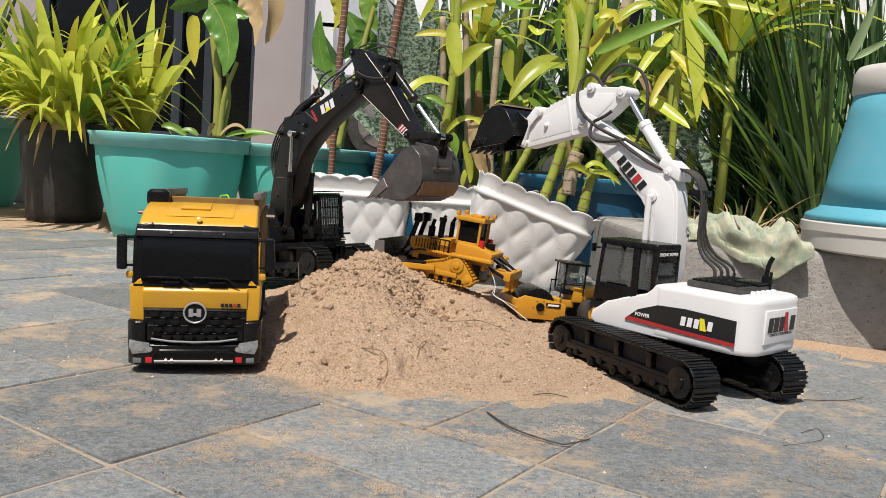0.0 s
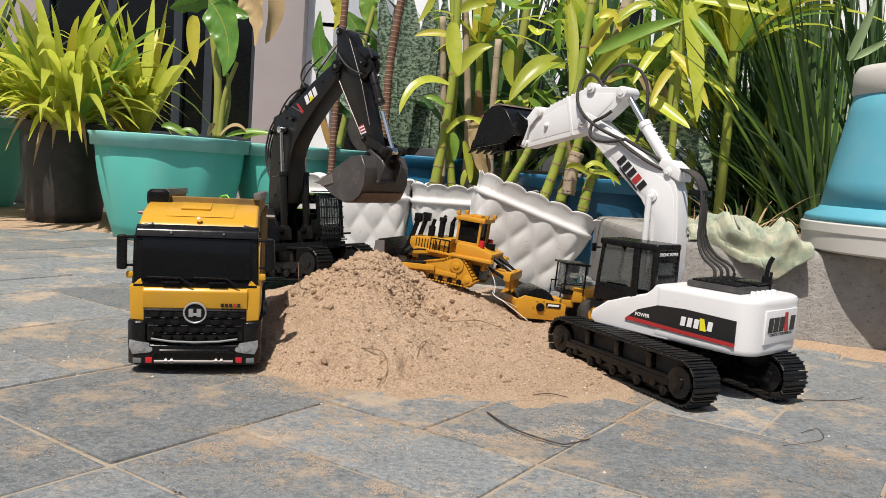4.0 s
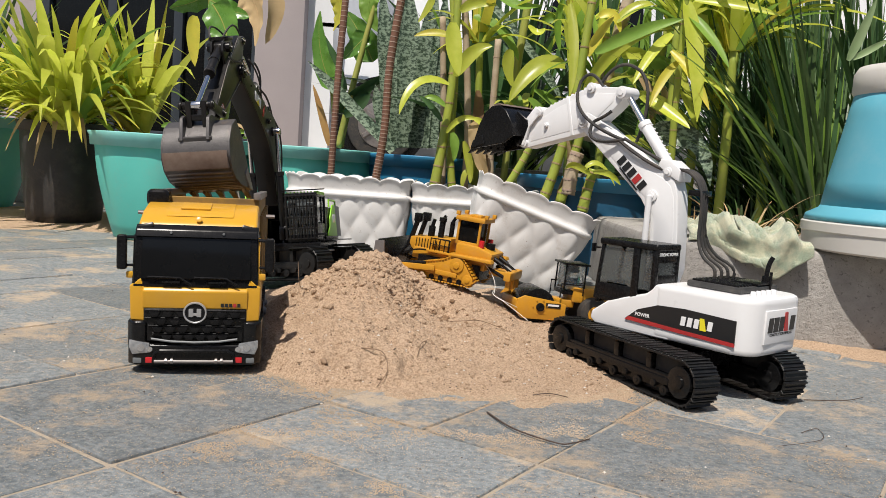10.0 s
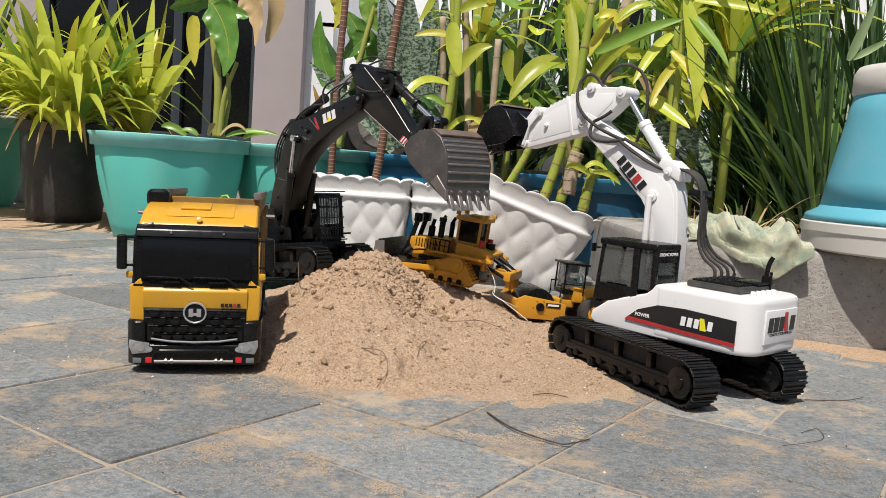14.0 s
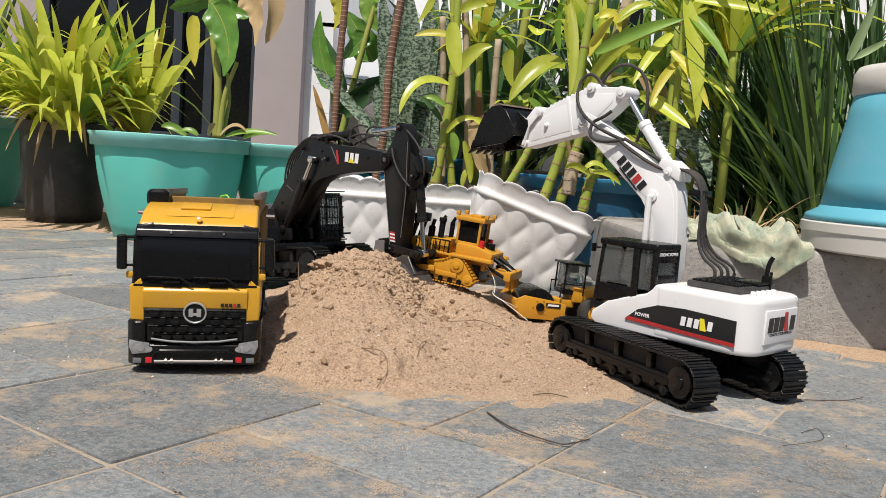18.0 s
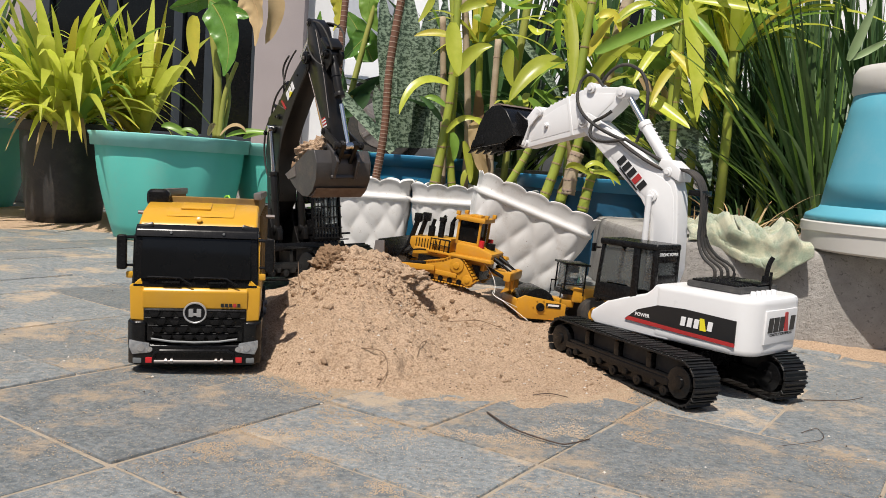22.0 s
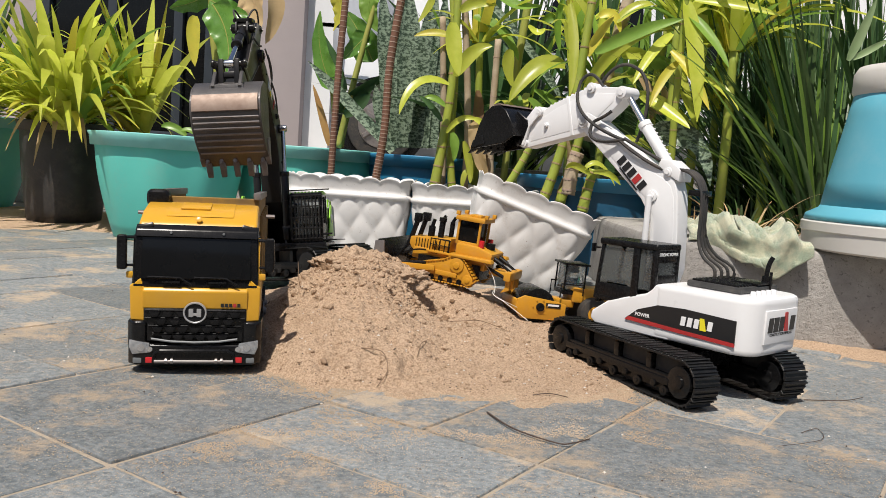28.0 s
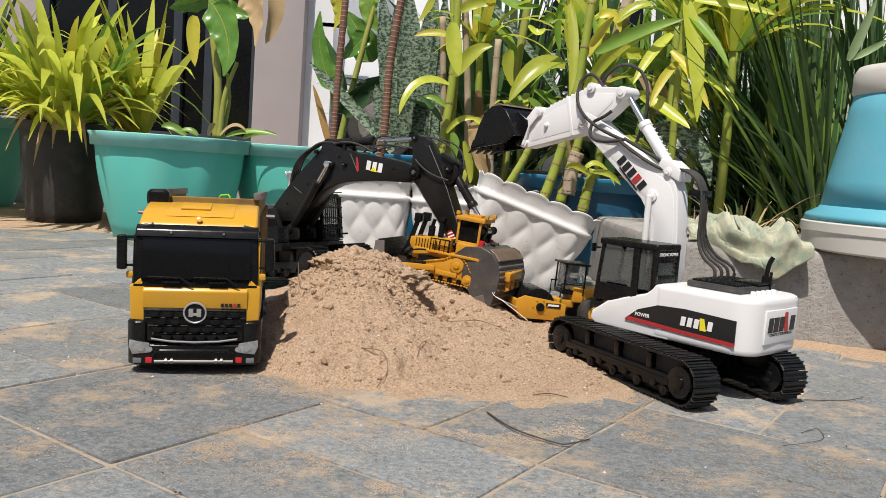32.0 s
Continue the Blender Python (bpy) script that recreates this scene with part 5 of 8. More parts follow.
    low = part("bumper", merge(plan([(-h * 1.07, 0.03), (-h * 1.07, 0.004), (-h * 0.94, -0.012), (h * 0.94, -0.012), (h * 1.07, 0.004), (h * 1.07, 0.03)], 0.016, 0.054, 0.005, 3),
                               plan([(-h * 1.08, 0.06), (-h * 1.08, 0.004), (-h * 0.97, -0.011), (-h * 0.80, -0.011), (-h * 0.74, 0.0), (-h * 0.74, 0.02)], 0.048, 0.096, 0.008, 4),
                               plan([(h * 1.08, 0.06), (h * 1.08, 0.004), (h * 0.97, -0.011), (h * 0.80, -0.011), (h * 0.74, 0.0), (h * 0.74, 0.02)], 0.048, 0.096, 0.008, 4)), M_GLOSSBLACK, ob, "black bumper and lower corners")
    part("bumper_lip", tube([(-0.07, -0.010, 0.064), (-0.04, -0.013, 0.060), (0, -0.014, 0.0585), (0.04, -0.013, 0.060), (0.07, -0.010, 0.064)], 0.0022, 8), M_GREY, low)
    part("bull_bar", tube([(-0.066, -0.013, 0.022), (-0.064, -0.016, 0.038), (-0.055, -0.017, 0.044), (0.055, -0.017, 0.044), (0.064, -0.016, 0.038), (0.066, -0.013, 0.022)], 0.003, 8), M_BLACK, low)
    part("tow_bar", rod((-0.064, -0.016, 0.024), (0.064, -0.016, 0.024), 0.0032, n=12), M_STEEL, low, "chrome bar across the bumper")
    for x in (-0.045, -0.036, 0.036, 0.045):
        part("bar_clamp", rod((x - 0.002, -0.016, 0.025), (x + 0.002, -0.016, 0.025), 0.0052, n=10), M_STEEL, low)
    for s in (-1, 1):
        hl = part("headlight", shift(prism([(-0.020, 0.034), (0.014, 0.030), (0.020, 0.046), (0.020, 0.062), (-0.018, 0.054)], -0.004, 0.004, 0.002), pose(s * h * 0.86, -0.0100, 0.012) @ Matrix.Diagonal((0.85 * s, 1, 0.82, 1))), M_LAMP, ob, "clear headlight")
        part("bulb", merge(rod((s * h * 0.84, -0.013, 0.049), (s * h * 0.84, -0.0155, 0.049), 0.0065, n=16), rod((s * h * 0.70, -0.012, 0.046), (s * h * 0.70, -0.0150, 0.046), 0.0045, n=14)), M_CHROME, hl)
        part("fog_light", box(0.016, 0.004, 0.010, (s * h * 0.69, -0.0125, 0.026), 0.001), M_RED, low, "red reflector")
        part("side_lamp", box(0.014, 0.004, 0.010, (s * h * 0.9, -0.0110, 0.025), 0.002), M_GREY, low)
    # chassis, wheels, fuel tanks
    chassis = part("chassis", merge(box(0.05, 0.50, 0.03, (0, 0.33, 0.065), 0.003), box(0.14, 0.012, 0.012, (0, 0.06, 0.045), 0.003), box(0.14, 0.012, 0.012, (0, 0.39, 0.045), 0.003), box(0.14, 0.012, 0.012, (0, 0.49, 0.045), 0.003)), M_BLACK, ob)
    for y in (0.062, 0.168, 0.39, 0.49):
        for s in (-1, 1):
            x = s * (h - 0.016)
            w = part("wheel", rod((x - 0.016, y, 0.042), (x + 0.016, y, 0.042), 0.038, n=28, bevel=0.004), M_RUBBER, ob)
            part("tyre_tread", merge(*[shift(box(0.033, 0.005, 0.003), Matrix.Translation((x, y, 0.042)) @ Matrix.Rotation(6.2832 * k / 26, 4, "X") @ Matrix.Translation((0, 0, 0.0395))) for k in range(26)]), M_RUBBER, w)
            part("rim", merge(rod((x + s * 0.010, y, 0.042), (x + s * 0.0175, y, 0.042), 0.022, n=20, bevel=0.002), rod((x + s * 0.01, y, 0.042), (x + s * 0.022, y, 0.042), 0.009, n=12, bevel=0.001)), M_STEEL, w)
    for s in (-1, 1):
        part("mudguard", prism([(0.012, 0.05), (0.018, 0.092), (0.04, 0.10), (0.085, 0.10), (0.108, 0.085), (0.11, 0.05), (0.103, 0.06), (0.088, 0.084), (0.04, 0.086), (0.026, 0.07)], 0, 0.034, 0.002), M_BLACK, ob).matrix_basis = Matrix.Translation((s * h - (0.0 if s < 0 else 0.0), 0, 0)) @ Matrix.Rotation(math.pi / 2, 4, "Z") @ Matrix.Diagonal((1, 1, 1, 1)) @ Matrix.Translation((0, -0.034 if s < 0 else 0.0, 0))
        part("side_tank", box(0.03, 0.12, 0.04, (s * (h - 0.02), 0.26, 0.06), 0.006), M_STEEL if s < 0 else M_BLACK, ob)
        part("hanging_hose", tube([(s * (h - 0.006), 0.17, 0.11), (s * (h + 0.002), 0.19, 0.10), (s * (h + 0.001), 0.21, 0.08)], 0.003, 6), M_BLACK, ob)
    part("air_snorkel", merge(box(0.040, 0.04, 0.034, (-h * 0.84, 0.172, 0.306), 0.012, segments=3), box(0.026, 0.022, 0.16, (-h * 0.86, 0.180, 0.22), 0.005)), M_BLACK, ob)
    part("cab_back_frame", box(0.16, 0.012, 0.14, (0, 0.172, 0.14), 0.003), M_BLACK, ob)
    # tipper body: floor, leaning headboard, sides with ribs, tailgate
    bed = part("tipper_bed", box(0.19, 0.40, 0.008, (0, 0.395, 0.108), 0.002), M_YELLOW, ob, "dusty yellow tipper body with steel edges")
    part("headboard", box(0.185, 0.008, 0.21, (0, 0.200, 0.205), 0.002, rot=(7, 0, 0)), M_BEDDIRT, bed)
    for s in (-1, 1):
        part("bed_side", prism([(0.19, 0.105), (0.60, 0.105), (0.615, 0.298), (0.178, 0.312)], -0.004, 0.004, 0.002), M_BEDDIRT, bed).matrix_basis = Matrix.Translation((s * (h - 0.011), 0, 0)) @ Matrix.Rotation(math.pi / 2, 4, "Z") 
        part("bed_rim", prism([(0.172, 0.308), (0.618, 0.294), (0.618, 0.308), (0.172, 0.322)], -0.007, 0.007, 0.002), M_STEEL, bed, "worn steel top edge").matrix_basis = Matrix.Translation((s * (h - 0.011), 0, 0)) @ Matrix.Rotation(math.pi / 2, 4, "Z")
        for k in range(6):
            part("side_rib", box(0.008, 0.012, 0.165, (s * (h - 0.004), 0.215 + 0.072 * k, 0.192), 0.002), M_BEDDIRT, bed)
        part("headboard_bolt", rod((s * (h + 0.006), 0.185, 0.275), (s * (h + 0.022), 0.185, 0.275), 0.004, n=8), M_STEEL, bed)
    part("headboard_rim", box(0.18, 0.012, 0.012, (0, 0.186, 0.292), 0.002), M_BEDDIRT, bed)
    part("tailgate", box(0.19, 0.008, 0.15, (0, 0.602, 0.18), 0.002, rot=(-6, 0, 0)), M_YELLOW, bed)
    return ob


dump_truck()
# ---- plants ----
L_STALKG = material("green_stalk", (0.24, 0.27, 0.05), 0.45, second=(0.36, 0.35, 0.09), scale=9, amount=0.8)
L_GLOSS = leaf_mat("glossy_green_leaf", (0.09, 0.22, 0.035), (0.17, 0.33, 0.055), trans=0.35, rough=0.28)
L_AMBER = leaf_mat("amber_dead_leaf", (0.42, 0.25, 0.09), (0.3, 0.15, 0.05), trans=0.2)
L_PALE = leaf_mat("pale_grey_green_leaf", (0.22, 0.32, 0.14), (0.28, 0.36, 0.18), trans=0.25)
LEAF_RNG = random.Random(3)


def frond(parent, pts, width, mat_, name="leaf", roll=None, n=12):
    """A broad leaf along a curve: pointed ends, folded along the midrib, wavy edges, turned about its own length by roll degrees."""
    wide = width > 0.08 and name == "leaf"
    n = 30 if wide else n
    P = bend(*pts, n)
    roll = radians(LEAF_RNG.uniform(-50, 50) if roll is None else roll + LEAF_RNG.uniform(-8, 8))
    wav, ph = LEAF_RNG.uniform(0.03, 0.10), LEAF_RNG.uniform(0, 6)
    bm = bmesh.new()
    rows = []
    for i, p in enumerate(P):
        k = i / n
        t = (P[min(i + 1, n)] - P[max(i - 1, 0)]).normalized()
        face = Vector((0.15, -1.0, 0.35))
        w = t.cross(face)
        if w.length < 0.05:
            w = t.cross(Vector((1, 0, 0)))
        w = (Matrix.Rotation(roll, 3, t) @ w.normalized()).normalized()
        up = w.cross(t)
        if name == "blade":
            hw = width / 2 * min(1.0, (1 - k) * 3.2 + 0.02) ** 0.8 * (0.8 + 0.2 * k)
        else:
            hw = width / 2 * (math.sin(math.pi * min(1.0, 0.06 + 0.94 * k ** 0.8)) ** 0.62) * (1 if k < 1 else 0.02) + 0.0008
        e = wav * hw * math.sin(9 * k + ph)
        if wide:
            hw = width / 2 * min(1.0, (k * 9) ** 0.5 + 0.05) * max(0.02, 1 - k ** 1.7) ** 0.75 * (1 + 0.05 * math.sin(17 * k + ph))
            row = []
            for c in (-1, -0.8, -0.6, -0.4, -0.2, 0, 0.2, 0.4, 0.6, 0.8, 1):
                vein = 0.045 * hw * math.sin(6.283 * (k * 6.5 - 1.2 * abs(c))) * abs(c)
                ruffle = 0.13 * hw * abs(c) ** 3 * math.sin(21 * k + ph + 2 * c)
                row.append(bm.verts.new(p + w * hw * c + up * (hw * 0.26 * abs(c) ** 1.4 + vein + ruffle)))
            rows.append(row)
            continue
        rows.append([bm.verts.new(p + w * (-hw) + up * (hw * 0.30 + e)), bm.verts.new(p + w * (-hw * 0.5) + up * hw * 0.08), bm.verts.new(p),
                     bm.verts.new(p + w * (hw * 0.5) + up * hw * 0.08), bm.verts.new(p + w * hw + up * (hw * 0.30 - e))])
    for r, q in zip(rows, rows[1:]):
        for j in range(len(r) - 1):
            bm.faces.new((r[j], r[j + 1], q[j + 1], q[j]))
    ob = part(name, bm, mat_, parent, smooth=True)
    if wide:
        part("midrib", tube(P[:-2], width * 0.022, 6, width * 0.006), L_STALKG if mat_ is L_GLOSS else mat_, parent)
    return ob


def stalk(parent, pts, r, mat_, name="stem", end=None):
    """A jointed stalk through a few points."""
    P = [Vector(p) for p in pts]
    dense = []
    for i in range(len(P) - 1):
        a, b, c, d = P[max(i - 1, 0)], P[i], P[i + 1], P[min(i + 2, len(P) - 1)]
        for j in range(16 if mat_ is L_BARK else 8):
            t = j / (16 if mat_ is L_BARK else 8)
            dense.append(0.5 * ((2 * b) + (c - a) * t + (2 * a - 5 * b + 4 * c - d) * t * t + (3 * b - a - 3 * c + d) * t ** 3))
    dense.append(P[-1])
    ob = part(name, tube(dense, r, 10, end or r), mat_, parent, smooth=True)
    for i in range(2, len(dense) - 1 if mat_ is not L_STALKG else 0, 1 if mat_ is L_BARK else 3):
        a, d = dense[i], (dense[i + 1] - dense[i - 1]).normalized()
        rr = (r + ((end or r) - r) * i / len(dense)) * 1.07
        k = 0.10 if mat_ is L_BARK else 0.14
        part("node_ring", rod(a - d * r * k, a + d * r * k, rr, rr * 1.02, 10), L_RING if mat_ in (L_BARK, L_CANE) else L_DRY if mat_ is L_STALK else L_STALKG, ob)
    return ob


def blade(base, tip, width, sag=0.0, fold=0.25, n=8):
    """A strap leaf from base to tip; sag lifts its middle."""
    a, b = Vector(base), Vector(tip)
    P = bend(a, a.lerp(b, 0.5) + Vector((0, 0, sag)), b, n)
    bm = bmesh.new()
    rows = []
    for i, p in enumerate(P):
        k = i / n
        t = (P[min(i + 1, n)] - P[max(i - 1, 0)]).normalized()
        w = t.cross(Vector((0, 0, 1)))
        if w.length < 0.05:
            w = Vector((1, 0, 0))
        w.normalize()
        up = w.cross(t)
        hw = width / 2 * ((math.sin(math.pi * min(1.0, k * 0.92 + 0.08) ** 0.75) ** 0.7) * 0.65 + 0.35 * (1 - k ** 3)) if k < 1 else 0.0008
        rows.append([bm.verts.new(p - w * hw + up * hw * fold), bm.verts.new(p), bm.verts.new(p + w * hw + up * hw * fold)])
    for r, q in zip(rows, rows[1:]):
        for j in range(2):
            bm.faces.new((r[j], r[j + 1], q[j + 1], q[j]))
    return bm


def rosette(name, x, y, z, count, length, width, mats, label, rng, up=(20, 80), spread=(0, 360), sag=0.35, droop=0.0, root=0.04):
    ob = thing(name, pose(x, y, z), label, "plant")
    for k in range(count):
        az = radians(rng.uniform(*spread))
        el = radians(rng.uniform(*up))
        ln = length * rng.uniform(0.55, 1.1)
        d = Vector((math.cos(az) * math.cos(el), math.sin(az) * math.cos(el), math.sin(el)))
        tip = d * ln + Vector((0, 0, -droop * ln * math.cos(el) * rng.uniform(0.3, 1.3)))
        base = Vector((math.cos(az), math.sin(az), 0)) * root * rng.random()
        part("leaf", blade(base, tip, width * rng.uniform(0.6, 1.2), ln * sag * rng.uniform(0.5, 1.2) * math.cos(el)), rng.choice(mats), ob, smooth=True)
    return ob


RNG = random.Random(11)
rosette("strap_leaf_plant", -1.90, 3.98, 0.44, 150, 0.80, 0.062, [L_LIME] * 7 + [L_GREEN, L_YELLOW], "bushy lime green strap-leaved plant in the black pot", RNG, (8, 70), sag=0.62, droop=0.40, root=0.12)
rosette("strap_leaf_plant", -2.60, 4.30, 0.46, 110, 0.85, 0.060, [L_LIME] * 5 + [L_GREEN, L_GREEN], "bushy lime green strap-leaved plant in a teal pot", RNG, (10, 86), sag=0.55, droop=0.35)
rosette("strap_leaf_plant", -1.62, 4.30, 0.42, 90, 0.80, 0.055, [L_LIME] * 3 + [L_YELLOW] * 3 + [L_GREEN], "yellowing strap-leaved plant behind the teal pot", RNG, (18, 80), spread=(80, 330), sag=0.50, droop=0.42)
rosette("strap_leaf_plant", -1.78, 3.84, 0.45, 42, 0.70, 0.056, [L_LIME] * 6 + [L_GREEN], "arching lime strap-leaved plant at the edge of the black pot", RNG, (14, 70), spread=(170, 370), sag=0.6, droop=0.40, root=0.08)
rosette("shrub", -2.9, 5.0, 0.5, 120, 0.9, 0.06, [L_DARK, L_DARK, L_GRASS, L_GREEN], "dark green shrub behind the pots", RNG, (10, 88), sag=0.2)
rosette("grass_clump", 1.42, 3.02, 0.24, 210, 1.10, 0.016, [L_GRASS] * 6 + [L_DARK] * 3 + [L_GREEN], "dense clump of dark green arching grass", RNG, (22, 84), spread=(60, 235), sag=0.20, root=0.2)
rosette("grass_clump", 1.30, 3.3, 0.24, 190, 1.0, 0.014, [L_GRASS] * 5 + [L_DARK] * 4, "dense clump of dark green arching grass", RNG, (20, 89), spread=(30, 230), sag=0.2, droop=0.15, root=0.2)
rosette("grass_clump", 1.55, 3.35, 0.24, 200, 1.2, 0.02, [L_GRASS] * 3 + [L_DARK] * 5, "dense clump of dark green arching grass", RNG, (25, 89), spread=(10, 200), sag=0.16, root=0.2)
for cx, cy, cz, cnt, ln in ((0.60, 3.35, 0.78, 26, 0.42), (0.92, 3.15, 0.92, 30, 0.44), (0.10, 3.62, 0.95, 22, 0.40), (0.50, 3.55, 0.98, 26, 0.40), (0.30, 3.6, 0.62, 14, 0.30), (1.05, 3.3, 0.70, 16, 0.36), (0.98, 2.95, 0.88, 34, 0.42), (0.80, 3.05, 0.98, 26, 0.40), (1.15, 3.0, 1.02, 22, 0.40)):
    crown = rosette("dracaena", cx, cy, cz, cnt, ln, 0.040, [L_LIME] * 5 + [L_YELLOW, L_GREEN, L_GREEN], "arching lime leaves at the head of a dracaena cane", RNG, (10, 85), sag=0.45, droop=0.45)
    part("cane", tube([(0.02, 0.05, 0.22 - cz), (0.015, 0.03, 0.5 * (0.3 - cz)), (0, 0, -0.05), (0.005, 0, 0.03)], 0.019, 10, 0.014), L_STALK, crown, smooth=True)
rosette("dry_grass", 0.95, 2.62, 0.25, 70, 0.34, 0.007, [L_BROWN, L_DRY, L_DRY, L_GRASS], "brown dry grass stalks on the plant bed", RNG, (0, 38), sag=0.22, droop=0.2, root=0.2)
# backing foliage: its shade is put into the dark leaf colour
rosette("shrub", 0.25, 4.75, 0.42, 150, 1.15, 0.075, [L_DARK] * 5 + [L_GREEN, L_GRASS], "shrub behind the canes, leaves coloured dark to stand for shade", RNG, (15, 88), sag=0.25, droop=0.1, root=0.3)
rosette("shrub", 0.95, 4.6, 0.42, 90, 1.15, 0.075, [L_DARK] * 5 + [L_GREEN, L_GRASS], "shrub behind the canes, leaves coloured dark to stand for shade", RNG, (15, 88), sag=0.25, droop=0.1, root=0.3)
rosette("shrub", 1.7, 4.3, 0.42, 70, 1.15, 0.06, [L_DARK] * 5 + [L_GRASS] * 2, "shrub behind the grass, leaves coloured dark to stand for shade", RNG, (15, 88), sag=0.25, droop=0.1, root=0.3)
rosette("grass_clump", 1.85, 3.3, 0.24, 170, 1.35, 0.022, [L_GRASS] * 4 + [L_DARK] * 4 + [L_GREEN], "dense clump of dark green arching grass", RNG, (35, 89), sag=0.14, root=0.3)
# added filler: dark leaves cover the bright wall behind the bin
rosette("shrub", 2.15, 4.0, 0.42, 170, 1.25, 0.05, [L_DARK] * 5 + [L_GRASS] * 2, "dark shrub added behind the bin to cover the bright wall", RNG, (15, 88), sag=0.25, droop=0.1, root=0.35)
# drooping dry leaves over the black pot
SPENT = thing("dry_leaf", pose(-1.87, 3.98, 0.44), "dry tan leaves hanging over the black pot", "leaf")
for a, ln, hgt, wd in ((250, 0.34, -0.10, 0.035), (215, 0.42, -0.13, 0.03), (285, 0.30, -0.08, 0.04), (268, 0.28, -0.16, 0.035), (310, 0.36, -0.10, 0.03)):
    d = Vector((math.cos(radians(a)), math.sin(radians(a)), 0))
    part("leaf", blade(d * 0.05, d * ln + Vector((0, 0, hgt)), wd, 0.28), L_DRY, SPENT, smooth=True)
TARO = thing("elephant_ear", pose(-1.051, 3.700, 0.473), "elephant ear plant with glossy leaves and one dried leaf", "plant")
stalk(TARO, ((-0.005, 0.000, -0.013), (-0.007, 0.000, 0.226), (-0.039, 0.000, 0.448), (-0.055, 0.000, 0.643)), 0.0193, L_STALKG, "stem", 0.0141)
stalk(TARO, ((0.014, -0.020, -0.012), (0.031, -0.020, 0.177), (0.080, -0.020, 0.329)), 0.0140, L_STALKG, "stem", 0.0089)
stalk(TARO, ((0.013, 0.020, -0.011), (0.039, 0.020, 0.156), (0.026, 0.020, 0.281)), 0.0116, L_STALKG, "stem", 0.0077)
frond(TARO, ((-0.023, -0.080, 0.561), (0.098, -0.105, 0.416), (0.053, -0.130, 0.253)), 0.148, L_GLOSS, roll=20)
frond(TARO, ((-0.046, -0.040, 0.587), (0.077, -0.040, 0.522), (0.156, -0.040, 0.540)), 0.094, L_GLOSS)
frond(TARO, ((-0.064, 0.000, 0.618), (-0.162, 0.000, 0.558), (-0.237, 0.000, 0.548)), 0.099, L_GLOSS)
frond(TARO, ((-0.017, 0.050, 0.681), (-0.077, 0.050, 0.578), (-0.036, 0.050, 0.531)), 0.122, L_GREEN)
frond(TARO, ((0.113, -0.150, 0.611), (0.229, -0.175, 0.579), (0.201, -0.200, 0.381)), 0.122, L_DRY, roll=35)
frond(TARO, ((0.238, -0.120, 0.638), (0.288, -0.135, 0.567), (0.232, -0.150, 0.400)), 0.080, L_DRY)
frond(TARO, ((-0.091, -0.100, 0.505), (-0.100, -0.100, 0.428), (-0.082, -0.100, 0.289)), 0.057, L_YELLOW)
frond(TARO, ((0.055, -0.150, -0.002), (0.124, -0.150, 0.088), (0.177, -0.150, 0.006)), 0.028, L_DRY)
frond(TARO, ((0.079, -0.150, -0.005), (0.175, -0.150, 0.043), (0.304, -0.150, 0.015)), 0.027, L_GREEN)
frond(TARO, ((-0.092, -0.150, -0.012), (-0.168, -0.150, 0.043), (-0.203, -0.150, 0.017)), 0.031, L_GREEN)
frond(TARO, ((-0.034, -0.180, -0.009), (-0.072, -0.180, 0.024), (-0.112, -0.180, 0.004)), 0.027, L_GREEN)
frond(TARO, ((0.141, -0.100, -0.006), (0.201, -0.100, 0.040), (0.288, -0.100, 0.021)), 0.023, L_GREEN)
frond(TARO, ((0.016, -0.200, -0.007), (0.030, -0.200, 0.054), (0.048, -0.200, 0.039)), 0.023, L_DRY)
CANEA = thing("bare_stem_plant", pose(-0.525, 3.660, 0.312), "tall bare red-brown stem with pale leaf scars", "plant")
stalk(CANEA, ((0.000, 0.000, 0.000), (0.004, 0.000, 0.247), (0.011, 0.000, 0.520), (0.025, 0.000, 0.838)), 0.0152, L_BARK, "stem")
CANEB = thing("bare_stem_plant", pose(-0.319, 3.600, 0.317), "tall bare red-brown stem with pale leaf scars", "plant")
stalk(CANEB, ((0.000, 0.000, 0.000), (0.026, 0.000, 0.229), (0.034, 0.000, 0.523), (0.071, 0.000, 0.837)), 0.0175, L_BARK, "stem")
TARO2 = thing("elephant_ear", pose(-0.588, 4.350, 0.465), "elephant ear plant with upright dark leaves", "plant")
stalk(TARO2, ((0.001, -0.050, -0.001), (0.062, -0.050, 0.331), (0.124, -0.050, 0.624), (0.170, -0.050, 0.826)), 0.0179, L_STALKG, "stem", 0.0119)
stalk(TARO2, ((-0.024, 0.000, -0.002), (-0.042, 0.000, 0.211), (-0.063, 0.000, 0.327)), 0.0136, L_STALKG, "stem", 0.0091)
stalk(TARO2, ((0.012, 0.000, 0.001), (0.043, 0.000, 0.187), (0.102, 0.000, 0.309)), 0.0121, L_STALKG, "stem", 0.0075)
frond(TARO2, ((-0.034, -0.050, 0.301), (-0.149, -0.050, 0.461), (-0.129, -0.050, 0.692)), 0.115, L_GLOSS, roll=0)
frond(TARO2, ((-0.020, 0.030, 0.274), (-0.040, 0.030, 0.421), (-0.121, 0.030, 0.591)), 0.097, L_DARK)
frond(TARO2, ((0.147, 0.050, 0.465), (0.076, 0.075, 0.612), (-0.018, 0.100, 0.728)), 0.170, L_GLOSS)
frond(TARO2, ((0.117, -0.030, 0.598), (0.049, -0.030, 0.506), (-0.007, -0.030, 0.459)), 0.112, L_GLOSS)
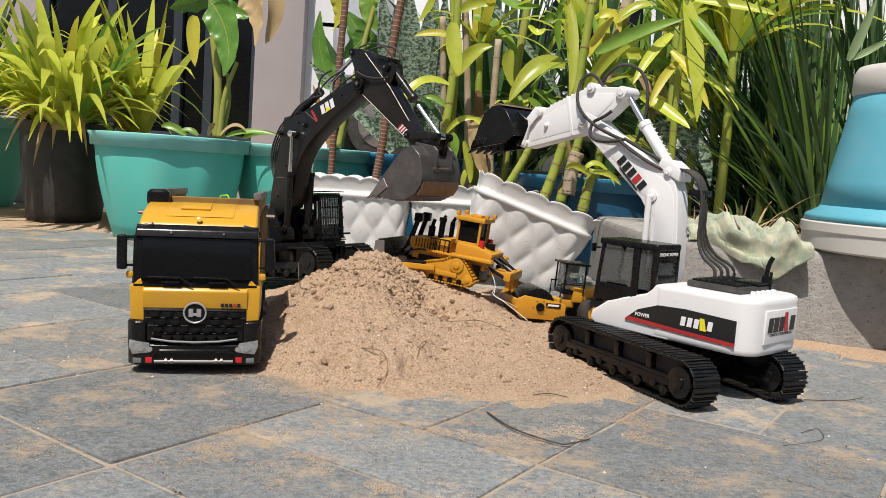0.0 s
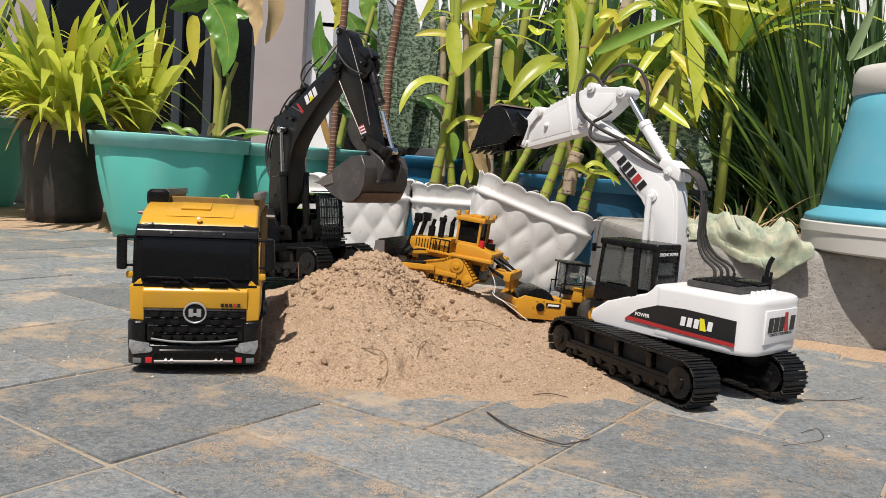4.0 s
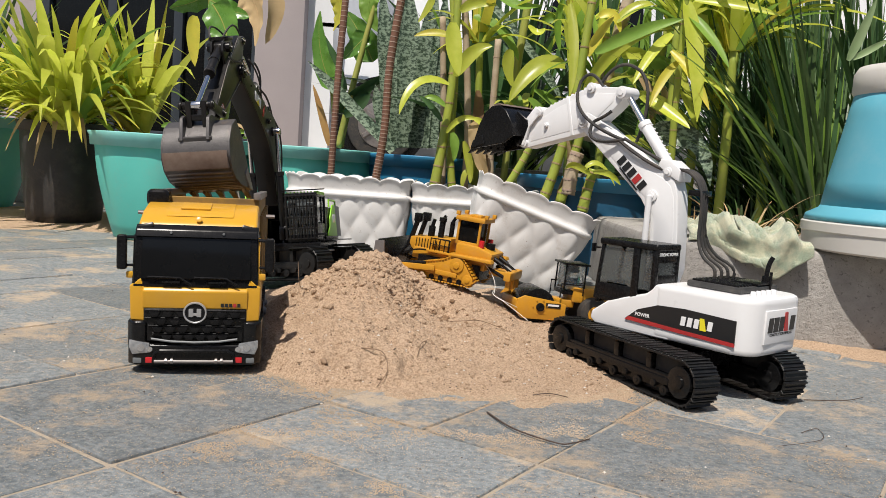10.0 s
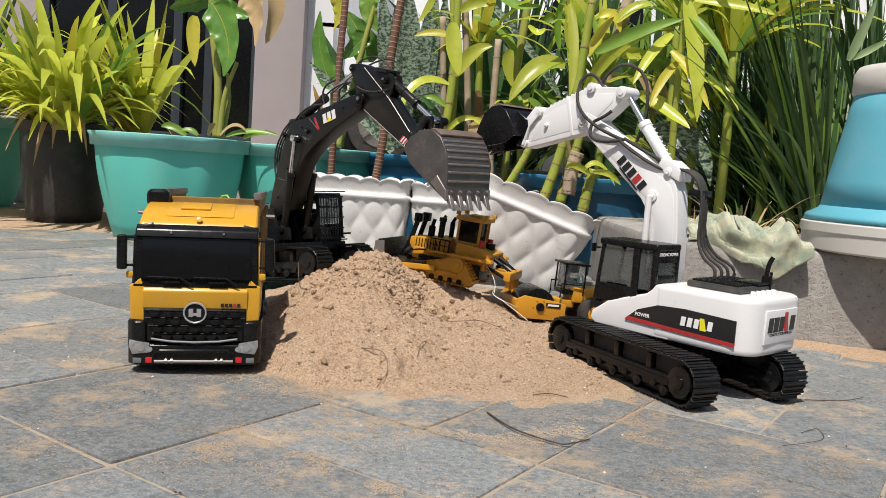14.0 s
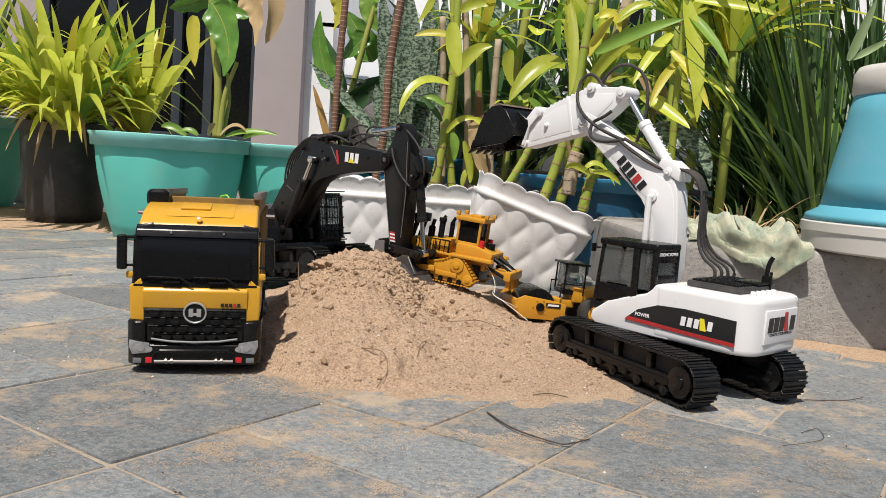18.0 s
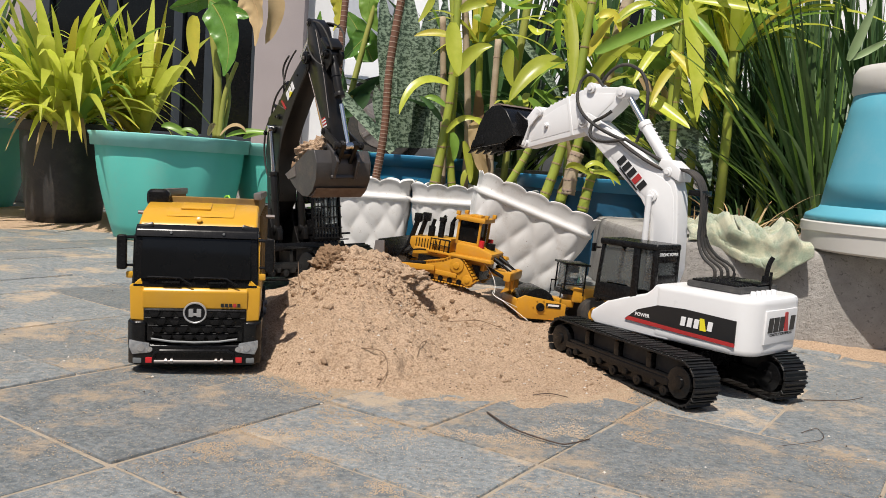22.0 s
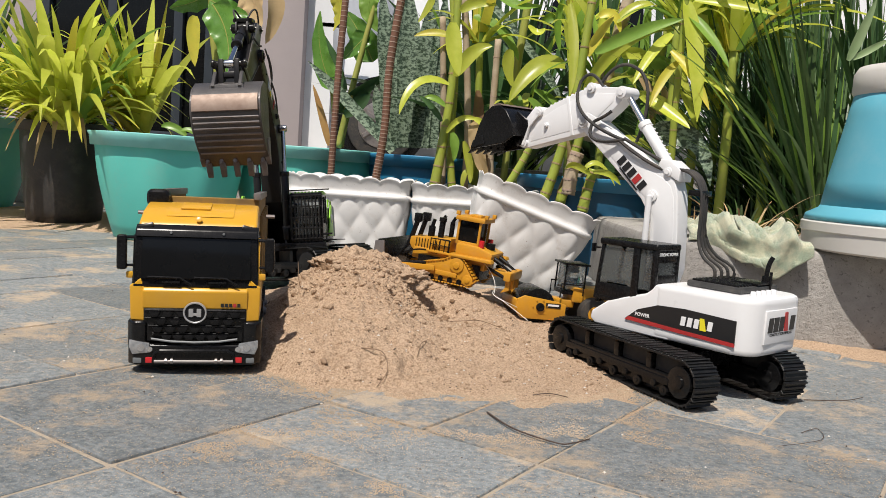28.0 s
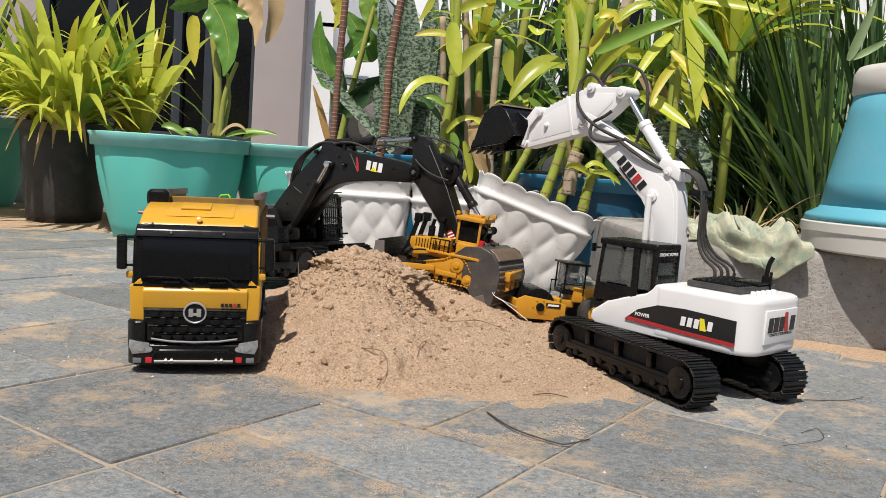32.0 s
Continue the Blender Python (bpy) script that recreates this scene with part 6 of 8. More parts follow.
frond(TARO2, ((-0.004, -0.050, 0.187), (0.107, -0.050, 0.320), (0.254, -0.050, 0.408)), 0.091, L_DARK)
frond(TARO2, ((0.029, -0.070, 0.167), (0.113, -0.070, 0.246), (0.154, -0.070, 0.292)), 0.071, L_DARK)
frond(TARO2, ((-0.036, -0.100, 0.774), (0.004, -0.100, 0.678), (-0.049, -0.100, 0.589)), 0.100, L_YELLOW)
frond(TARO2, ((0.137, -0.050, 0.796), (0.083, -0.050, 0.707), (0.195, -0.050, 0.600)), 0.116, L_GREEN)
frond(TARO2, ((-0.018, -0.250, 0.004), (-0.053, -0.250, 0.136), (-0.113, -0.250, 0.299)), 0.034, L_AMBER, roll=0)
SNAKE = thing("snake_plant", pose(-0.264, 4.200, 0.484), "tall mottled grey-green snake plant blades", "plant")
frond(SNAKE, ((-0.038, 0.000, -0.003), (-0.073, 0.000, 0.372), (-0.133, 0.000, 0.788)), 0.105, L_SNAKE, "blade", roll=0)
frond(SNAKE, ((0.038, 0.000, 0.003), (0.034, 0.000, 0.407), (-0.004, 0.000, 0.824)), 0.136, L_SNAKE, "blade", roll=0)
frond(SNAKE, ((0.107, 0.000, 0.007), (0.107, 0.000, 0.441), (0.139, 0.000, 0.806)), 0.115, L_SNAKE, "blade", roll=0)
frond(SNAKE, ((0.000, 0.000, 0.000), (-0.038, 0.000, 0.374), (-0.060, 0.000, 0.709)), 0.089, L_SNAKE, "blade", roll=0)
frond(SNAKE, ((0.087, 0.000, 0.006), (0.049, 0.000, 0.267), (-0.005, 0.000, 0.573)), 0.089, L_SNAKE, "blade", roll=0)
frond(SNAKE, ((0.159, 0.000, 0.011), (0.160, 0.000, 0.416), (0.192, 0.000, 0.782)), 0.094, L_SNAKE, "blade", roll=0)
frond(SNAKE, ((-0.061, 0.000, -0.004), (-0.106, 0.000, 0.170), (-0.138, 0.000, 0.311)), 0.068, L_SNAKE, "blade", roll=0)
frond(SNAKE, ((-0.011, -0.200, -0.022), (-0.219, -0.200, 0.177), (-0.450, -0.200, 0.382)), 0.062, L_SNAKE, "blade", roll=0)
frond(SNAKE, ((0.411, -0.300, 0.683), (0.610, -0.300, 0.515), (0.823, -0.300, 0.202)), 0.044, L_SNAKE, "blade", roll=0)
frond(SNAKE, ((0.303, -0.250, 0.738), (0.419, -0.250, 0.615), (0.581, -0.250, 0.436)), 0.044, L_SNAKE, "blade", roll=0)
CORN = thing("dracaena", pose(0.021, 3.600, 0.308), "cluster of yellow-green dracaena canes with lime leaves", "plant")
stalk(CORN, ((-0.079, -0.050, -0.004), (-0.057, -0.050, 0.181), (-0.032, -0.050, 0.448), (-0.031, -0.050, 0.851)), 0.0234, L_STALK, "stem", 0.0160)
stalk(CORN, ((0.000, 0.000, 0.000), (-0.021, 0.000, 0.185), (-0.021, 0.000, 0.502), (-0.061, 0.000, 0.859)), 0.0187, L_STALK, "stem", 0.0125)
stalk(CORN, ((0.055, 0.000, 0.004), (0.046, 0.000, 0.337), (-0.006, 0.000, 0.839)), 0.0150, L_CANE, "cane")
stalk(CORN, ((0.164, -0.100, 0.014), (0.148, -0.100, 0.254), (0.150, -0.100, 0.643)), 0.0146, L_CANE, "cane")
stalk(CORN, ((-0.043, 0.060, -0.005), (-0.061, 0.060, 0.333), (-0.093, 0.060, 0.749)), 0.0140, L_CANE, "cane")
stalk(CORN, ((0.103, 0.120, 0.004), (0.094, 0.120, 0.348), (0.078, 0.120, 0.697)), 0.0129, L_BARK, "cane")
stalk(CORN, ((0.242, 0.100, 0.357), (0.252, 0.100, 0.557), (0.284, 0.100, 0.880)), 0.0180, L_STALKG, "stem")
stalk(CORN, ((0.229, 0.100, 0.026), (0.239, 0.100, 0.230), (0.254, 0.100, 0.433)), 0.0167, L_STALKG, "stem")
frond(CORN, ((-0.043, -0.150, 0.437), (-0.198, -0.200, 0.490), (-0.238, -0.250, 0.294)), 0.049, L_LIME, roll=25)
frond(CORN, ((-0.044, -0.200, 0.683), (-0.041, -0.225, 0.566), (-0.006, -0.250, 0.464)), 0.066, L_LIME, roll=0)
frond(CORN, ((-0.046, -0.100, 0.639), (-0.119, -0.100, 0.667), (-0.205, -0.100, 0.633)), 0.035, L_YELLOW)
frond(CORN, ((-0.020, -0.100, 0.479), (0.040, -0.100, 0.613), (0.128, -0.100, 0.614)), 0.057, L_LIME)
frond(CORN, ((0.040, 0.000, 0.747), (0.168, -0.025, 0.716), (0.246, -0.050, 0.568)), 0.074, L_GREEN)
frond(CORN, ((-0.049, -0.050, 0.351), (-0.114, -0.050, 0.406), (-0.149, -0.050, 0.380)), 0.027, L_GREEN)
frond(CORN, ((-0.064, -0.100, 0.287), (-0.122, -0.100, 0.366), (-0.167, -0.100, 0.386)), 0.025, L_DARK)
frond(CORN, ((-0.041, -0.150, 0.238), (0.011, -0.150, 0.336), (0.102, -0.150, 0.295)), 0.024, L_LIME)
frond(CORN, ((0.067, -0.180, 0.303), (0.124, -0.180, 0.295), (0.130, -0.180, 0.214)), 0.026, L_LIME)
frond(CORN, ((-0.018, -0.150, 0.240), (-0.000, -0.150, 0.194), (-0.002, -0.150, 0.123)), 0.041, L_GREEN)
frond(CORN, ((0.041, -0.180, 0.019), (0.052, -0.180, 0.126), (0.086, -0.180, 0.051)), 0.033, L_LIME)
frond(CORN, ((0.036, -0.200, 0.207), (0.082, -0.200, 0.093), (0.072, -0.200, 0.034)), 0.037, L_LIME)
frond(CORN, ((0.098, -0.140, 0.296), (0.070, -0.140, 0.187), (0.161, -0.140, 0.027)), 0.085, L_DRY, roll=30)
frond(CORN, ((0.080, 0.000, 0.436), (0.102, 0.000, 0.304), (0.064, 0.000, 0.215)), 0.052, L_BROWN)
frond(CORN, ((0.107, -0.100, 0.251), (0.151, -0.100, 0.122), (0.120, -0.100, 0.011)), 0.058, L_BROWN)
frond(CORN, ((0.204, -0.150, 0.598), (0.174, -0.150, 0.534), (0.223, -0.150, 0.444)), 0.050, L_LIME, roll=0)
frond(CORN, ((0.413, -0.300, 0.525), (0.292, -0.340, 0.568), (0.194, -0.380, 0.361)), 0.079, L_LIME, roll=20)
frond(CORN, ((0.271, -0.100, 0.710), (0.311, -0.100, 0.655), (0.343, -0.100, 0.703)), 0.045, L_LIME)
frond(CORN, ((0.339, 0.000, 0.744), (0.396, 0.000, 0.795), (0.462, 0.000, 0.740)), 0.043, L_GREEN)
frond(CORN, ((0.133, -0.050, 0.839), (0.198, -0.050, 0.773), (0.328, -0.050, 0.805)), 0.050, L_GREEN)
frond(CORN, ((-0.132, 0.000, 0.831), (-0.151, 0.000, 0.758), (-0.197, 0.000, 0.707)), 0.039, L_LIME)
frond(CORN, ((-0.018, -0.100, 0.748), (0.049, -0.100, 0.811), (0.134, -0.100, 0.782)), 0.045, L_LIME)
frond(CORN, ((0.295, -0.100, 0.406), (0.359, -0.100, 0.363), (0.404, -0.100, 0.247)), 0.057, L_GREEN)
frond(CORN, ((0.321, -0.050, 0.448), (0.435, -0.050, 0.396), (0.504, -0.050, 0.292)), 0.065, L_GREEN)
CORN2 = thing("dracaena", pose(0.503, 3.300, 0.293), "cluster of yellow-green dracaena canes with broad lime leaves", "plant")
stalk(CORN2, ((-0.117, -0.050, 0.012), (-0.077, -0.050, 0.154), (-0.029, -0.050, 0.379), (0.011, -0.050, 0.817)), 0.0214, L_STALK, "stem", 0.0158)
stalk(CORN2, ((-0.048, -0.020, -0.003), (0.000, -0.020, 0.227), (0.048, -0.020, 0.453), (0.084, -0.020, 0.676)), 0.0228, L_STALK, "stem", 0.0137)
stalk(CORN2, ((-0.267, 0.000, 0.039), (-0.207, 0.000, 0.156), (-0.179, 0.000, 0.226)), 0.0172, L_STALK, "stem", 0.0137)
stalk(CORN2, ((0.032, -0.100, -0.027), (0.046, -0.100, 0.063), (0.062, -0.100, 0.141)), 0.0222, L_STALK, "stem", 0.0178)
stalk(CORN2, ((0.055, 0.050, 0.255), (0.111, 0.050, 0.532), (0.173, 0.050, 0.848)), 0.0256, L_CANE, "cane")
stalk(CORN2, ((-0.032, -0.120, 0.036), (-0.025, -0.120, 0.135), (-0.009, -0.120, 0.202)), 0.0265, L_CANE, "cane")
stalk(CORN2, ((0.319, 0.100, 0.275), (0.326, 0.100, 0.575), (0.378, 0.100, 0.873)), 0.0165, L_STALK, "stem")
frond(CORN2, ((0.027, 0.000, 0.476), (-0.051, 0.000, 0.604), (-0.084, 0.000, 0.722)), 0.043, L_LIME)
frond(CORN2, ((-0.007, -0.100, 0.420), (0.073, -0.140, 0.666), (0.346, -0.180, 0.714)), 0.047, L_LIME, roll=20)
frond(CORN2, ((0.317, -0.250, 0.806), (0.392, -0.275, 0.696), (0.369, -0.300, 0.490)), 0.069, L_LIME, roll=10)
frond(CORN2, ((0.304, -0.200, 0.662), (0.311, -0.225, 0.514), (0.404, -0.250, 0.312)), 0.044, L_LIME, roll=10)
frond(CORN2, ((0.427, -0.100, 0.579), (0.525, -0.125, 0.498), (0.594, -0.150, 0.376)), 0.028, L_LIME)
frond(CORN2, ((0.442, -0.150, 0.490), (0.482, -0.160, 0.428), (0.515, -0.170, 0.344)), 0.026, L_LIME)
frond(CORN2, ((0.199, -0.150, 0.441), (0.326, -0.175, 0.395), (0.408, -0.200, 0.310)), 0.055, L_LIME)
frond(CORN2, ((0.160, -0.100, 0.518), (0.260, -0.100, 0.611), (0.365, -0.100, 0.537)), 0.059, L_GREEN)
frond(CORN2, ((0.152, 0.000, 0.595), (0.193, 0.000, 0.631), (0.299, 0.000, 0.583)), 0.046, L_LIME)
frond(CORN2, ((0.049, 0.000, 0.742), (0.112, 0.000, 0.790), (0.139, 0.000, 0.683)), 0.039, L_YELLOW)
frond(CORN2, ((0.010, -0.050, 0.579), (0.046, -0.050, 0.668), (0.101, -0.050, 0.748)), 0.038, L_YELLOW)
frond(CORN2, ((0.437, -0.100, 0.804), (0.586, -0.100, 0.824), (0.739, -0.100, 0.776)), 0.049, L_GREEN)
frond(CORN2, ((0.431, -0.150, 0.700), (0.576, -0.150, 0.751), (0.646, -0.150, 0.599)), 0.031, L_LIME)
frond(CORN2, ((0.461, -0.100, 0.667), (0.534, -0.100, 0.704), (0.594, -0.100, 0.644)), 0.038, L_LIME)
frond(CORN2, ((0.476, -0.050, 0.784), (0.637, -0.050, 0.720), (0.779, -0.050, 0.740)), 0.035, L_GREEN)
frond(CORN2, ((0.383, -0.200, 0.811), (0.506, -0.200, 0.840), (0.586, -0.200, 0.681)), 0.037, L_LIME)
frond(CORN2, ((0.253, -0.100, 0.802), (0.313, -0.100, 0.742), (0.300, -0.100, 0.646)), 0.031, L_LIME)
frond(CORN2, ((0.236, -0.050, 0.768), (0.211, -0.050, 0.680), (0.248, -0.050, 0.595)), 0.032, L_GREEN)
frond(CORN2, ((0.120, -0.100, 0.233), (0.201, -0.100, 0.304), (0.286, -0.100, 0.223)), 0.035, L_LIME)
frond(CORN2, ((0.020, -0.150, 0.139), (0.069, -0.150, 0.207), (0.141, -0.150, 0.082)), 0.027, L_LIME)
frond(CORN2, ((0.044, -0.150, 0.119), (-0.038, -0.150, 0.178), (-0.056, -0.150, 0.133)), 0.024, L_LIME)
frond(CORN2, ((0.048, -0.180, 0.130), (0.112, -0.180, 0.145), (0.156, -0.180, 0.088)), 0.022, L_LIME)
frond(CORN2, ((0.209, -0.350, 0.269), (0.398, -0.375, 0.335), (0.425, -0.400, 0.107)), 0.092, L_SNAKE, roll=15)
frond(CORN2, ((0.214, 0.000, 0.533), (0.301, 0.000, 0.450), (0.288, 0.000, 0.349)), 0.062, L_DRY)
frond(CORN2, ((0.319, 0.000, 0.496), (0.375, 0.000, 0.388), (0.307, 0.000, 0.384)), 0.044, L_DRY)
frond(CORN2, ((-0.060, -0.100, 0.265), (-0.017, -0.100, 0.158), (-0.074, -0.100, 0.044)), 0.043, L_DRY)
frond(CORN2, ((-0.032, 0.100, 0.551), (-0.021, 0.100, 0.688), (-0.055, 0.100, 0.821)), 0.044, L_LIME)
frond(CORN2, ((-0.078, 0.150, 0.623), (-0.122, 0.150, 0.735), (-0.074, 0.150, 0.852)), 0.045, L_GREEN)
frond(CORN2, ((0.117, 0.000, 0.725), (0.198, 0.000, 0.818), (0.267, 0.000, 0.801)), 0.043, L_LIME)
frond(CORN2, ((0.017, 0.000, 0.718), (-0.012, 0.000, 0.793), (-0.081, 0.000, 0.821)), 0.039, L_LIME)
frond(CORN2, ((0.515, -0.180, 0.824), (0.547, -0.180, 0.723), (0.537, -0.180, 0.608)), 0.030, L_LIME)
frond(CORN2, ((0.172, 0.000, 0.374), (0.125, 0.000, 0.393), (0.110, 0.000, 0.303)), 0.036, L_GREEN)
frond(CORN2, ((0.601, -0.950, 0.487), (0.631, -0.950, 0.564), (0.661, -0.950, 0.660)), 0.026, L_PALE, roll=0)
frond(CORN2, ((0.613, -0.950, 0.492), (0.668, -0.950, 0.527), (0.712, -0.950, 0.554)), 0.018, L_PALE)
DRAC = thing("dracaena", pose(0.786, 2.900, 0.390), "leaning dracaena with broad hanging lime leaves", "plant")
stalk(DRAC, ((0.017, 0.050, -0.143), (-0.006, 0.000, 0.199), (-0.012, -0.020, 0.431), (-0.015, -0.040, 0.656)), 0.014, L_STALK, "stem", 0.010)
frond(DRAC, ((-0.017, -0.040, 0.637), (0.025, -0.100, 0.461), (0.032, -0.140, 0.219)), 0.058, L_LIME, roll=0)
frond(DRAC, ((-0.311, -0.040, 0.438), (-0.186, -0.100, 0.521), (-0.045, -0.140, 0.553)), 0.043, L_GREEN, roll=10)
frond(DRAC, ((-0.123, -0.040, 0.301), (-0.046, -0.100, 0.249), (0.011, -0.140, 0.197)), 0.043, L_LIME, roll=0)
frond(DRAC, ((0.014, -0.040, 0.639), (0.130, -0.100, 0.628), (0.273, -0.140, 0.586)), 0.035, L_LIME, roll=10)
frond(DRAC, ((0.060, -0.040, 0.376), (0.121, -0.100, 0.362), (0.170, -0.140, 0.257)), 0.035, L_LIME, roll=0)
frond(DRAC, ((-0.050, -0.040, 0.464), (0.016, -0.100, 0.400), (0.069, -0.140, 0.263)), 0.035, L_YELLOW, roll=10)
frond(DRAC, ((-0.412, -0.040, 0.597), (-0.381, -0.100, 0.433), (-0.400, -0.140, 0.274)), 0.035, L_LIME, roll=0)
frond(DRAC, ((-0.329, -0.040, 0.460), (-0.303, -0.100, 0.509), (-0.275, -0.140, 0.545)), 0.027, L_YELLOW, roll=0)
frond(DRAC, ((-0.013, -0.040, 0.600), (0.065, -0.100, 0.520), (0.120, -0.140, 0.406)), 0.035, L_GREEN, roll=0)
frond(DRAC, ((-0.052, -0.040, 0.521), (-0.138, -0.100, 0.450), (-0.193, -0.140, 0.329)), 0.035, L_LIME, roll=15)
frond(DRAC, ((-0.023, -0.040, 0.428), (-0.100, -0.100, 0.358), (-0.129, -0.140, 0.259)), 0.029, L_YELLOW, roll=15)
# ---- toy bulldozer on the heap ----
def bulldozer():
    ob = thing("bulldozer", Matrix.Translation((0.024, 2.17, 0.100)) @ pose(0, 0, 0, 0, 0, 158) @ pose(0, 0, 0, 0, -5, 0) @ Matrix.Diagonal((1.04, 1.04, 1.04, 1)),
               "small yellow toy bulldozer with black blade, parked on the sand", "toy bulldozer")
    for s in (-1, 1):
        y = s * 0.056
        # triangular track
        loop = [(-0.075, 0.006), (0.07, 0.006), (0.088, 0.022), (0.07, 0.042), (0.0, 0.062), (-0.028, 0.078), (-0.05, 0.076), (-0.066, 0.058), (-0.092, 0.024)]
        tr = part("track", prism([(x * 0.93, 0.004 + z * 0.93) for x, z in loop], y - 0.012, y + 0.012, 0.003), M_OCHRE, ob)
        pts = []
        n = len(loop)
        for i in range(n):
            a, b = Vector((*loop[i], 0)), Vector((*loop[(i + 1) % n], 0))
            c = max(1, round((b - a).length / 0.0085))
            pts += [(a.lerp(b, j / c), math.atan2(b.y - a.y, b.x - a.x)) for j in range(c)]
        for pnt, ang in pts:
            o = part("track_shoe", box(0.0062, 0.030, 0.003, (0, 0, 0), 0.0006, segments=1), M_OCHRE, tr)
            o.matrix_basis = Matrix.Translation((pnt.x, y, pnt.y)) @ Matrix.Rotation(-ang, 4, "Y")
        for x, z, r in ((-0.038, 0.054, 0.019), (-0.072, 0.022, 0.014), (0.068, 0.022, 0.014)):
            part("wheel", merge(rod((x, y - 0.015, z), (x, y + 0.0155, z), r, n=20, bevel=0.002), rod((x, y - 0.018, z), (x, y + 0.018, z), r * 0.45, n=12, bevel=0.001)), M_OCHRE, tr)
        for k in range(5):
            part("roller", rod((-0.05 + 0.025 * k, y - 0.014, 0.014), (-0.05 + 0.025 * k, y + 0.014, 0.014), 0.007, n=10), M_BLACK, tr)
        part("push_arm", box(0.15, 0.008, 0.014, (0.09, s * 0.078, 0.03), 0.002, rot=(0, 6, 0)), M_OCHRE, ob)
        part("tilt_ram", merge(rod((0.045, s * 0.07, 0.045), (0.10, s * 0.07, 0.035), 0.0055, n=10), rod((0.10, s * 0.07, 0.035), (0.15, s * 0.07, 0.028), 0.003, n=8)), M_BLACK, ob)
        part("tail_lamp", merge(rod((-0.082, s * 0.034, 0.103), (-0.082, s * 0.034, 0.122), 0.007, n=12, bevel=0.001)), M_RED, ob, "red lamp")
    # black box stands in for the shade between hull and tracks
    part("underbody", box(0.17, 0.088, 0.040, (-0.005, 0, 0.040), 0.003), M_BLACK, ob)
    part("hull", merge(box(0.20, 0.075, 0.030, (0.0, 0, 0.062), 0.004), prism([(0.0, 0.072), (0.105, 0.068), (0.114, 0.082), (0.112, 0.100), (0.0, 0.112)], -0.034, 0.034, 0.004),
                       prism([(-0.118, 0.078), (-0.02, 0.078), (-0.02, 0.108), (-0.080, 0.106), (-0.118, 0.094)], -0.048, 0.048, 0.004), box(0.075, 0.104, 0.006, (0.02, 0, 0.074), 0.002)), M_OCHRE, ob)
    for s in (-1, 1):
        part("fender", prism([(-0.128, 0.074), (-0.020, 0.074), (-0.016, 0.080), (-0.124, 0.082)], s * 0.060 - 0.013, s * 0.060 + 0.013, 0.002), M_OCHRE, ob)
        for k in range(5):
            part("cage_bar", box(0.0022, 0.0022, 0.032, (-0.004 + 0.013 * k, s * 0.050, 0.092), 0.0005, segments=1), M_BLACK, ob)
        for z in (0.092, 0.107):
            part("cage_rail", box(0.056, 0.0022, 0.0022, (0.022, s * 0.050, z), 0.0005, segments=1), M_BLACK, ob)
        part("track_guard", box(0.085, 0.004, 0.012, (0.0, s * 0.071, 0.028), 0.002), M_OCHRE, ob)
        part("hydraulic_pipe", tube(bend((0.03, s * 0.040, 0.070), (0.08, s * 0.052, 0.082), (0.125, s * 0.040, 0.052), 8), 0.0022, 6), M_BLACK, ob)
        part("work_lamp", merge(box(0.010, 0.012, 0.010, (-0.008, s * 0.030, 0.181), 0.002), box(0.010, 0.012, 0.010, (-0.084, s * 0.030, 0.181), 0.002)), M_OCHRE, ob)
    part("fuel_cap", rod((-0.095, 0.0, 0.100), (-0.095, 0.0, 0.116), 0.012, n=14, bevel=0.002), M_BLACK, ob)
    part("muffler", merge(rod((0.070, 0.0, 0.098), (0.070, 0.0, 0.132), 0.009, n=14, bevel=0.002), rod((0.07, 0, 0.130), (0.066, 0, 0.150), 0.005, n=10)), M_BLACK, ob)
    for k in range(9):
        part("grille_bar", box(0.002, 0.001, 0.03, (0.03 + 0.008 * k, -0.0348, 0.085), 0), M_BLACK, ob)
        part("grille_bar", box(0.002, 0.001, 0.03, (0.03 + 0.008 * k, 0.0348, 0.085), 0), M_BLACK, ob)
    for s in (-1, 1):
        part("handrail", tube([(0.0, s * 0.046, 0.075), (0.0, s * 0.046, 0.108), (0.05, s * 0.046, 0.106), (0.05, s * 0.046, 0.072)], 0.0018, 6), M_BLACK, ob)
        part("decal", box(0.034, 0.001, 0.016, (-0.062, s * 0.0465, 0.094), 0), M_SIGNBLACK, ob, "black decal with white print")
        part("decal_bar", box(0.022, 0.001, 0.006, (-0.062, s * 0.0472, 0.095), 0), M_SIGNWHITE, ob, "white print bar")
        part("decal_line", box(0.034, 0.001, 0.003, (-0.062, s * 0.0472, 0.088), 0), M_SIGNRED, ob, "red decal line")
    cab = part("cab", box(0.06, 0.07, 0.008, (-0.043, 0, 0.108), 0.002), M_OCHRE, ob)
    for x in (-0.072, -0.015):
        for y in (-0.033, 0.033):
            part("cab_post", box(0.006, 0.006, 0.06, (x, y, 0.135), 0.001), M_OCHRE, cab)
    part("cab_roof", box(0.078, 0.082, 0.011, (-0.045, 0, 0.170), 0.003), M_OCHRE, cab)
    part("cab_window", box(0.052, 0.062, 0.052, (-0.043, 0, 0.138), 0.001), M_SCREEN, cab)
    part("cab_roof_vent", box(0.03, 0.04, 0.006, (-0.05, 0, 0.178), 0.001), M_OCHRE, cab)
    for x in (0.022, 0.05):
        part("exhaust_pipe", merge(rod((x, -0.018, 0.10), (x, -0.018, 0.150), 0.0065, n=12, bevel=0.001), rod((x, -0.018, 0.15), (x - 0.006, -0.018, 0.162), 0.0045, n=10)), M_BLACK, ob)
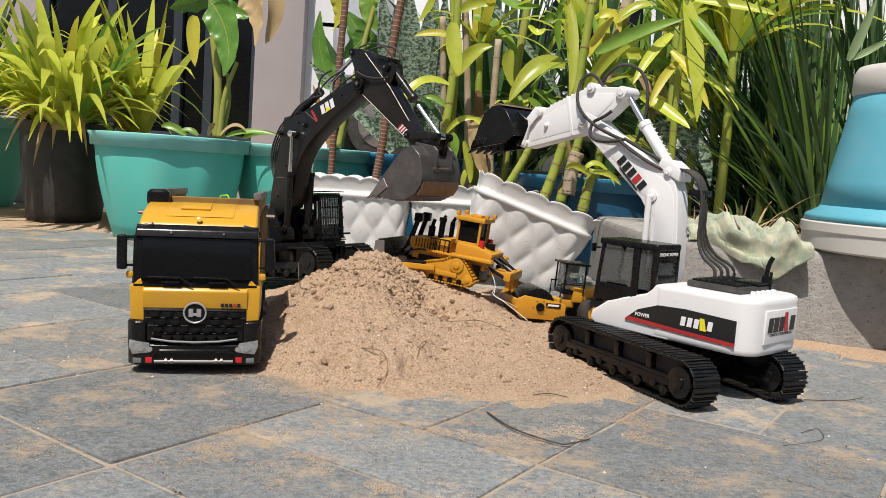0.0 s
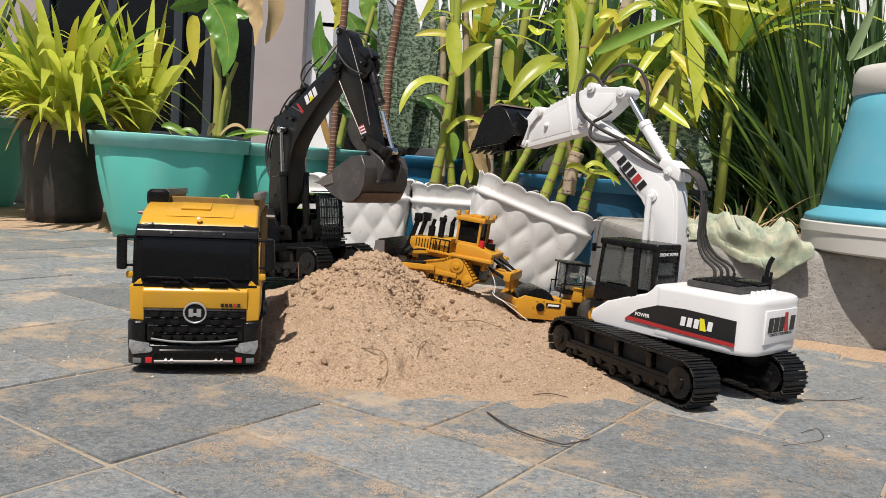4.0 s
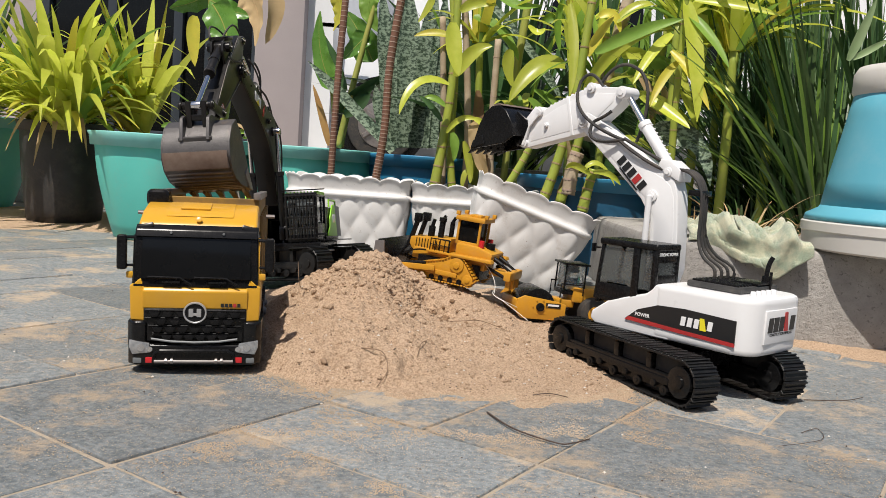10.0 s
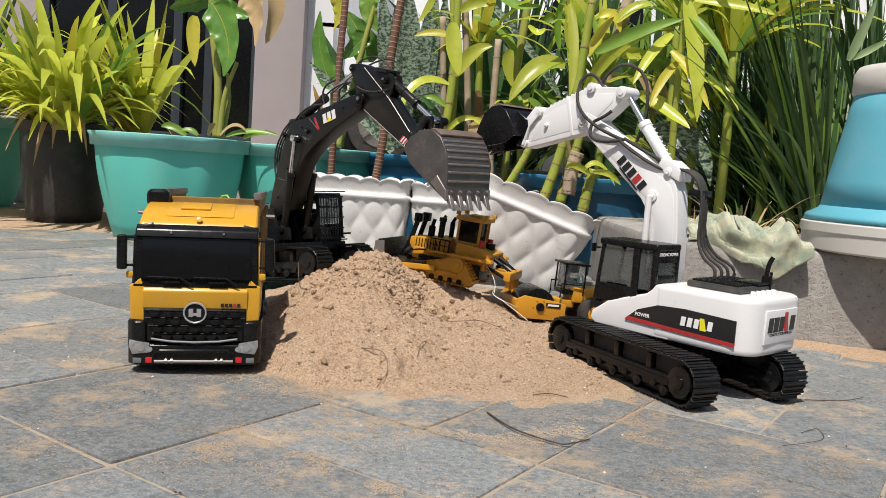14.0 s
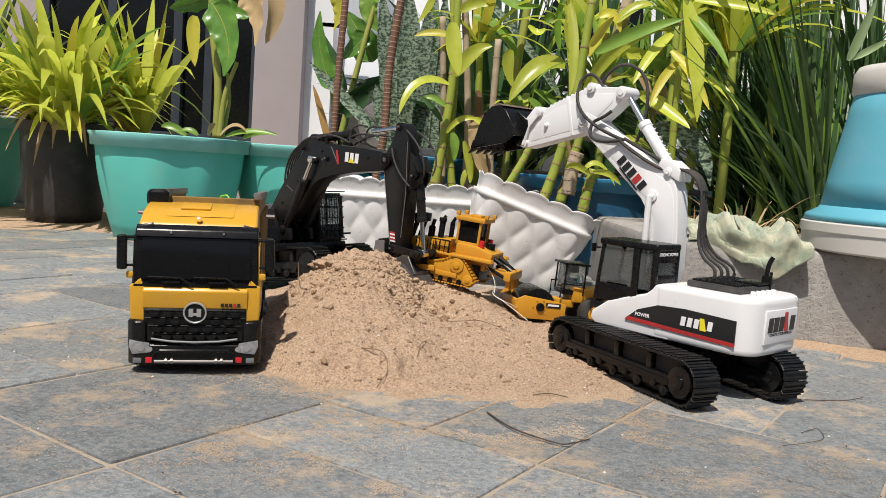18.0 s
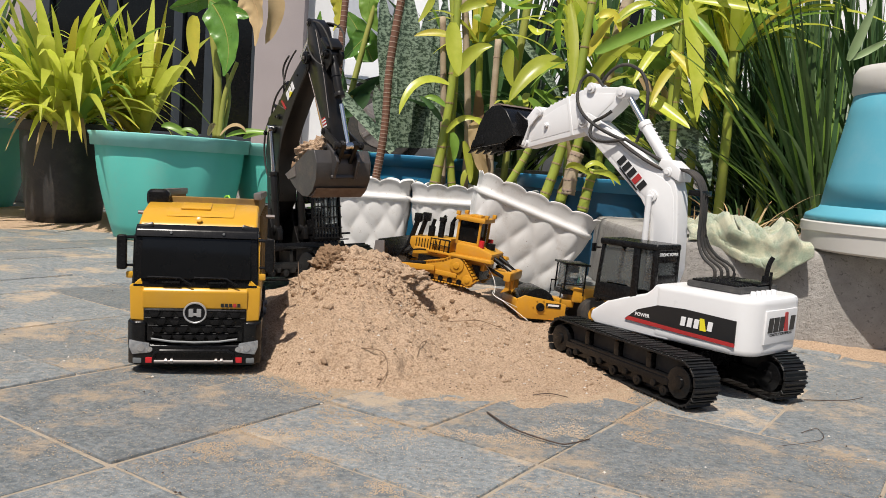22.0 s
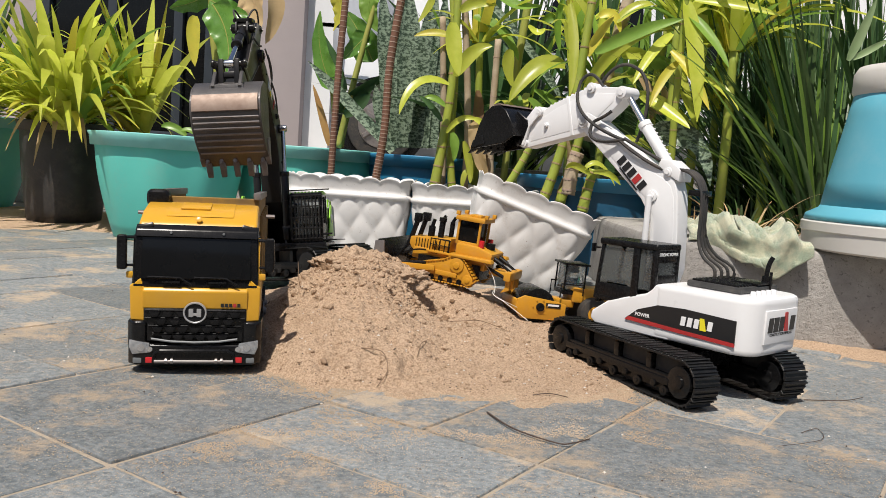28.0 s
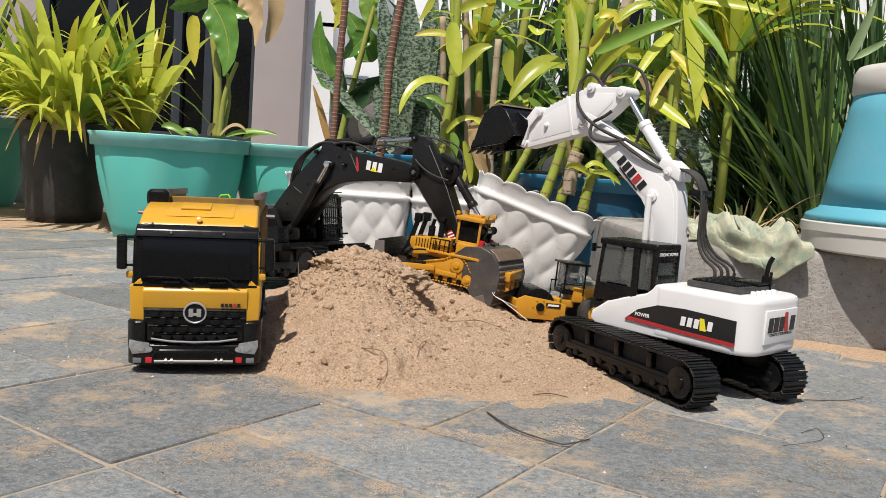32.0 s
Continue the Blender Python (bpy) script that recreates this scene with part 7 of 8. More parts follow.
    part("air_cleaner", merge(rod((0.035, 0.02, 0.10), (0.035, 0.02, 0.150), 0.008, n=12, bevel=0.002), rod((0.035, 0.02, 0.15), (0.035, 0.02, 0.16), 0.010, n=12, bevel=0.001)), M_BLACK, ob)
    for s in (-1, 1):
        part("lift_ram", merge(rod((0.10, s * 0.026, 0.15), (0.118, s * 0.026, 0.075), 0.0065, n=10), rod((0.12, s * 0.026, 0.075), (0.145, s * 0.03, 0.04), 0.0035, n=8), box(0.020, 0.018, 0.022, (0.10, s * 0.026, 0.150), 0.003)), M_BLACK, ob)
    blade_ = [(0.165 - 0.02 * math.sin(k / 8 * 3.14), 0.0 + 0.085 * k / 8) for k in range(9)]
    part("blade", prism(blade_ + [(x + 0.005, z) for x, z in blade_[::-1]], -0.105, 0.105, 0.001), M_BLACK, ob, "black curved dozer blade")
    for s in (-1, 1):
        part("blade_wing", prism([(0.14, 0.0), (0.175, 0.0), (0.175, 0.08), (0.15, 0.085)], s * 0.105 - 0.003, s * 0.105 + 0.003, 0.001), M_STEEL, ob)
    part("ripper_frame", merge(box(0.05, 0.06, 0.014, (-0.135, 0, 0.048), 0.003), box(0.018, 0.10, 0.022, (-0.165, 0, 0.048), 0.003)), M_OCHRE, ob)
    for s in (-1, 0, 1):
        part("ripper_shank", prism([(-0.172, 0.06), (-0.16, 0.06), (-0.16, 0.018), (-0.15, 0.004), (-0.172, 0.014)], s * 0.036 - 0.004, s * 0.036 + 0.004, 0.001), M_OCHRE, ob)
    for s in (-1, 1):
        part("ripper_ram", merge(rod((-0.11, s * 0.02, 0.085), (-0.14, s * 0.02, 0.07), 0.006, n=10), rod((-0.14, s * 0.02, 0.07), (-0.165, s * 0.02, 0.056), 0.0035, n=8)), M_BLACK, ob)
        part("ripper_link", rod((-0.108, s * 0.032, 0.058), (-0.16, s * 0.032, 0.040), 0.0045, n=8), M_BLACK, ob)
    return ob


bulldozer()


# ---- toy road roller between the white machine and the planters ----
def road_roller():
    ob = thing("road_roller", pose(0.310, 2.14, 0.010, 0, -3, 192), "small yellow toy road roller with black drum and cab", "toy roller")
    drum = part("drum", merge(rod((0.07, -0.052, 0.05), (0.07, 0.052, 0.05), 0.045, n=36, bevel=0.002), rod((0.07, -0.054, 0.05), (0.07, 0.054, 0.05), 0.03, n=24)), M_BLACK, ob, "smooth black steel drum")
    for s in (-1, 1):
        part("drum_plate", prism([(0.0, 0.03), (0.03, 0.018), (0.115, 0.018), (0.13, 0.03), (0.132, 0.066), (0.112, 0.076), (0.02, 0.066), (0.0, 0.06)], s * 0.062 - 0.005, s * 0.062 + 0.005, 0.002), M_OCHRE, ob)
        part("plate_boss", rod((0.07, s * 0.064, 0.05), (0.07, s * 0.072, 0.05), 0.011, n=16, bevel=0.001), M_BLACK, ob)
        for k in range(6):
            part("bolt", rod((0.07 + 0.019 * math.cos(k), s * 0.066, 0.05 + 0.019 * math.sin(k)), (0.07 + 0.019 * math.cos(k), s * 0.069, 0.05 + 0.019 * math.sin(k)), 0.002, n=6), M_OCHRE, ob)
        part("decal", box(0.04, 0.001, 0.012, (0.035, s * 0.0678, 0.056), 0), M_SIGNBLACK, ob, "black decal")
        part("decal_bar", box(0.03, 0.001, 0.005, (0.035, s * 0.0684, 0.057), 0), M_SIGNWHITE, ob)
        w = part("wheel", rod((-0.085, s * 0.05 - 0.016, 0.042), (-0.085, s * 0.05 + 0.016, 0.042), 0.042, n=28, bevel=0.005), M_RUBBER, ob)
        part("rim", merge(rod((-0.085, s * 0.058, 0.042), (-0.085, s * 0.069, 0.042), 0.022, n=20, bevel=0.003), rod((-0.085, s * 0.06, 0.042), (-0.085, s * 0.072, 0.042), 0.008, n=10)), M_OCHRE, w, "orange rim")
    part("front_beam", box(0.012, 0.13, 0.03, (0.128, 0, 0.048), 0.003), M_OCHRE, ob)
    part("rear_body", merge(box(0.12, 0.075, 0.04, (-0.085, 0, 0.085), 0.006), box(0.05, 0.06, 0.02, (-0.01, 0, 0.06), 0.004)), M_OCHRE, ob)
    cab = part("cab", merge(*[box(0.004, 0.004, 0.075, (x, y, 0.125), 0.001) for x in (-0.055, 0.0) for y in (-0.034, 0.034)], box(0.072, 0.082, 0.006, (-0.028, 0, 0.165), 0.002), box(0.06, 0.07, 0.012, (-0.028, 0, 0.09), 0.002)), M_BLACK, ob, "black cab")
    part("cab_window", box(0.05, 0.064, 0.062, (-0.028, 0, 0.13), 0.001), M_CABGLASS, cab)
    for s in (-1, 1):
        part("handrail", tube([(0.01, s * 0.04, 0.075), (0.01, s * 0.04, 0.112), (-0.05, s * 0.045, 0.112), (-0.05, s * 0.045, 0.085)], 0.002, 6), M_BLACK, ob)
        part("step", box(0.03, 0.012, 0.004, (0.0, s * 0.045, 0.05), 0.001), M_BLACK, ob)
    return ob


road_roller()


# ---- cloth on the ledge ----
def rag():
    n, m_ = 90, 70

    def at(u, v):
        x = 0.690 + 0.255 * u + 0.015 * noise.noise((u * 3, v * 3, 0.4))
        s = v * float(np.interp(u, [0, 0.25, 0.45, 0.7, 1], [0.195, 0.21, 0.245, 0.265, 0.19]))
        ex = 2.30 - 0.22 * u + 0.015
        if s < 0.17:
            y, z = ex + 0.17 - s, 0.262
        else:
            y, z = ex - 0.014 - 0.12 * (s - 0.17), 0.262 - (s - 0.17) * (0.75 + 0.35 * u)
        fold = 1 - abs(math.sin(4.2 * u + 3.4 * v + 2.6 * noise.noise((u * 2.1, v * 2.1, 2.2))))
        fold2 = 1 - abs(math.sin(-9.0 * u + 8.5 * v + 4.5 * noise.noise((u * 2.7, v * 2.7, 8.2))))
        up = 0.050 * fold ** 1.3 + 0.030 * fold2 ** 1.5 + 0.03 * abs(noise.noise((u * 4, v * 4, 3.0))) + 0.010 * abs(noise.noise((u * 11, v * 10, 7.0))) + 0.003 * noise.noise((u * 60, v * 60, 7.0)) + 0.004 * noise.noise((u * 40, v * 40, 1.0))
        edge = min(1.0, 5 * min(u, 1 - u) + 0.2)
        up *= edge * 0.72
        if s < 0.17:
            return (x, y - up * 0.2, z + up * 0.95 + 0.005)
        return (x, y - up * 0.5 - 0.006, z + up * 0.4)

    bm = bmesh.new()
    vs = [[bm.verts.new(at(i / n, j / m_)) for i in range(n + 1)] for j in range(m_ + 1)]
    for j in range(m_):
        for i in range(n):
            bm.faces.new((vs[j][i], vs[j][i + 1], vs[j + 1][i + 1], vs[j + 1][i]))
    ob = link("cleaning_rag", bm, M_RAG, smooth=True)
    so = ob.modifiers.new("thickness", "SOLIDIFY")
    so.thickness = 0.006
    tagged(ob, "crumpled pale green terry rag draped over the concrete ledge", "cloth")


rag()


# ---- white car on the terrace behind the plants ----
def car():
    ob = thing("car", pose(0.3, 6.9, 0.42), "white car parked behind the plants", "car")
    part("body", prism([(-1.5, 0.25), (-1.35, 0.78), (-0.6, 0.85), (0.1, 0.9), (0.3, 0.92), (3.1, 0.95), (3.3, 0.6), (3.3, 0.25)], -0.35, 1.3, 0.04, 3), M_CARPAINT, ob)
    cabn = part("cabin", prism([(-0.1, 0.88), (0.5, 1.42), (2.2, 1.46), (2.8, 0.93)], -0.25, 1.2, 0.05, 3), M_CARPAINT, ob)
    for x0, x1 in ((0.15, 1.15), (1.25, 2.4)):
        part("side_window", prism([(x0, 0.95), (x0 + 0.3, 1.36), (x1, 1.38), (x1 + 0.05, 0.95)], -0.27, -0.255), M_SCREEN, cabn)
    for x in (-0.85, 2.4):
        part("wheel_arch", rod((x, -0.40, 0.30), (x, -0.30, 0.30), 0.36, n=36), M_BLACK, ob)
        w = part("wheel", rod((x, -0.44, 0.28), (x, -0.30, 0.28), 0.28, n=36, bevel=0.03), M_RUBBER, ob)
        part("rim", merge(rod((x, -0.45, 0.28), (x, -0.40, 0.28), 0.185, n=28, bevel=0.01), *[rod((x, -0.455, 0.28), (x + 0.17 * math.cos(k * 1.2566), -0.452, 0.28 + 0.17 * math.sin(k * 1.2566)), 0.022, n=6) for k in range(5)]), M_STEEL, w)
    part("door_seam", box(0.01, 0.004, 0.5, (0.45, -0.352, 0.58), 0), M_BLACK, ob)
    part("trim_strip", box(2.6, 0.01, 0.03, (0.9, -0.353, 0.66), 0), M_BLACK, ob)
    part("door_handle", box(0.14, 0.03, 0.03, (1.0, -0.36, 0.78), 0.01), M_BLACK, ob)
    return ob


car()


# ---- litter on sand and pavers ----
def ground_z(x, y):
    return max(0.0, pile_height(x, y))


def twig(points, r, mat_, label, lift=0.002):
    P = [(x, y, ground_z(x, y) + lift + dz) for x, y, dz in points]
    dense = []
    for i in range(len(P) - 1):
        a, b = Vector(P[max(i - 1, 0)]), Vector(P[i])
        c, d = Vector(P[i + 1]), Vector(P[min(i + 2, len(P) - 1)])
        for j in range(6):
            t = j / 6
            dense.append(0.5 * ((2 * b) + (c - a) * t + (2 * a - 5 * b + 4 * c - d) * t * t + (3 * b - a - 3 * c + d) * t ** 3))
    dense.append(Vector(P[-1]))
    return tagged(link("twig", tube(dense, r, 6, r * 0.6), mat_), label, "twig")


M_TWIG = material("dark_twig", (0.05, 0.032, 0.024), 0.7, second=(0.09, 0.06, 0.045), scale=60)
M_STRAW = material("dry_root", (0.24, 0.16, 0.10), 0.8, scale=60)
twig([(0.092, 1.315, 0.002), (0.13, 1.235, 0.003), (0.19, 1.185, 0.002), (0.215, 1.19, 0.002), (0.245, 1.215, 0.002)], 0.0016, M_TWIG, "curved dark brown twig lying on the pavers")
twig([(-0.14, 1.50, 0.0), (-0.10, 1.49, 0.006), (-0.085, 1.45, 0.004), (-0.10, 1.41, 0.001)], 0.0012, M_STRAW, "thin dry root curled on the sand")
twig([(-0.02, 1.62, 0.0), (-0.03, 1.58, 0.008), (-0.035, 1.54, 0.001)], 0.001, M_STRAW, "thin dry root curled on the sand")
twig([(0.18, 1.43, 0.0), (0.21, 1.44, 0.003), (0.245, 1.445, 0.0)], 0.0012, M_TWIG, "thin dark twig on the sand")
twig([(-0.30, 1.83, 0.0), (-0.31, 1.8, 0.02), (-0.315, 1.79, 0.05), (-0.32, 1.8, 0.085)], 0.0011, M_STRAW, "dry root sticking out of the sand")
twig([(0.02, 1.83, 0.0), (0.06, 1.80, 0.012), (0.10, 1.84, 0.01), (0.16, 1.86, 0.0)], 0.0011, M_STRAW, "thin dry root curled on the sand")
twig([(0.62, 1.33, 0.0), (0.66, 1.36, 0.0), (0.64, 1.30, 0.0), (0.55, 1.25, 0.0)], 0.0007, M_TWIG, "thin dark twig on the pavers")
twig([(0.72, 1.55, 0.0), (0.80, 1.56, 0.001), (0.86, 1.60, 0.0)], 0.0012, M_TWIG, "thin dark twig on the pavers")


def crumbs(name, count, where, size, mat_, label, seed):
    """Many small angular grains in one mesh."""
    rng = random.Random(seed)
    verts, faces = [], []
    for _ in range(count):
        x, y = where(rng)
        s = size * rng.uniform(0.4, 1.0) ** 2
        z = ground_z(x, y) + s * 0.15
        b0 = len(verts)
        for dx, dy, dz in ((1, 0, 0), (-1, 0, 0), (0, 1, 0), (0, -1, 0), (0, 0, 0.8), (0, 0, -0.6)):
            verts.append((x + s * dx * rng.uniform(0.6, 1.2), y + s * dy * rng.uniform(0.6, 1.2), z + s * dz))
        for a, b, c in ((0, 2, 4), (2, 1, 4), (1, 3, 4), (3, 0, 4), (2, 0, 5), (1, 2, 5), (3, 1, 5), (0, 3, 5)):
            faces.append((b0 + a, b0 + b, b0 + c))
    me = bpy.data.meshes.new(name)
    me.from_pydata(verts, [], faces)
    me.materials.append(mat_)
    tagged(new(name, me), label, "grains", kind="stuff")


M_CLOD = material("sand_clod", (0.50, 0.355, 0.23), 0.95, second=(0.30, 0.20, 0.12), scale=150, bump=0.001, bump_scale=700)
M_CHIP = material("pale_stone_chip", (0.62, 0.58, 0.52), 0.8, scale=40)


def on_heap(r):
    while True:
        x, y = r.uniform(-0.36, 0.40), r.uniform(1.25, 2.2)
        if pile_height(x, y) > 0.004:
            return x, y


def crest(r):
    while True:
        x, y = r.gauss(-0.10, 0.12), r.gauss(1.92, 0.10)
        if pile_height(x, y) > 0.08:
            return x, y


def skirt(r):
    while True:
        x, y = r.uniform(-0.55, 0.60), r.uniform(1.05, 2.0)
        if pile_height(x, y) < 0.003:
            reach = abs(r.gauss(0, 0.06))
            if pile_height(x + (0.02 - x) * reach / 0.5, y + (1.7 - y) * reach / 0.5) > 0.001:
                return x, y


def clods(name, count, where, lo, hi, mat_, label, seed):
    """Rounded irregular lumps, half sunk, in one mesh."""
    rng = random.Random(seed)
    bm = bmesh.new()
    bmesh.ops.create_icosphere(bm, subdivisions=2, radius=1.0)
    base = [v.co.copy() for v in bm.verts]
    tris = [tuple(v.index for v in f.verts) for f in bm.faces]
    bm.free()
    verts, faces = [], []
    for k in range(count):
        x, y = where(rng)
        s = lo + (hi - lo) * rng.random() ** 2.2
        z = ground_z(x, y) + s * rng.uniform(-0.1, 0.35)
        sx, sy, sz = s * rng.uniform(0.8, 1.3), s * rng.uniform(0.8, 1.3), s * rng.uniform(0.6, 1.0)
        b0 = len(verts)
        for c in base:
            q = 1 + 0.30 * noise.noise((c.x * 1.6 + k, c.y * 1.6, c.z * 1.6)) + 0.16 * noise.noise((c.x * 4 + k, c.y * 4, c.z * 4))
            verts.append((x + c.x * sx * q, y + c.y * sy * q, z + c.z * sz * q))
        faces += [tuple(b0 + i for i in t) for t in tris]
    me = bpy.data.meshes.new(name)
    me.from_pydata(verts, [], faces)
    me.materials.append(mat_)
    tagged(new(name, me), label, "clods", kind="stuff")


def hollow(r):
    return r.gauss(-0.01, 0.045), r.gauss(1.90, 0.07)


clods("crest_clods", 520, crest, 0.0025, 0.0095, M_SAND, "crumbling lumps of sand on the crest of the heap", 21)
clods("damp_clods", 90, crest, 0.002, 0.008, M_SAND_WET, "dark damp lumps on the crest of the heap", 22)
# lumps in the hollow take the darker sand colour
clods("hollow_clods", 70, hollow, 0.002, 0.007, M_SAND_WET, "dark lumps of sand in the dug hollow", 23)
clods("slope_clods", 560, on_heap, 0.002, 0.007, M_SAND, "small lumps of sand on the slope", 24)
crumbs("sand_grains", 9000, on_heap, 0.0026, M_SAND, "loose coarse sand grains on the heap", 1)
crumbs("sand_clods", 2600, crest, 0.0045, M_CLOD, "small damp clods on the crest of the heap", 2)
crumbs("dark_crumbs", 1500, on_heap, 0.0021, M_TWIG, "dark crumbs of soil in the sand", 3)
crumbs("pale_chips", 260, on_heap, 0.0032, M_CHIP, "pale shell chips in the sand", 4)
crumbs("scattered_sand", 26000, skirt, 0.0017, M_DUST, "sand scattered over the pavers round the heap", 5)
crumbs("pavement_chips", 160, lambda r: (r.uniform(-0.9, 0.9), r.uniform(0.75, 1.9)), 0.0032, M_CHIP, "pale chips on the pavers", 6)
for x, y, sx, sy, a in ((-0.205, 1.475, 0.016, 0.006, 20), (-0.40, 0.775, 0.014, 0.006, 10), (-0.585, 0.73, 0.012, 0.007, 60)):
    tagged(link("dry_seed", shift(lathe([(0.001, -1), (0.6, -0.75), (0.95, -0.3), (1, 0), (0.95, 0.3), (0.6, 0.75), (0.001, 1)], 14, inner=False), Matrix.Translation((x, y, ground_z(x, y) + sy * 0.8)) @ pose(0, 0, 0, 90, 0, a) @ Matrix.Diagonal((sy, sy, sx, 1))),
                M_STRAW if x > -0.3 else M_CHIP, smooth=True), "tan dry seed pod lying on the ground", "seed pod")


# centre, reach along and across, and share of the patches of sand on the pavers
PATCHES = ((-0.40, 1.12, 0.10, 0.055, 5), (-0.24, 1.08, 0.13, 0.05, 4), (-0.60, 1.73, 0.10, 0.07, 2), (-0.84, 1.66, 0.16, 0.07, 3), (-0.03, 0.985, 0.07, 0.03, 2), (-0.16, 1.20, 0.10, 0.05, 3),
           (0.28, 1.32, 0.08, 0.07, 4), (0.0, 1.25, 0.12, 0.05, 4), (0.40, 1.12, 0.10, 0.04, 1), (0.20, 1.20, 0.12, 0.05, 3), (-0.66, 1.46, 0.14, 0.05, 2), (0.62, 1.20, 0.12, 0.05, 1), (-0.16, 1.36, 0.14, 0.05, 4))


def dusted(r):
    while True:
        cx, cy, rx, ry, _ = r.choices(PATCHES, [p[4] for p in PATCHES])[0]
        x, y = cx + rx * r.gauss(0, 0.8), cy + ry * r.gauss(0, 0.9)
        if noise.noise((x * 16, y * 22, 12.0)) + 0.6 * noise.noise((x * 50, y * 70, 15.0)) > -0.12 + 0.3 * r.random() and pile_height(x, y) < 0:
            return x, y


def strewn(r):
    while True:
        x, y = r.uniform(-1.0, 1.0), 0.72 + 1.5 * r.random() ** 1.6
        if noise.noise((x * 4.5, y * 4.5, 12.0)) + 0.4 * noise.noise((x * 14, y * 14, 15.0)) > 0.12 and pile_height(x, y) < 0:
            return x, y


crumbs("sand_patches", 36000, dusted, 0.0015, M_DUST, "patches of sand trodden over the pavers", 33)
crumbs("blown_sand", 22000, strewn, 0.0011, M_DUST, "sand blown thinly over the pavers", 31)
crumbs("pavement_soil", 260, strewn, 0.0026, M_TWIG, "dark crumbs of soil on the pavers", 35)


# loose thread beside the bulldozer
M_THREAD = material("white_thread", (0.7, 0.68, 0.62), 0.8, scale=50)
for pts in (((0.10, 2.10, 0.17), (0.15, 2.05, 0.13), (0.135, 2.03, 0.09), (0.17, 2.02, 0.075), (0.20, 2.05, 0.06)), ((0.14, 2.06, 0.10), (0.12, 2.02, 0.095), (0.155, 1.99, 0.085), (0.19, 1.96, 0.065), (0.215, 1.93, 0.05))):
    dense = bend(pts[0], pts[1], pts[2], 8) + bend(pts[2], pts[3], pts[4], 8)[1:]
    tagged(link("thread", tube(dense, 0.0009, 5), M_THREAD), "loose white thread caught on the bulldozer", "thread")
# ---- pavers laid in a basket weave ----
def pavers():
    yaw = radians(55.8)
    c, s = math.cos(yaw), math.sin(yaw)
    me = bpy.data.meshes.new("paver")
    b = box(0.394, 0.194, 0.04, (0, 0, -0.02), 0.004, segments=2)
    b.to_mesh(me)
    b.free()
    me.materials.append(M_TILE)
    floor = tagged(new("pavement"), "slate grey pavers in a basket weave with sandy joints", "pavement", kind="structure")
    spots = []
    for i in range(-14, 16):
        for j in range(-14, 16):
            along = (i + j) % 2 == 0
            for k in (0.25, 0.75):
                u = 0.599 + 0.4 * (i + (k if along else 0.5))
                v = 0.491 + 0.4 * (j + (0.5 if along else k))
                x, y = c * u - s * v, s * u + c * v
                if -3.6 < x < 3.2 and -2.4 < y < 5.0 and not (x > 0.75 and y > 2.25):
                    spots.append((math.hypot(x, y - 1.2) + (9 if y < 0.45 else 0), x, y, along))
    spots.sort()
    rng = random.Random(5)
    far = bmesh.new()
    for n, (d, x, y, along) in enumerate(spots):
        m = Matrix.Translation((x, y, rng.uniform(-0.0018, 0.0015))) @ pose(0, 0, 0, rng.uniform(-0.35, 0.35), rng.uniform(-0.25, 0.25), 55.8 + (90 if along else 0) + rng.uniform(-0.7, 0.7))
        if n < 300:
            ob = new("paver", me)
            ob.parent = floor
            ob.matrix_basis = m
        else:
            t = me.copy()
            t.transform(m)
            far.from_mesh(t)
            bpy.data.meshes.remove(t)
    f = link("paver_field", far, M_TILE, floor)
    f["kind"] = "stuff"


pavers()
# ---- what moves: the black excavator ----
# seconds, swing, boom, stick and bucket angles in degrees
ARM_FIRST_LOAD = [
    (0, -37.7, 41.3, -44.1, -139),
    (0.5, -37.7, 41.3, -44.1, -139),
    (1, -38.1, 41.1, -48.9, -144),
    (1.5, -38.4, 41.4, -62.2, -157),
    (2, -38.5, 41.5, -71.7, -167),
    (2.5, -38.6, 42.2, -70.7, -166),
    (3, -38.4, 50.8, -62.5, -157),
    (3.5, -38.3, 50.9, -62.6, -157),
    (5.5, -60.5, 43.3, -77.2, -172),
    (6, -60.3, 50.0, -70.3, -165),
    (6.5, -62.5, 50.4, -65.7, -160),
    (7, -71.8, 49.9, -52.3, -147),
    (7.5, -72.9, 50.3, -49.5, -144),
    (8, -74.0, 50.5, -48.7, -144),
    (8.5, -81.5, 50.2, -47.5, -142),
    (9, -93.0, 48.8, -41.7, -136)]
ARM_TIPPING = [
    (9.5, -92.9, 46.3, -44.3, -133),
    (10, -93.0, 45.2, -37.2, -119),
    (10.5, -92.2, 46.2, -32.8, -104),
    (11, -92.0, 46.2, -28.7, -88),
    (11.5, -91.9, 46.2, -27.0, -82),
    (12, -60.8, 47.0, -37.0, -77),
    (12.5, -40.8, 47.7, -44.4, -56),
    (13, -40.9, 47.7, -41.3, -39),
    (13.5, -41.4, 44.9, -34.2, -31),
    (14, -42.4, 34.2, -39.9, -42),
    (14.5, -42.0, 25.2, -49.0, -52)]
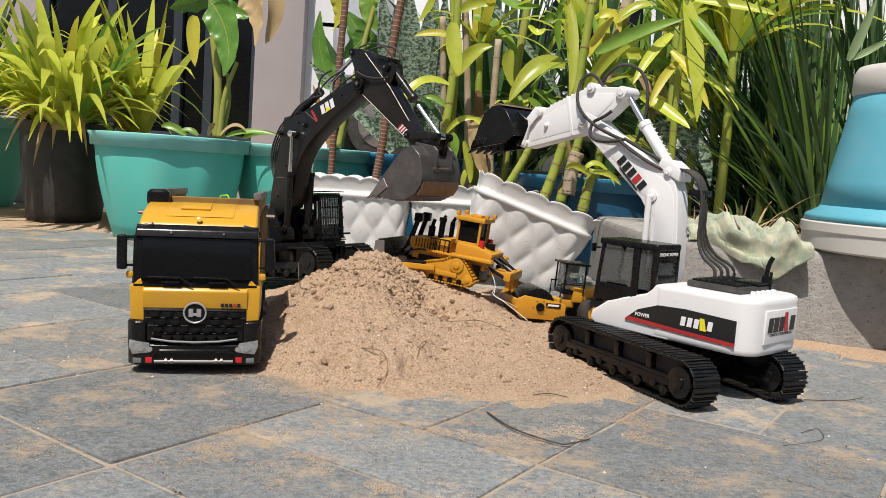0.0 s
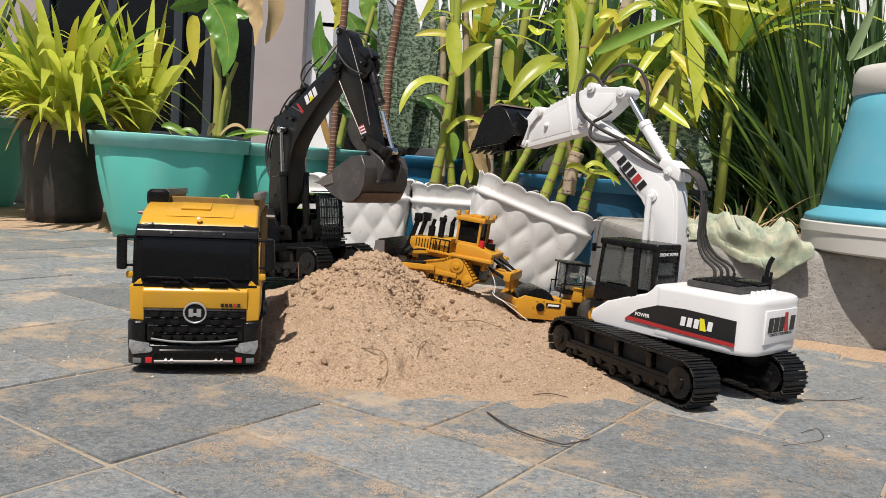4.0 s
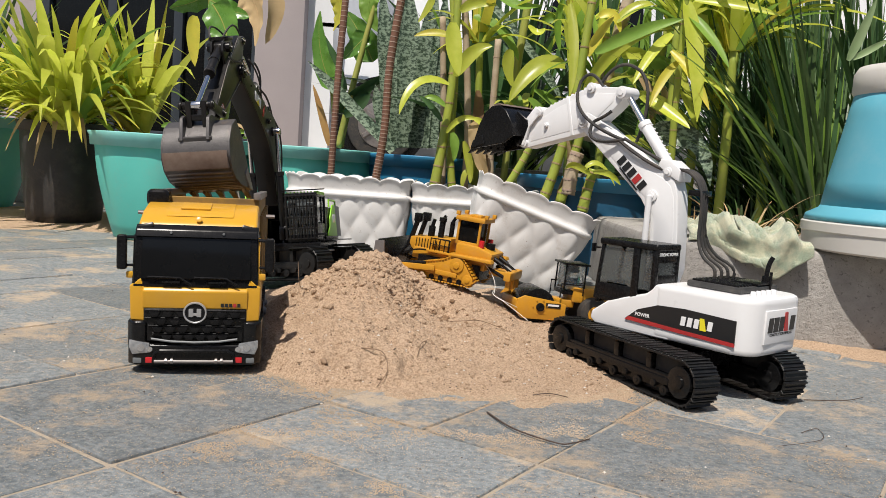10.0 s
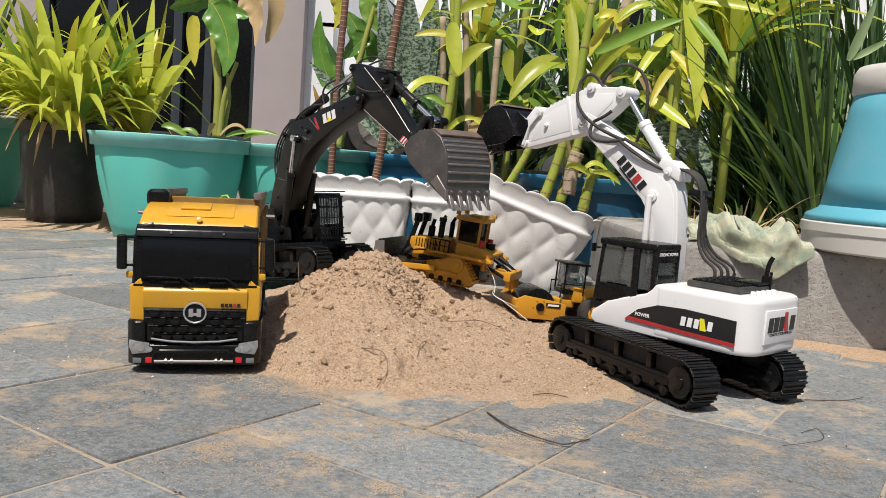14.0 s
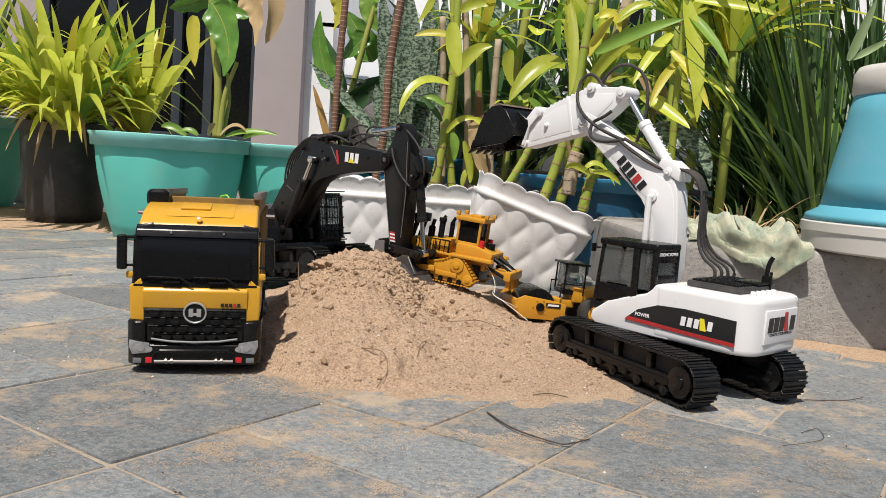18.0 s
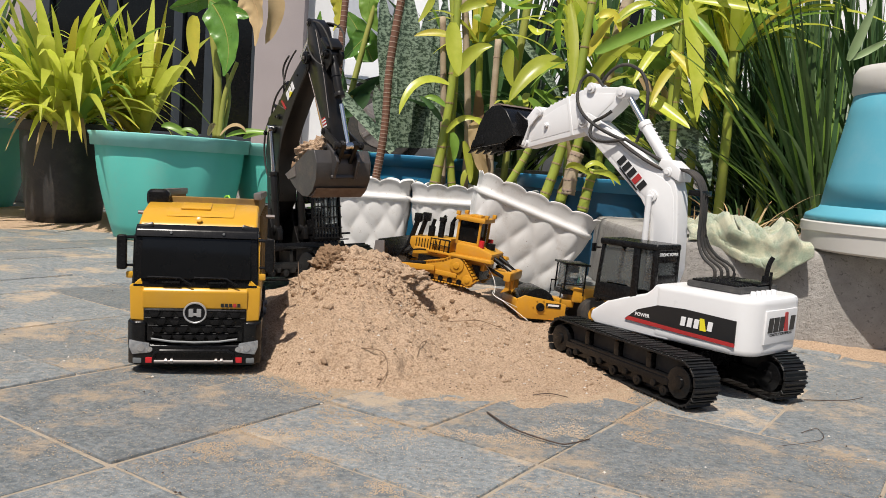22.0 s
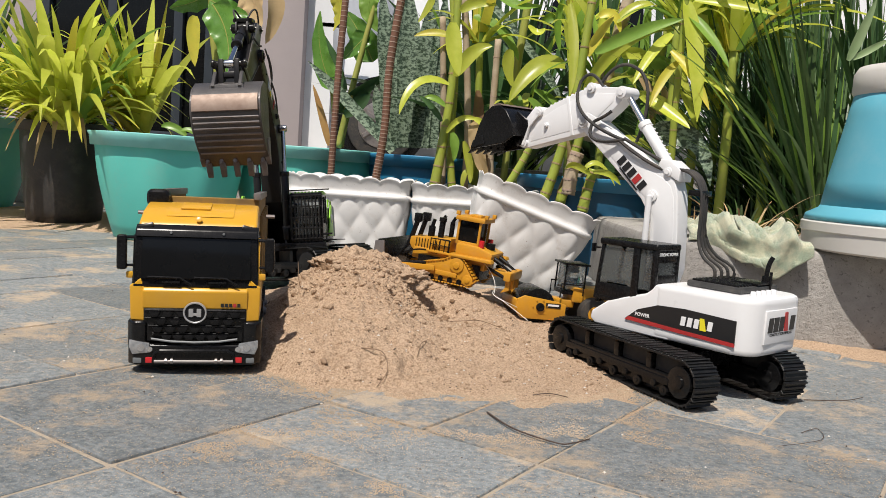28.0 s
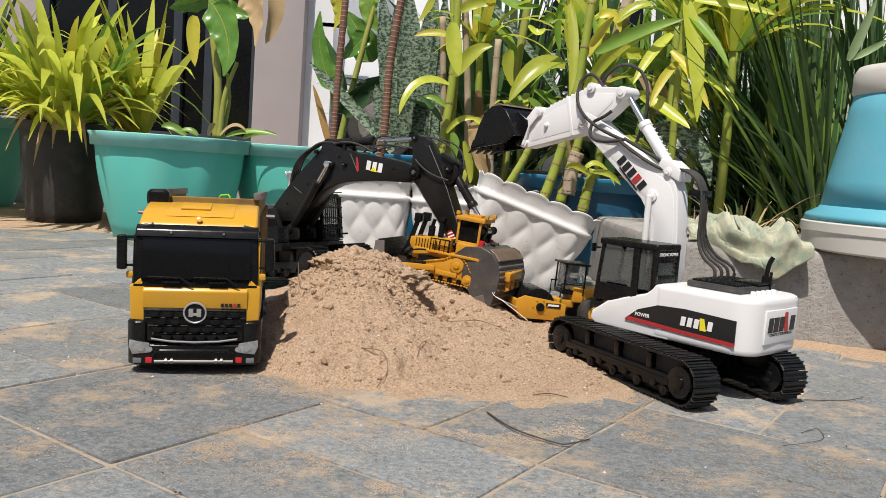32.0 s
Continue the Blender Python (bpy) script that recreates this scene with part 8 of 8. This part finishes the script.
ARM_DIGGING = [
    (16.5, -42.3, 8.5, -72.6, -77),
    (17, -41.5, 10.9, -80.8, -87),
    (17.5, -40.9, 12.5, -86.9, -95),
    (18, -40.6, 13.4, -89.3, -104),
    (18.5, -40.4, 13.0, -94.4, -135),
    (19, -40.9, 16.6, -93.7, -161),
    (19.5, -40.9, 24.2, -87.4, -175),
    (20, -40.9, 32.2, -81.3, -175),
    (20.5, -40.8, 38.2, -76.3, -171),
    (21, -40.5, 45.2, -70.5, -165),
    (21.5, -40.1, 51.9, -64.6, -159),
    (22, -54.9, 53.7, -67.5, -162)]
ARM_LAST_LOAD = [
    (22.5, -63.8, 52.9, -68.0, -163),
    (23, -63.8, 52.9, -68.0, -163),
    (23.5, -63.6, 53.8, -60.3, -155),
    (24, -74.0, 51.8, -46.0, -141),
    (24.5, -82.0, 52.0, -46.0, -141),
    (25, -91.2, 51.8, -43.0, -137),
    (25.5, -104.5, 53.1, -45.6, -139),
    (27.5, -89.2, 54.5, -37.0, -109),
    (28, -87.0, 54.0, -30.5, -88),
    (28.5, -54.8, 52.0, -36.0, -71),
    (29, -26.5, 54.7, -43.5, -41),
    (29.5, -26.8, 54.5, -30.5, -29),
    (30, -26.8, 49.1, -32.8, -31),
    (30.5, -27.7, 38.3, -42.0, -41),
    (31, -28.3, 27.8, -50.5, -51),
    (31.5, -28.0, 18.1, -59.4, -61),
    (32, -28.9, 10.0, -60.5, -63)]
ARM = ARM_FIRST_LOAD + ARM_TIPPING + ARM_DIGGING + ARM_LAST_LOAD


def arm_at(t):
    """Joint angles at t, eased between the rows (monotone cubic)."""
    ts = [r[0] for r in ARM]
    i = max(0, min(len(ts) - 2, next((k for k in range(len(ts) - 1) if t <= ts[k + 1]), len(ts) - 2)))
    out = []
    for c in range(1, 5):
        def slope(k):
            if k <= 0 or k >= len(ts) - 1:
                return 0.0
            a = (ARM[k][c] - ARM[k - 1][c]) / (ts[k] - ts[k - 1])
            b = (ARM[k + 1][c] - ARM[k][c]) / (ts[k + 1] - ts[k])
            return 0.0 if a * b <= 0 else 2 * a * b / (a + b)
        h = ts[i + 1] - ts[i]
        u = (t - ts[i]) / h
        out.append((2 * u ** 3 - 3 * u ** 2 + 1) * ARM[i][c] + (u ** 3 - 2 * u ** 2 + u) * h * slope(i) + (-2 * u ** 3 + 3 * u ** 2) * ARM[i + 1][c] + (u ** 3 - u ** 2) * h * slope(i + 1))
    return out


def arm_poses(t):
    swing, boom, stick, bucket = arm_at(t)
    turn = Matrix.Rotation(radians(swing), 4, "Z")

    def link_pose(at, deg):
        return turn @ Matrix.Translation((at[0], 0, at[1])) @ Matrix.Rotation(-radians(deg), 4, "Y")

    foot = (FOOT_X, FOOT_Z)
    j1 = (foot[0] + BOOM * math.cos(radians(boom)), foot[1] + BOOM * math.sin(radians(boom)))
    j2 = (j1[0] + STICK * math.cos(radians(stick)), j1[1] + STICK * math.sin(radians(stick)))
    return turn, link_pose(foot, boom), link_pose(j1, stick), link_pose(j2, bucket)


def ram_poses(t):
    """Each ram's cylinder and rod, aimed at one another in the arm's plane."""
    swing, boom, stick, bucket = arm_at(t)
    turn = Matrix.Rotation(radians(swing), 4, "Z")
    b, k = radians(boom), radians(stick)

    def on_boom(x, z):
        return FOOT_X + x * math.cos(b) - z * math.sin(b), FOOT_Z + x * math.sin(b) + z * math.cos(b)

    def on_stick(x, z):
        j = on_boom(BOOM, 0)
        return j[0] + x * math.cos(k) - z * math.sin(k), j[1] + x * math.sin(k) + z * math.cos(k)

    def aim(p, q):
        return turn @ Matrix.Translation((p[0], 0, p[1])) @ Matrix.Rotation(-math.atan2(q[1] - p[1], q[0] - p[0]), 4, "Y")

    def on_bucket(x, z):
        c, j = radians(bucket), on_stick(STICK, 0)
        return j[0] + x * math.cos(c) - z * math.sin(c), j[1] + x * math.sin(c) + z * math.cos(c)

    low, high = LIFT_LOW, on_boom(*LIFT_HIGH)
    back, tail = on_boom(*PULL_AT), on_stick(*TAIL)
    # the link pin: where the two links' circles cross, on the outer side of the stick
    hinge, ear = on_stick(*LINK_AT), on_bucket(*EAR_AT)
    dx, dz = ear[0] - hinge[0], ear[1] - hinge[1]
    d = max(LINK_LONG - TIE_LONG + 1e-4, min(LINK_LONG + TIE_LONG - 1e-4, math.hypot(dx, dz)))
    along = (d * d + LINK_LONG ** 2 - TIE_LONG ** 2) / (2 * d)
    off = math.sqrt(max(0.0, LINK_LONG ** 2 - along ** 2))
    n = math.hypot(dx, dz)
    knee = (hinge[0] + (dx * along - dz * off) / n, hinge[1] + (dz * along + dx * off) / n)
    curl = on_stick(*CURL_AT)
    lift, pull, roll = (aim(low, high), aim(high, low)), (aim(back, tail), aim(tail, back)), (aim(curl, knee), aim(knee, curl))
    return lift, lift, pull, roll, (aim(hinge, knee), aim(knee, ear))


def lump(name, rx, ry, rz, seed, mat_, label, dome=False, n=26):
    """An irregular clod, or a dome of loose sand."""
    bm = bmesh.new()
    bmesh.ops.create_icosphere(bm, subdivisions=6 if dome else 2, radius=1.0)
    for v in bm.verts:
        c = v.co.copy()
        k = 1 + 0.22 * noise.noise((c.x * 1.7 + seed, c.y * 1.7, c.z * 1.7)) + 0.13 * noise.noise((c.x * 5 + seed, c.y * 5, c.z * 5)) + 0.07 * abs(noise.noise((c.x * 13, c.y * 13 + seed, c.z * 13)))
        if dome:
            k += 0.35 * max(0.0, 0.5 - noise.voronoi((c.x * 4.5 + seed, c.y * 4.5, c.z * 4.5))[0][0]) + 0.14 * max(0.0, 0.5 - noise.voronoi((c.x * 12 + seed, c.y * 12, c.z * 12))[0][0]) - 0.12
        v.co = (c.x * rx * k, c.y * ry * k, c.z * rz * k)
    return tagged(link(name, bm, mat_, smooth=dome), label, "sand")


# sand that the machine pushes up, lifts and tips
MOUND = lump("sand_mound", 0.100, 0.075, 0.058, 3.1, M_SAND, "loose ridge of sand pushed up by the bucket", True)
MOUND_SIDE = lump("sand_mound", 0.085, 0.06, 0.045, 8.4, M_SAND, "loose ridge of sand pushed up by the bucket", True)
MOUND_FOOT = lump("sand_mound", 0.060, 0.06, 0.045, 6.2, M_SAND, "loose ridge of sand pushed up by the bucket", True)
DAMP = lump("damp_clump", 0.050, 0.045, 0.042, 4.9, M_SAND_WET, "dark damp clump of freshly turned sand", True)
LOAD = lump("sand_load", 0.086, 0.074, 0.046, 5.7, M_SAND, "scoop of damp tan sand carried by the bucket", True)
SPILL = []
for k in range(96):
    size = (0.003 + 0.005 * ((k * 37) % 10) / 10) * (1.0 if k < 34 else 1.9)
    SPILL.append(lump("sand_clod", size, size, size * (1.0 if k < 34 else 2.6), 1.3 * k, M_SAND if k % 3 else M_SAND_WET, "clod of sand falling from the bucket"))


def bucket_world(t):
    return BASE @ arm_poses(t)[3]


BED = Vector((-0.515, 1.83, 0.165))


def load_pose(t):
    inside = Matrix.Translation((0.54 * B_L, 0, -0.16 * B_D))
    if t <= 18.6:
        m = bucket_world(18.6) @ inside
        return Matrix.Translation((0, 0, -0.05)) @ m
    m = bucket_world(min(t, 26.4)) @ inside
    if t < 19.4:
        m = Matrix.Translation((0, 0, -0.05 * (19.4 - t) / 0.8)) @ m
    if t > 26.4:
        d = min(1.0, (t - 26.4) / 0.5)
        p = m.translation.lerp(BED, d * d)
        m = Matrix.Translation(p - m.translation) @ m
    return m


def spill_pose(k, t):
    """Rides with the bucket from the dig on, then drops: some over the heap, most in a stream beside the truck."""
    go = 19.6 + 0.055 * k if k < 20 else (21.6 + 0.07 * (k - 20) if k < 34 else 23.80 + 0.014 * (k - 34))
    rng = random.Random(k)
    at = Matrix.Translation((B_L * rng.uniform(0.35 if k < 34 else 0.6, 1.0), B_W * rng.uniform(-0.42, 0.42), B_D * rng.uniform(-0.1, 0.2)))
    start = 18.9
    m = bucket_world(max(start, min(t, go))) @ at
    if t < start:
        return Matrix.Translation((0, 0, -0.06)) @ m
    if t > go:
        p = m.translation.copy()
        aside = 0.03 + 0.06 * rng.random() if k >= 34 else 0.0
        floor = max(0.004, pile_height(p.x + aside, p.y)) - (0.004 if k < 34 else 0.016)
        z = max(floor, p.z - 4.9 * (t - go) ** 2)
        f = 1.0 if p.z <= floor else min(1.0, (p.z - z) / (p.z - floor))
        q = Vector((p.x, p.y, z))
        if k >= 34:
            q.x = p.x + aside * f
        m = Matrix.Translation(q - p) @ m if k < 34 else Matrix.Translation(q)
    return m


def rise(t, at, deep, start=15.4, lasts=3.2):
    d = max(0.0, min(1.0, (t - start) / lasts))
    d = d * d * (3 - 2 * d)
    return pose(at[0], at[1], at[2] - deep * (1 - d), 0, 0, 20)


def motions():
    times = [k * 0.1 for k in range(321)]
    rows = [(t, arm_poses(t)) for t in times]
    for k, ob in enumerate((X_HOUSE, X_BOOM, X_STICK, X_BUCKET)):
        walk(ob, [(t, p[k]) for t, p in rows])
    for t_rams in [[(t, ram_poses(t)) for t in times]]:
        for k, pair in enumerate(X_RAMS):
            for e in (0, 1):
                walk(pair[e], [(t, p[k][e]) for t, p in t_rams])
        walk(X_LINK, [(t, p[4][0]) for t, p in t_rams])
        walk(X_TIE, [(t, p[4][1]) for t, p in t_rams])
    walk(MOUND, [(t, rise(t, (-0.235, 2.02, 0.128), 0.085)) for t in (0.0, 15.4, 16.4, 17.0, 17.6, 18.2, 18.6, 32.0)])
    walk(MOUND_SIDE, [(t, rise(t, (-0.11, 1.97, 0.118), 0.105, 19.0, 1.8)) for t in (0.0, 19.0, 19.4, 19.8, 20.2, 20.6, 20.8, 32.0)])
    walk(MOUND_FOOT, [(t, rise(t, (-0.310, 1.97, 0.085), 0.085)) for t in (0.0, 15.4, 16.4, 17.0, 17.6, 18.2, 18.6, 32.0)])
    # the clump drops beside the crest at the end of the dig and slumps as it dries
    walk(DAMP, [(t, pose(-0.265, 1.985, z, 0, 0, 20)) for t, z in ((0.0, 0.06), (20.6, 0.06), (21.6, 0.152), (23.2, 0.152), (26.0, 0.120), (32.0, 0.112))])
    fine = [0.0, 18.0, 18.6] + [18.7 + 0.1 * k for k in range(90)] + [28.0, 32.0]
    walk(LOAD, [(t, load_pose(t)) for t in fine])
    for k, ob in enumerate(SPILL):
        walk(ob, [(t, spill_pose(k, t)) for t in fine])


motions()
